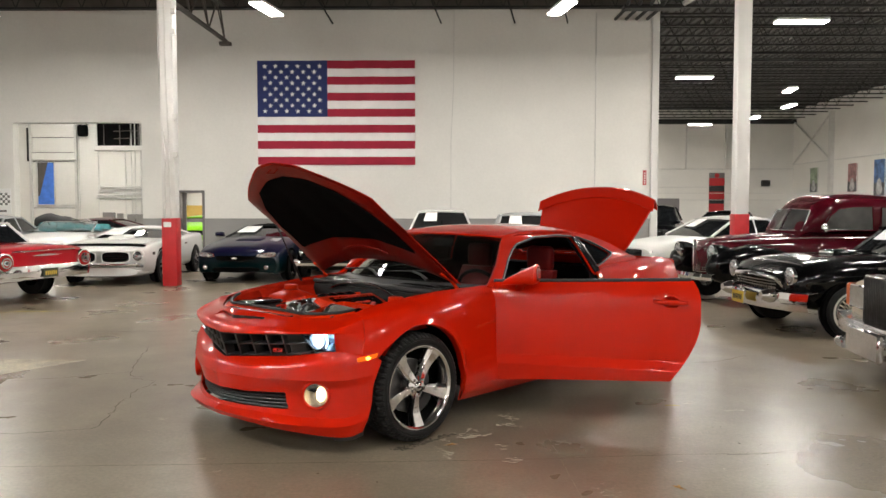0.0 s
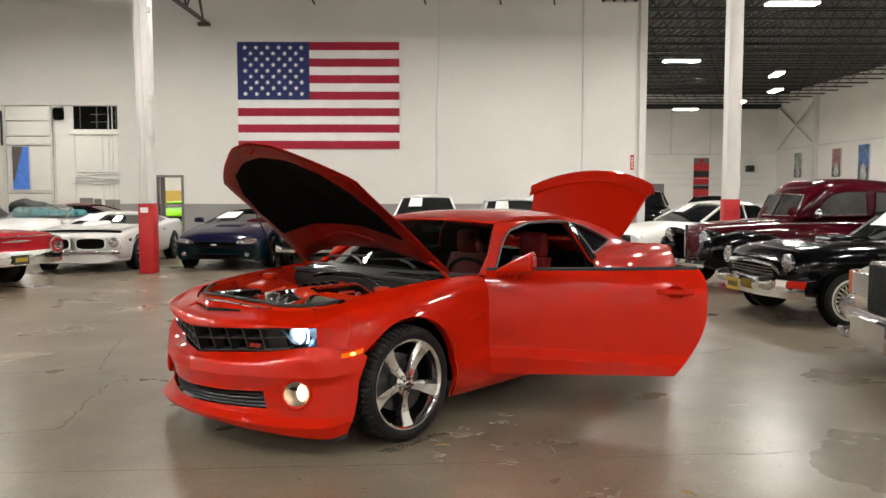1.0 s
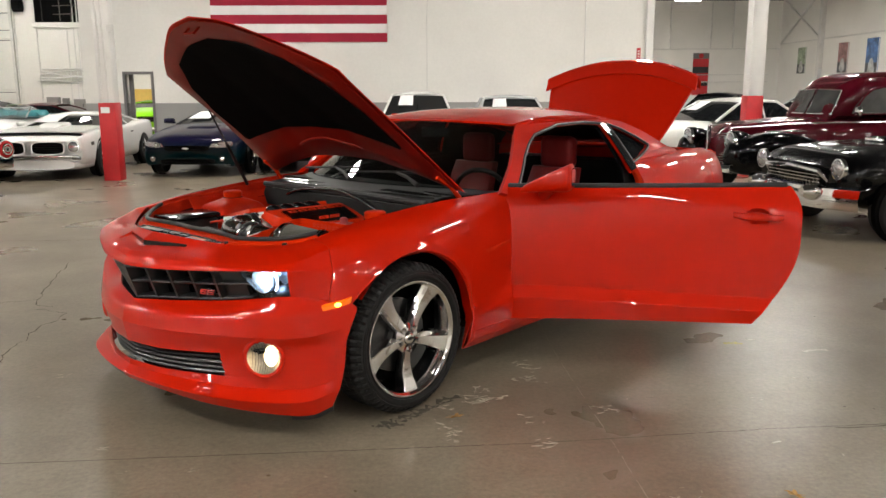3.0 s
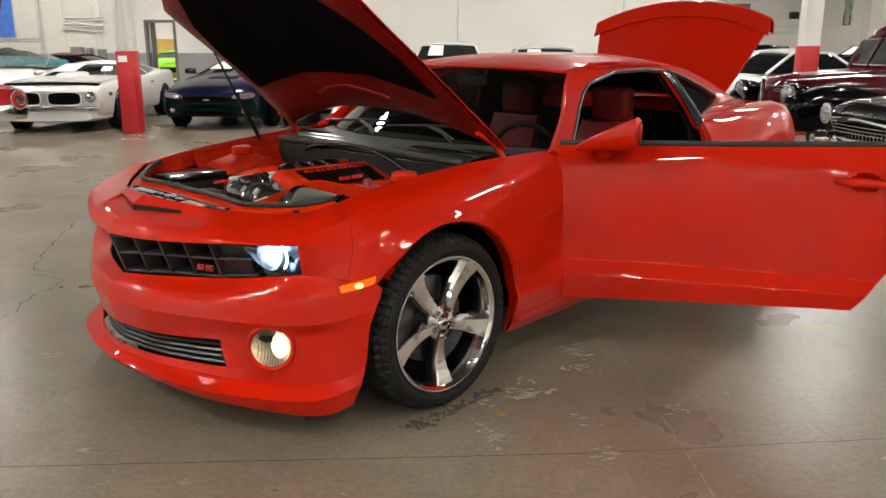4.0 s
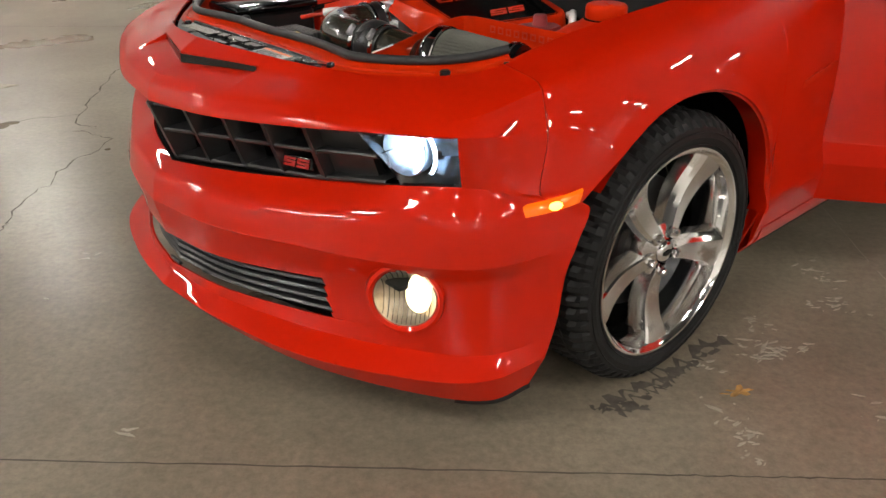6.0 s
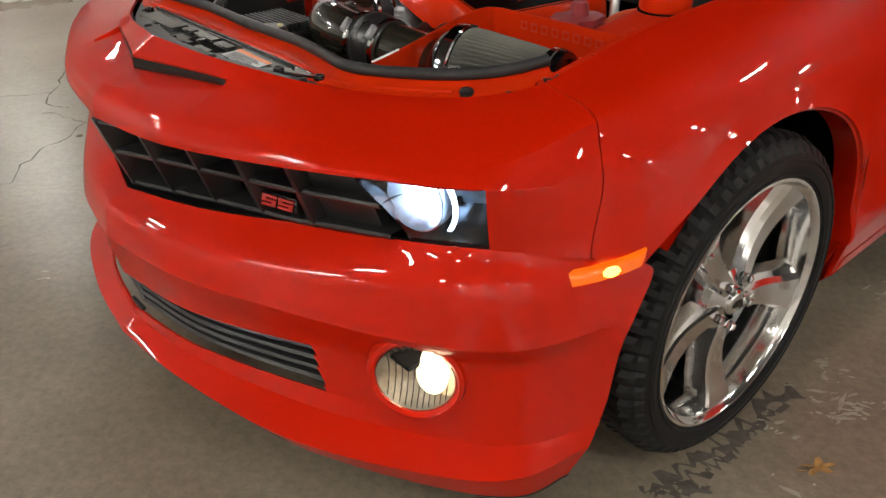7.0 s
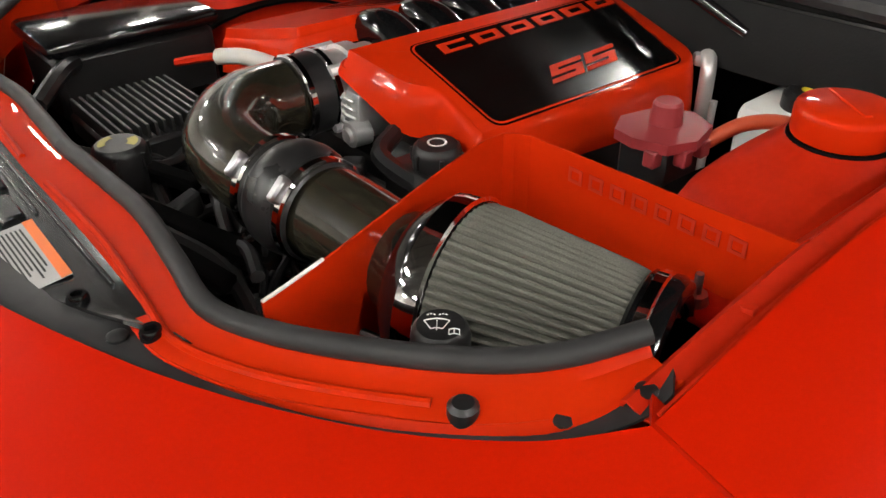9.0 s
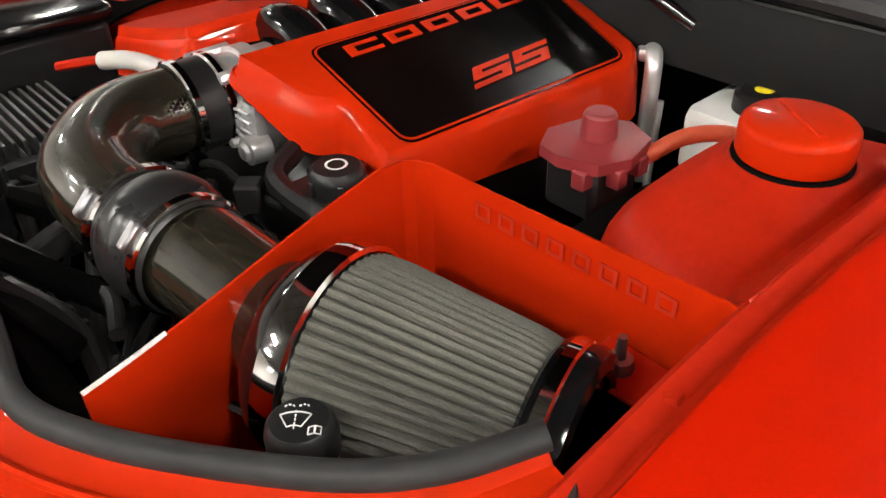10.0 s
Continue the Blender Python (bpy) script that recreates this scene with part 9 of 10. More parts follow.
plain_car("teal_classic", "teal classic convertible in the side room", -12.2, 24.9, 5, M["p_teal"], 4.4, 1.22, 0.90, open_top=True)
plain_car("maroon_classic", "dark maroon coupe in the side room", -11.9, 27.6, 0, M["p_maroon"], 4.5, 1.17, 0.92, paper=False, belt=0.86)
plain_car("grey_classic", "pale grey car at the opening of the side room", -11.95, 19.3, -85, M["p_silver"], 4.7, 1.35, 0.92)
hot = plain_car("hot_rod", "lime green hot rod behind the doorway", -8.75, 27.2, -75, M["p_lime"], 3.9, 1.25, 0.80, belt=1.05, paper=False)


# ---- fittings of the hall ----
M["cabinet_grey"] = material("grey_cabinet_enamel", (0.22, 0.215, 0.205), 0.45, var=0.06, scale=5)
M["cover_cloth"] = material("dark_cover_cloth", (0.022, 0.022, 0.024), 0.7, var=0.2, scale=8, bump=0.2, bump_scale=20)
M["scuff"] = material("rubber_scuff", (0.085, 0.075, 0.062), 0.6, var=0.35, scale=40)
M["dark_line"] = material("crack_shadow", (0.078, 0.066, 0.052), 0.8)
M["pale_paint"] = material("worn_floor_paint", (0.33, 0.29, 0.21), 0.5, var=0.3, scale=5, fine=0.25, fine_scale=40)
M["chip"] = material("pale_chip", (0.36, 0.33, 0.27), 0.6, var=0.2, scale=20)
M["yellow_paint"] = material("worn_yellow_paint", (0.36, 0.29, 0.06), 0.5, var=0.4, scale=8)
M["leaf"] = material("dry_leaf", (0.36, 0.20, 0.06), 0.7, var=0.3, scale=60)
M["sign_red"] = material("sign_red", (0.42, 0.015, 0.02), 0.5)
M["poster_green"] = material("poster_green", (0.24, 0.29, 0.20), 0.4, var=0.55, scale=2.2, fine=0.35, fine_scale=11)
M["poster_pink"] = material("poster_brown_red", (0.27, 0.135, 0.13), 0.4, var=0.5, scale=2.2, fine=0.3, fine_scale=11)
M["poster_blue"] = material("poster_blue", (0.07, 0.15, 0.33), 0.4, var=0.5, scale=2.2, fine=0.3, fine_scale=11)
M["poster_dark"] = material("poster_dark_field", (0.07, 0.07, 0.075), 0.4, var=0.5, scale=4, fine=0.4, fine_scale=15)
M["paper_grey"] = material("poster_pale_field", (0.42, 0.42, 0.41), 0.4, var=0.35, scale=4, fine=0.3, fine_scale=15)
M["amber_wall"] = material("lit_yellow_wall", (0.62, 0.42, 0.10), 0.6, var=0.05)


def ribbon(bm, pts, width, z=0.0012, jitter=0.0, seed=1):
    rnd = random.Random(seed)
    row = []
    for k, p in enumerate(pts):
        a, b = pts[max(k - 1, 0)], pts[min(k + 1, len(pts) - 1)]
        d = Vector((b[0] - a[0], b[1] - a[1], 0)).normalized()
        nrm = Vector((-d.y, d.x, 0))
        w = width * (1 + jitter * (rnd.random() - 0.5) * 2)
        c = Vector((p[0], p[1], z)) + nrm * jitter * width * (rnd.random() - 0.5) * 3
        row.append([c - nrm * w / 2, c + nrm * w / 2])
    return grid(row, bm=bm)


def wander(a, b, n, amp, seed):
    rnd = random.Random(seed)
    a, b = Vector((*a, 0)), Vector((*b, 0))
    d = (b - a).normalized()
    nrm = Vector((-d.y, d.x, 0))
    off, out = 0.0, []
    for k in range(n + 1):
        off = off * 0.8 + (rnd.random() - 0.5) * amp
        p = a.lerp(b, k / n) + nrm * (off if 0 < k < n else 0)
        out.append((p.x, p.y))
    return out


def floor_marks():
    joints = [[(-17.5, 2.98), (-1.76, 3.80), (-0.10, 3.895), (0.48, 3.93), (1.58, 4.05), (2.92, 4.14), (22, 5.3)], [(-17.5, 8.2), (0, 9.3), (22, 10.6)], [(-17.5, -2.4), (0, -1.4), (22, -0.2)], [(-17.5, 13.4), (0, 14.4), (22, 15.7)],
              [(0.72, 9.3), (0.764, 5.137), (0.815, 4.10), (0.85, 3.2)]]
    for n, j in enumerate(joints):
        bm = bmesh.new()
        pts = []
        for p, q in zip(j, j[1:]):
            pts += [(p[0] + (q[0] - p[0]) * t, p[1] + (q[1] - p[1]) * t) for t in np.linspace(0, 1, 30)[:-1]]
        pts.append(j[-1])
        if n < 4:
            ribbon(bm, pts, 0.0045, jitter=0.35, seed=n)
        else:
            gap = random.Random(3)
            k = 0
            while k < len(pts) - 3:
                run = gap.randint(2, 7)
                ribbon(bm, pts[k:k + run + 1], gap.uniform(0.0018, 0.004), jitter=0.5, seed=k)
                k += run + gap.randint(0, 2)
        solo("floor_joint", bm, M["dark_line"] if n < 4 else M["chip"], "straight saw-cut joint in the concrete floor", "floor joint", kind="structure", smooth=False)
    cracks = [[(-2.45, 4.60), (-2.52, 5.03), (-2.50, 5.12), (-2.57, 5.37), (-2.55, 5.52), (-2.59, 5.75), (-2.57, 5.93), (-2.57, 6.165), (-2.70, 6.225), (-2.84, 6.27)],
              [(-4.6, 5.9), (-3.35, 6.37), (-3.20, 6.46), (-2.965, 6.57), (-3.06, 6.88), (-3.13, 7.15), (-3.3, 7.9)], [(-2.965, 6.57), (-2.85, 6.37), (-2.745, 6.34)],
              [(-2.45, 4.60), (-3.3, 4.4), (-4.6, 4.3)], [(2.53, 7.07), (2.81, 7.13), (3.28, 7.47)], [(1.9, 4.05), (3.4, 4.3)]]
    for n, knots in enumerate(cracks):
        bm = bmesh.new()
        for k, (a, b) in enumerate(zip(knots, knots[1:])):
            ribbon(bm, wander(a, b, max(4, int(18 * math.dist(a, b))), 0.035, 31 + 7 * n + k), 0.0062, z=0.0016, jitter=0.7, seed=n + k)
        solo("floor_crack", bm, M["dark_line"], "hairline crack wandering across the concrete", "crack", "floor cracks", "structure", smooth=False)
    # worn paint
    bm = bmesh.new()
    prism(bm, [(-3.68, 7.16, 0.0004), (-5.4, 7.25, 0.0004), (-5.4, 5.4, 0.0004), (-4.9, 5.25, 0.0004)], (0, 0, 0.0022))
    solo("worn_paint_patch", bm, M["pale_paint"], "worn pale paint patch on the floor", "floor marking", kind="structure", smooth=False)
    for n, (a, b, w) in enumerate((((-9.0, 10.6), (-5.6, 11.0), 0.06), ((-9.0, 9.6), (-6.5, 9.8), 0.05), ((1.84, 5.33), (1.96, 5.32), 0.030), ((2.26, 5.16), (2.42, 5.19), 0.026))):
        bm = ribbon(bmesh.new(), wander(a, b, 12, 0.01, 70 + n), w, z=0.0020, jitter=0.35, seed=n + 9)
        solo("floor_line", bm, M["yellow_paint"] if n != 3 else M["chip"], "faint worn yellow paint on the floor", "floor marking", kind="structure", smooth=False)
    # chips
    rnd = random.Random(5)
    bm = bmesh.new()
    spots = [(0.26, 4.431, 0.05, 24), (0.263, 4.614, 0.05, 10), (0.554, 4.917, 0.04, 9), (0.567, 4.761, 0.05, 12), (0.474, 4.741, 0.04, 6), (0.073, 4.364, 0.05, 9), (0.199, 4.478, 0.05, 8), (0.368, 4.475, 0.04, 6), (0.099, 4.056, 0.03, 12), (0.092, 3.967, 0.03, 7), (0.426, 4.193, 0.08, 6), (-1.452, 3.939, 0.02, 5), (-1.277, 3.702, 0.02, 3), (-0.987, 3.706, 0.03, 4), (-2.044, 4.86, 0.06, 5), (0.52, 3.93, 0.06, 8), (0.94, 3.44, 0.08, 9), (1.04, 3.35, 0.08, 9), (0.9, 4.3, 0.08, 9), (0.24, 4.51, 0.08, 9), (0.09, 4.09, 0.08, 9), (0.56, 4.94, 0.08, 9), (3.4, 5.81, 0.08, 9), (3.84, 6.08, 0.08, 9), (1.6, 4.4, 0.8, 12), (2.6, 5.4, 1.2, 12), (-3, 5, 1.4, 8), (-0.5, 3.3, 0.3, 5)]
    for x, y0, r, n in spots:
        for _ in range(n):
            cx, cy = x + rnd.gauss(0, r * 0.55), y0 + rnd.gauss(0, r * 0.55)
            size = rnd.choice((0.002, 0.003, 0.004, 0.005, 0.007)) * rnd.uniform(0.7, 1.2)
            st, an = rnd.uniform(1.3, 5.0), rnd.gauss(0.2, 0.5)
            k = rnd.randint(7, 10)
            pts = []
            for q in range(k):
                a = 2 * math.pi * q / k
                u, v = math.cos(a) * size * st * rnd.uniform(0.35, 1.2), math.sin(a) * size * rnd.uniform(0.35, 1.2)
                pts.append((cx + u * math.cos(an) - v * math.sin(an), cy + u * math.sin(an) + v * math.cos(an), 0.0004))
            prism(bm, pts, (0, 0, 0.0018))
    solo("paint_chips", bm, M["chip"], "scattered pale chips and flecks on the concrete", "chips", kind="stuff", smooth=False)
    # dark rubber scuffs round the front tyre and dark bits dropped on the floor
    bm = bmesh.new()
    for n, (a, b, w) in enumerate((((-0.24, 4.13), (0.15, 4.52), 0.030), ((-0.20, 4.12), (-0.02, 4.31), 0.020), ((-0.06, 4.26), (0.12, 4.46), 0.014), ((-0.27, 4.13), (-0.12, 4.16), 0.016))):
        ribbon(bm, wander(a, b, 34, 0.012, 90 + n), w, z=0.0010 + 0.0003 * n, jitter=0.75, seed=60 + n)
    blots = [(x, y, 0.008) for x, y in ((2.71, 6.76), (2.69, 5.90), (3.28, 6.19), (2.09, 3.86), (2.07, 4.30), (2.20, 4.27), (2.08, 4.71), (2.44, 3.99), (2.02, 5.41))]
    for x, y0, r in blots:
        k, q = 13, rnd.uniform(0.5, 1.0)
        prism(bm, [(x + r * q * rnd.uniform(0.5, 1.1) * math.cos(2 * math.pi * a / k), y0 + 0.5 * r * q * rnd.uniform(0.5, 1.1) * math.sin(2 * math.pi * a / k), 0.0005) for a in range(k)], (0, 0, 0.0016))
    solo("floor_scuffs", bm, M["scuff"], "dark rubber scuffs and small dark bits on the concrete", "scuffs", kind="stuff", smooth=False)
    # leaf
    for n, (x, y0, a, sc) in enumerate(((0.132, 4.233, 20, 1.0), (1.42, 3.43, 130, 1.0))):
        bm = bmesh.new()
        out = []
        for k in range(22):
            t = 2 * math.pi * k / 22
            r = 0.034 * (0.30 + 0.70 * abs(math.cos(2.5 * t)) ** 1.6) * sc
            out.append(bm.verts.new((r * math.cos(t) * 1.35, r * math.sin(t) * 0.8, 0.004 + 0.006 * abs(math.sin(1.5 * t)))))
        c = bm.verts.new((0, 0, 0.002))
        for k in range(22):
            bm.faces.new((c, out[k], out[(k + 1) % 22]))
        tube(bm, [(-0.03, 0, 0.004), (-0.055, 0.006, 0.006)], 0.0015, 4)
        solo("dry_leaf", bm, M["leaf"], "small dry brown leaf lying on the floor", "leaf", "dry leaves", m=pose(x, y0, 0.001, 0, 0, a))


floor_marks()


def frame_round(name, x0, x1, z1, y, mat, label, w=0.07, d=0.10):
    bm = bmesh.new()
    box(bm, (x0 - w, y - 0.02, 0), (x0, y + d, z1 + w))
    box(bm, (x1, y - 0.02, 0), (x1 + w, y + d, z1 + w))
    box(bm, (x0, y - 0.02, z1), (x1, y + d, z1 + w))
    solo(name, bm, mat, label, "door frame", kind="structure", smooth=False)


frame_round("door_1", DR_X0, DR_X1, DR_Z, WALL_Y, M["frame_grey"], "grey steel frame of an open doorway")
bm = box(bmesh.new(), (DR_X0 - 0.02, WALL_Y + 0.24, 0), (DR_X0 + 0.10, WALL_Y + 0.32, 2.05))
solo("door_leaf", bm, M["frame_grey"], "grey door leaf standing open", "door", kind="structure", smooth=False)
bm = box(bmesh.new(), (-10.9, 30.9, 0.6), (-9.2, 31.0, 1.62))
solo("yellow_panel", bm, M["amber_wall"], "warm yellow panel seen through the doorway", "panel", kind="structure", smooth=False)
bm = box(bmesh.new(), (-8.16, 23.0, 0), (-8.03, 23.12, 1.18), 0.01)
solo("red_post", bm, M["column_red"], "red painted post behind the doorway", "post", kind="structure")


def side_room():
    y = 31.495
    ob = thing("overhead_door", "white overhead door with a blue-lit window", "door", kind="structure")
    for z0, z1, d in ((0.0, 1.50, 0.05), (1.62, 3.38, 0.03), (3.46, 3.74, 0.09), (3.79, 4.35, 0.06), (4.38, 4.90, 0.10)):
        bm = box(bmesh.new(), (-16.93, y - d, z0), (-15.2, y + 0.004, z1), 0.008)
        part("panel", bm, M["wall"], ob)
    for z in (1.50, 3.38, 3.74, 4.352):
        bm = box(bmesh.new(), (-16.93, y - 0.025, z + 0.004), (-15.2, y + 0.004, z + 0.03))
        part("panel_seam", bm, M["frame_grey"], ob, smooth=False)
    bm = box(bmesh.new(), (-16.72, y - 0.05, 1.66), (-16.06, y - 0.032, 3.36))
    part("window_pane", bm, M["sky_window"], ob, "blue evening light in the window", smooth=False)
    bm = bmesh.new()
    prism(bm, [(-16.74, y - 0.052, 2.0), (-16.66, y - 0.052, 2.0), (-16.30, y - 0.052, 3.36), (-16.74, y - 0.052, 3.36)], (0, -0.012, 0))
    part("window_shade", bm, M["steel_brown"], ob, smooth=False)
    for x0, x1, z0, z1 in ((-16.78, -16.72, 1.62, 3.40), (-16.06, -16.02, 1.62, 3.40), (-16.78, -16.02, 1.60, 1.66)):
        part("window_frame", box(bmesh.new(), (x0, y - 0.07, z0), (x1, y - 0.028, z1)), M["conduit"], ob, smooth=False)
    for x in (-17.04, -15.19):
        bm = box(bmesh.new(), (x, y - 0.12, 0), (x + 0.10, y + 0.004, 5.0), 0.01)
        part("track", bm, M["conduit"], ob, smooth=False)
    bm = box(bmesh.new(), (-17.10, y - 0.14, 3.40), (-17.02, y - 0.122, 4.75))
    part("track_slot", bm, M["steel_dark"], ob, smooth=False)
    tb = bmesh.new()
    tube(tb, [(-15.02, y - 0.05, 0.2), (-15.02, y - 0.05, 4.5)], 0.025, 8)
    part("cord_pipe", tb, M["conduit"], ob)
    # dark high opening: its unlit depth painted as a black panel, with struts in front
    ob = thing("high_opening", "dark high opening with pipes inside and a pale sill", "opening", kind="structure")
    part("shade_panel", box(bmesh.new(), (-14.3, y, 4.04), (-12.3, y + 0.05, 5.4)), M["black_matt"], ob, smooth=False)
    for x, a in ((-14.0, 0.0), (-13.35, 0.0), (-12.95, 0.12), (-12.6, 0.0)):
        b = bmesh.new()
        tube(b, [(x, y - 0.03, 4.05), (x + a, y - 0.03, 5.35)], 0.018, 6)
        part("strut", b, M["steel_brown"], ob)
    for z in (4.32, 4.62):
        b = bmesh.new()
        tube(b, [(-13.6, y - 0.035, z), (-12.35, y - 0.035, z + 0.03)], 0.014, 6)
        part("strut", b, M["steel_brown"], ob)
    part("sill", box(bmesh.new(), (-14.36, y - 0.12, 3.84), (-12.25, y - 0.001, 4.035), 0.012), M["wall"], ob, "pale sill")
    part("jamb", box(bmesh.new(), (-14.36, y - 0.06, 4.036), (-14.27, y - 0.001, 5.4), 0.01), M["wall"], ob)
    for n, (z, dz) in enumerate(((1.92, 0.03), (2.04, -0.02), (2.14, 0.04), (2.26, -0.03), (2.36, 0.0))):
        b = bmesh.new()
        tube(b, catmull([(-14.35 + 0.05 * n, y - 0.06, z), (-13.8, y - 0.06, z + dz), (-13.2, y - 0.06, z - dz), (-12.05, y - 0.06, z + 0.02)], 20), 0.028, 8)
        for x in (-14.1, -13.3, -12.5):
            box(b, (x, y - 0.06, z - 0.02), (x + 0.03, y + 0.002, z + 0.02))
        solo("wall_pipe", b, M["conduit"], "white painted pipe along the wall", "pipe", "wall pipes")
    for x, top in ((-14.25, 3.8), (-13.15, 3.8), (-12.9, 5.2), (-12.75, 5.2), (-12.52, 5.2)):
        b = bmesh.new()
        tube(b, [(x, y - 0.022, 1.2), (x, y - 0.022, top)], 0.022, 6)
        solo("wall_pipe", b, M["conduit"], "thin upright painted conduit", "pipe", "wall pipes")
    for x0, x1, z1 in ((-14.05, -13.60, 1.34), (-13.47, -13.27, 1.30), (-13.05, -12.2, 1.26)):
        ob = thing("electric_cabinet", "grey steel electric cabinet on the wall", "cabinet", group="electric cabinets")
        part("body", box(bmesh.new(), (x0, y - 0.20, 0.72), (x1, y + 0.002, z1), 0.01), M["cabinet_grey"], ob)
        for k in range(2 if x1 - x0 > 0.6 else 1):
            xa = x0 + 0.03 + k * (x1 - x0) / 2
            xb = xa + (x1 - x0) / (2 if x1 - x0 > 0.6 else 1) - 0.06
            d = part("door", box(bmesh.new(), (xa, y - 0.214, 0.76), (xb, y - 0.201, z1 - 0.04), 0.004), M["cabinet_grey"], ob)
            part("latch", box(bmesh.new(), (xb - 0.06, y - 0.23, 0.98), (xb - 0.03, y - 0.2145, 1.08), 0.004), M["black"], d)
    ob = thing("wall_lamp", "black lamp on a bracket high on the wall", "wall lamp")
    b = bmesh.new()
    tube(b, [(-14.95, y, 4.86), (-14.80, y - 0.26, 5.02), (-14.65, y, 4.86)], 0.018, 6)
    part("bracket", b, M["steel_dark"], ob)
    part("housing", hull([(-14.97, 0.10, 4.46, 4.80), (-14.92, 0.17, 4.40, 4.86), (-14.66, 0.17, 4.40, 4.86), (-14.61, 0.10, 4.46, 4.80)], n=10, sect=20), M["black_matt"], ob, m=Matrix.Translation((0, y - 0.17, 0)))
    # draped cover on a stand
    ob = thing("covered_load", "dark cloth-covered load on a stand", "covered load", pose(-13.5, 27.0, 0))
    b = hull([(-0.95, 0.20, 0.95, 1.12), (-0.82, 0.50, 0.72, 1.27), (-0.55, 0.60, 0.66, 1.33), (-0.2, 0.62, 0.66, 1.26), (0.3, 0.62, 0.68, 1.15), (0.9, 0.5, 0.72, 1.05), (1.25, 0.3, 0.80, 0.96)], p=0.7, q=0.7)
    wob = random.Random(12)
    for v in b.verts:
        v.co.z += 0.018 * math.sin(9 * v.co.x + 5 * v.co.y) + wob.uniform(-0.006, 0.006)
    part("cover", b, M["cover_cloth"], ob, "dark draped cloth cover")
    part("stand", box(bmesh.new(), (-0.7, -0.4, 0.0), (0.7, 0.4, 0.80), 0.05), M["black_matt"], ob)


side_room()


def wall_things():
    y = WALL_Y
    ob = thing("extinguisher_sign", "small red and white upright wall sign", "sign")
    bm = box(bmesh.new(), (5.60, y - 0.02, 2.20), (5.70, y - 0.002, 2.62), 0.003)
    part("sign_plate", bm, M["sign_red"], ob)
    for k in range(5):
        bm = box(bmesh.new(), (5.625, y - 0.024, 2.24 + 0.07 * k), (5.675, y - 0.0205, 2.275 + 0.07 * k))
        part("sign_bar", bm, M["paper"], ob, smooth=False)
    ob = thing("checkered_sign", "white wall sign with a black checkered pattern", "sign")
    bm = box(bmesh.new(), (-14.2, y - 0.02, 1.35), (-12.72, y - 0.002, 2.10), 0.003)
    part("sign_plate", bm, M["paper"], ob)
    for i in range(16):
        for j in range(5):
            if (i + j) % 2 == 0:
                bm = box(bmesh.new(), (-13.9 + 0.072 * i, y - 0.024, 1.62 + 0.072 * j), (-13.9 + 0.072 * (i + 1), y - 0.0205, 1.62 + 0.072 * (j + 1)))
                part("check", bm, M["frame_grey"], ob, smooth=False)
    bm = box(bmesh.new(), (-13.9, y - 0.024, 1.42), (-12.85, y - 0.0205, 1.48))
    part("sign_bar", bm, M["frame_grey"], ob, smooth=False)
    # far wall
    fy = FAR_Y
    ob = thing("hanging_banner", "tall red and black banner hung on the far wall", "banner")
    for k, (z0, z1, mt) in enumerate(((1.18, 1.75, "sign_red"), (1.75, 2.05, "black"), (2.05, 2.55, "sign_red"), (2.55, 2.95, "black"), (2.95, 3.45, "sign_red"), (3.45, 3.80, "frame_grey"))):
        bm = box(bmesh.new(), (17.16, fy - 0.03, z0), (18.18, fy - 0.004, z1))
        part("band", bm, M[mt], ob, smooth=False)
    bm = turned(bmesh.new(), [(0.0, 0.0), (0.14, 0.0), (0.16, 0.01)], 20, Matrix.Translation((17.67, fy - 0.045, 3.62)))
    part("emblem", bm, M["sign_red"], ob)
    for z, x0, x1, r in ((4.05, CORNER_X, RIGHT_X, 0.03), (2.85, CORNER_X, 17.0, 0.025), (2.45, CORNER_X + 2, 22.0, 0.02), (2.0, CORNER_X + 1, 22.0, 0.02)):
        bm = bmesh.new()
        tube(bm, [(x0, fy - 0.06, z), (x1, fy - 0.06, z)], r, 6)
        solo("far_pipe", bm, M["conduit"], "painted pipe along the far wall", "pipe", "far pipes")
    for x in (15.6, 18.2, 19.6):
        bm = bmesh.new()
        tube(bm, [(x, fy - 0.10, 4.05), (x, fy - 0.10, 7.1)], 0.05, 6)
        solo("far_pipe", bm, M["conduit"], "upright painted pipe on the far wall", "pipe", "far pipes")
    bm = box(bmesh.new(), (13.6, fy - 0.08, 0), (15.2, fy - 0.004, 2.1), 0.01)
    solo("door_2", bm, M["frame_grey"], "grey double steel door in the far wall", "door", kind="structure", smooth=False)
    bm = box(bmesh.new(), (20.6, fy - 0.3, 2.9), (21.1, fy - 0.004, 3.3), 0.01)
    solo("wall_box", bm, M["steel_dark"], "small dark box high on the far wall", "wall box")
    bm = box(bmesh.new(), (CORNER_X + 0.01, fy - 0.4, 7.0), (RIGHT_X - 0.01, fy - 0.1, 7.3))
    solo("edge_beam", bm, M["steel_dark"], "dark steel beam along the far wall top", "beam", kind="structure", smooth=False)
    # side wall posters and bracing
    for mt, y0, y1, z0, z1, lb in (("poster_green", 49.0, 50.1, 2.45, 3.98, "tall greenish poster on the side wall"), ("poster_pink", 44.15, 45.25, 2.4, 4.0, "tall brown-red poster on the side wall"), ("poster_blue", 41.2, 42.4, 2.15, 4.07, "tall blue poster on the side wall"), ("poster_green", 37.0, 38.2, 2.15, 4.07, "tall greenish poster further along the wall")):
        ob = thing("wall_poster", lb, "poster", group="wall posters")
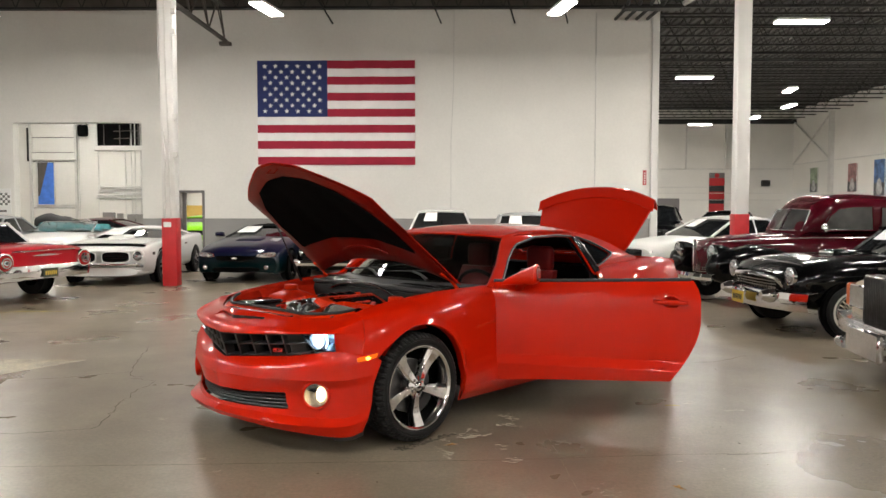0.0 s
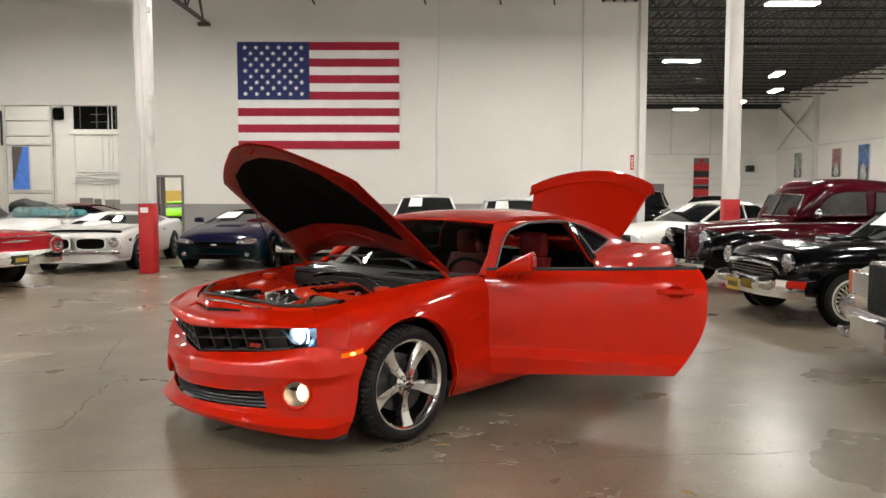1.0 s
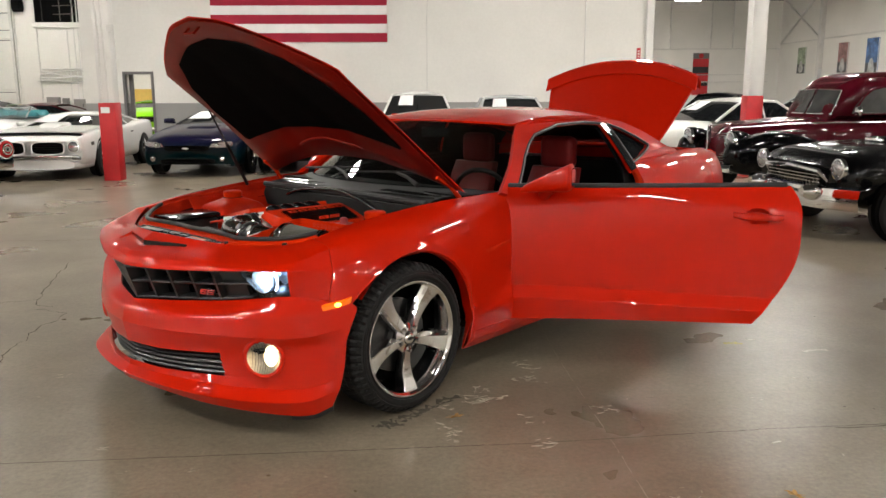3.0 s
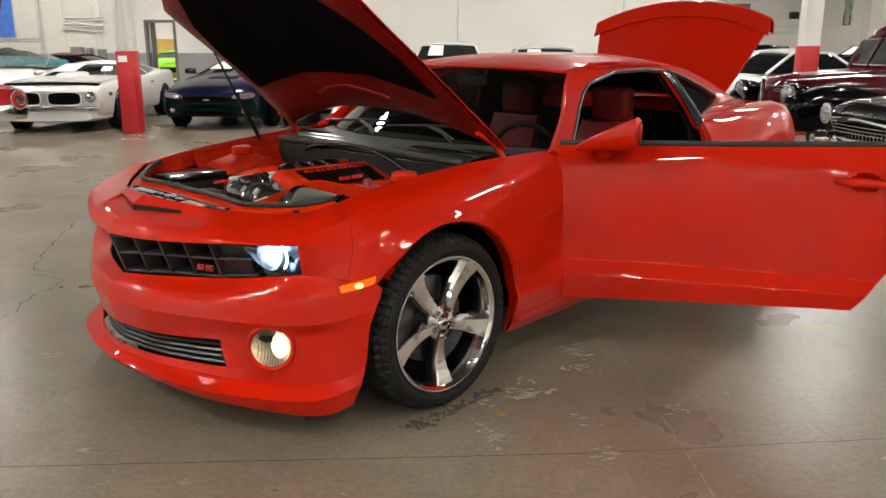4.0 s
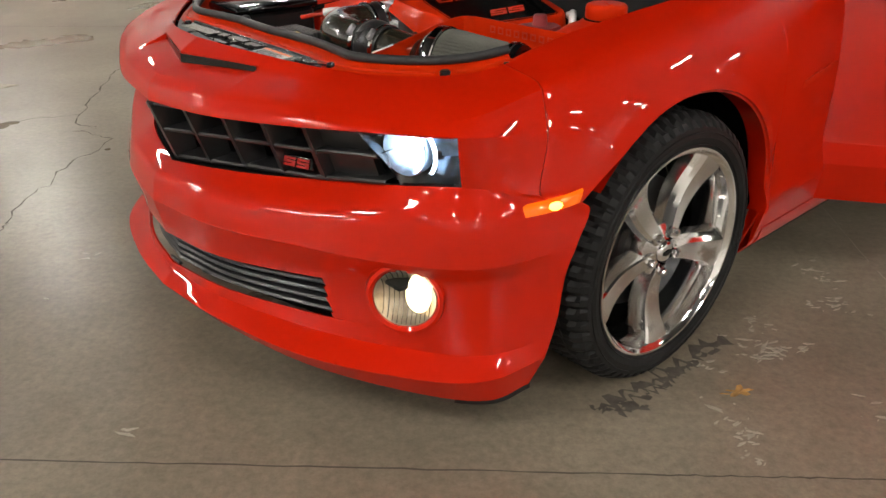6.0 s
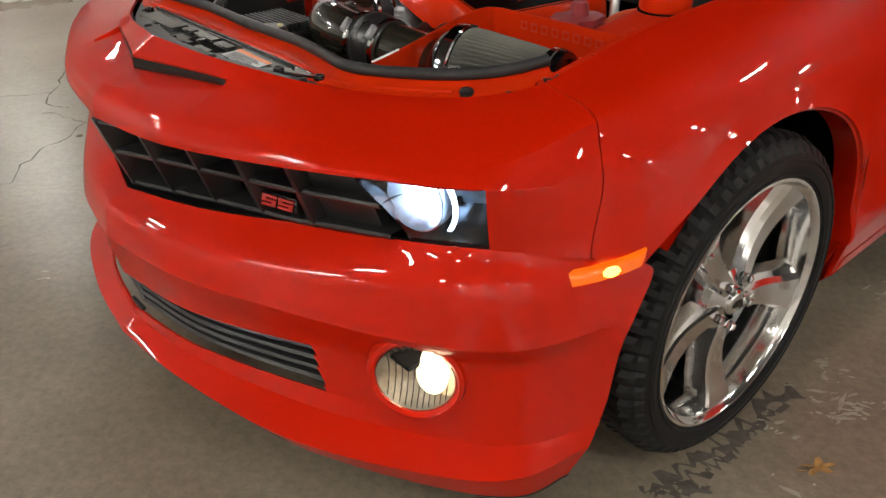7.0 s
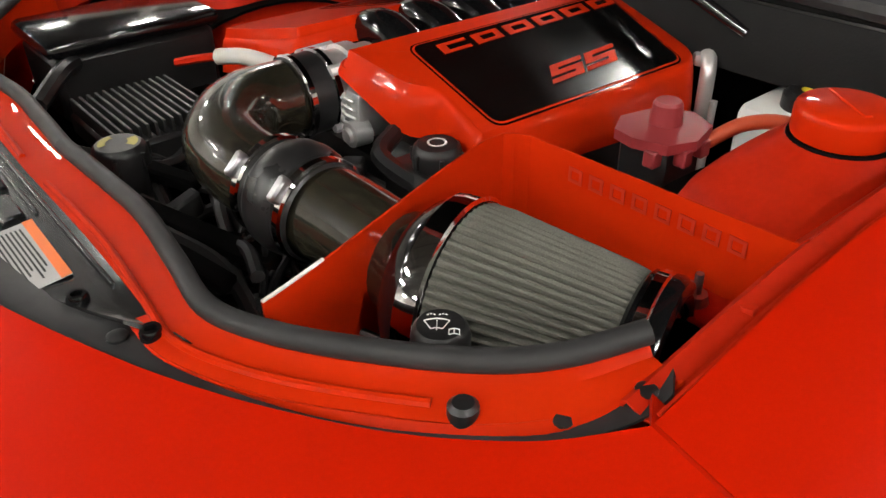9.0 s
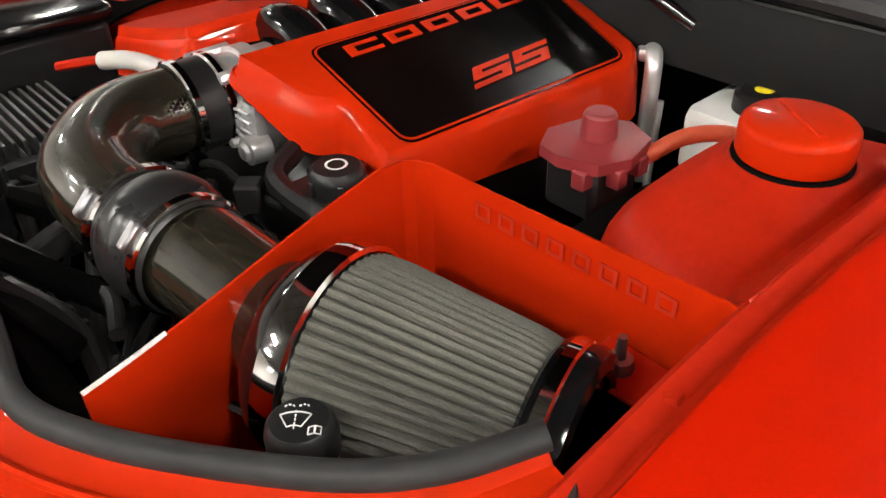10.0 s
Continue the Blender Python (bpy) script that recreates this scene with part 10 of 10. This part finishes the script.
        bm = box(bmesh.new(), (RIGHT_X - 0.03, y0, z0), (RIGHT_X - 0.004, y1, z1), 0.004)
        part("sheet", bm, M[mt], ob)
        # pale frame strip, a dark lower field and a light shape standing in it
        part("edge_strip", box(bmesh.new(), (RIGHT_X - 0.034, y0 + 0.002, z0), (RIGHT_X - 0.0305, y0 + 0.05, z1)), M["paper"], ob, smooth=False)
        part("edge_strip", box(bmesh.new(), (RIGHT_X - 0.034, y1 - 0.05, z0), (RIGHT_X - 0.0305, y1 - 0.002, z1)), M["paper"], ob, smooth=False)
        part("lower_field", box(bmesh.new(), (RIGHT_X - 0.0335, y0 + 0.051, z0 + 0.02), (RIGHT_X - 0.0305, y1 - 0.051, z0 + 0.36 * (z1 - z0))), M["poster_dark"], ob, smooth=False)
        b = bmesh.new()
        c, w, h = (y0 + y1) / 2, (y1 - y0) * 0.30, (z1 - z0) * 0.26
        prism(b, [(RIGHT_X - 0.036, c + w * math.cos(a) * (1 if math.sin(a) < 0 else 0.7), z0 + 0.1 + h * (0.75 + 0.9 * math.sin(a))) for a in np.linspace(0, 2 * math.pi, 14)[:-1]], (0.002, 0, 0))
        part("light_shape", b, M["paper_grey"], ob, smooth=False)
    for a, b in (((52.4, 4.35), (47.2, 7.15)), ((52.4, 7.1), (47.2, 4.35))):
        bm = bmesh.new()
        tube(bm, [(RIGHT_X - 0.12, a[0], a[1]), (RIGHT_X - 0.12, b[0], b[1])], 0.06, 6)
        solo("wall_brace", bm, M["conduit"], "pale diagonal steel wall brace", "brace", "wall braces", "structure")
    bm = box(bmesh.new(), (RIGHT_X - 0.25, 46.95, 0), (RIGHT_X - 0.005, 47.25, 7.2), 0.01)
    solo("wall_post", bm, M["conduit"], "pale steel post along the side wall", "post", kind="structure", smooth=False)
    bm = bmesh.new()
    tube(bm, [(RIGHT_X - 0.06, 20.0, 4.33), (RIGHT_X - 0.06, 52.5, 4.33)], 0.04, 6)
    solo("far_pipe", bm, M["conduit"], "long painted pipe along the side wall", "pipe", "far pipes")
    # dark heater and pipes under the roof at the corner
    bm = bmesh.new()
    box(bm, (4.6, 20.2, 6.75), (6.1, 20.6, 6.85), 0.01)
    for k in range(4):
        tube(bm, [(4.5 + 0.38 * k, 17.5, 7.35), (4.7 + 0.30 * k, 20.4, 6.80), (4.75 + 0.3 * k, 22.1, 6.9)], 0.05, 6)
    solo("pipe_rack", bm, M["steel_dark"], "dark pipes and rack under the roof", "pipe rack")
    bm = bmesh.new()
    tube(bm, [(6.2, 20.4, 6.9), (7.2, 19.0, 7.4)], 0.07, 6)
    solo("roof_brace", bm, M["conduit"], "pale diagonal brace under the roof", "brace", kind="structure")
    for n, x in enumerate((-3.3, -0.2, 1.9, 3.4)):
        bm = bmesh.new()
        tube(bm, [(x, WALL_Y - 0.04, 6.8), (x - 0.35, WALL_Y - 1.2, 7.4)], 0.025, 5)
        solo("roof_tie", bm, M["steel_dark"], "thin dark brace between roof and wall", "brace", "roof ties", "structure")


wall_things()
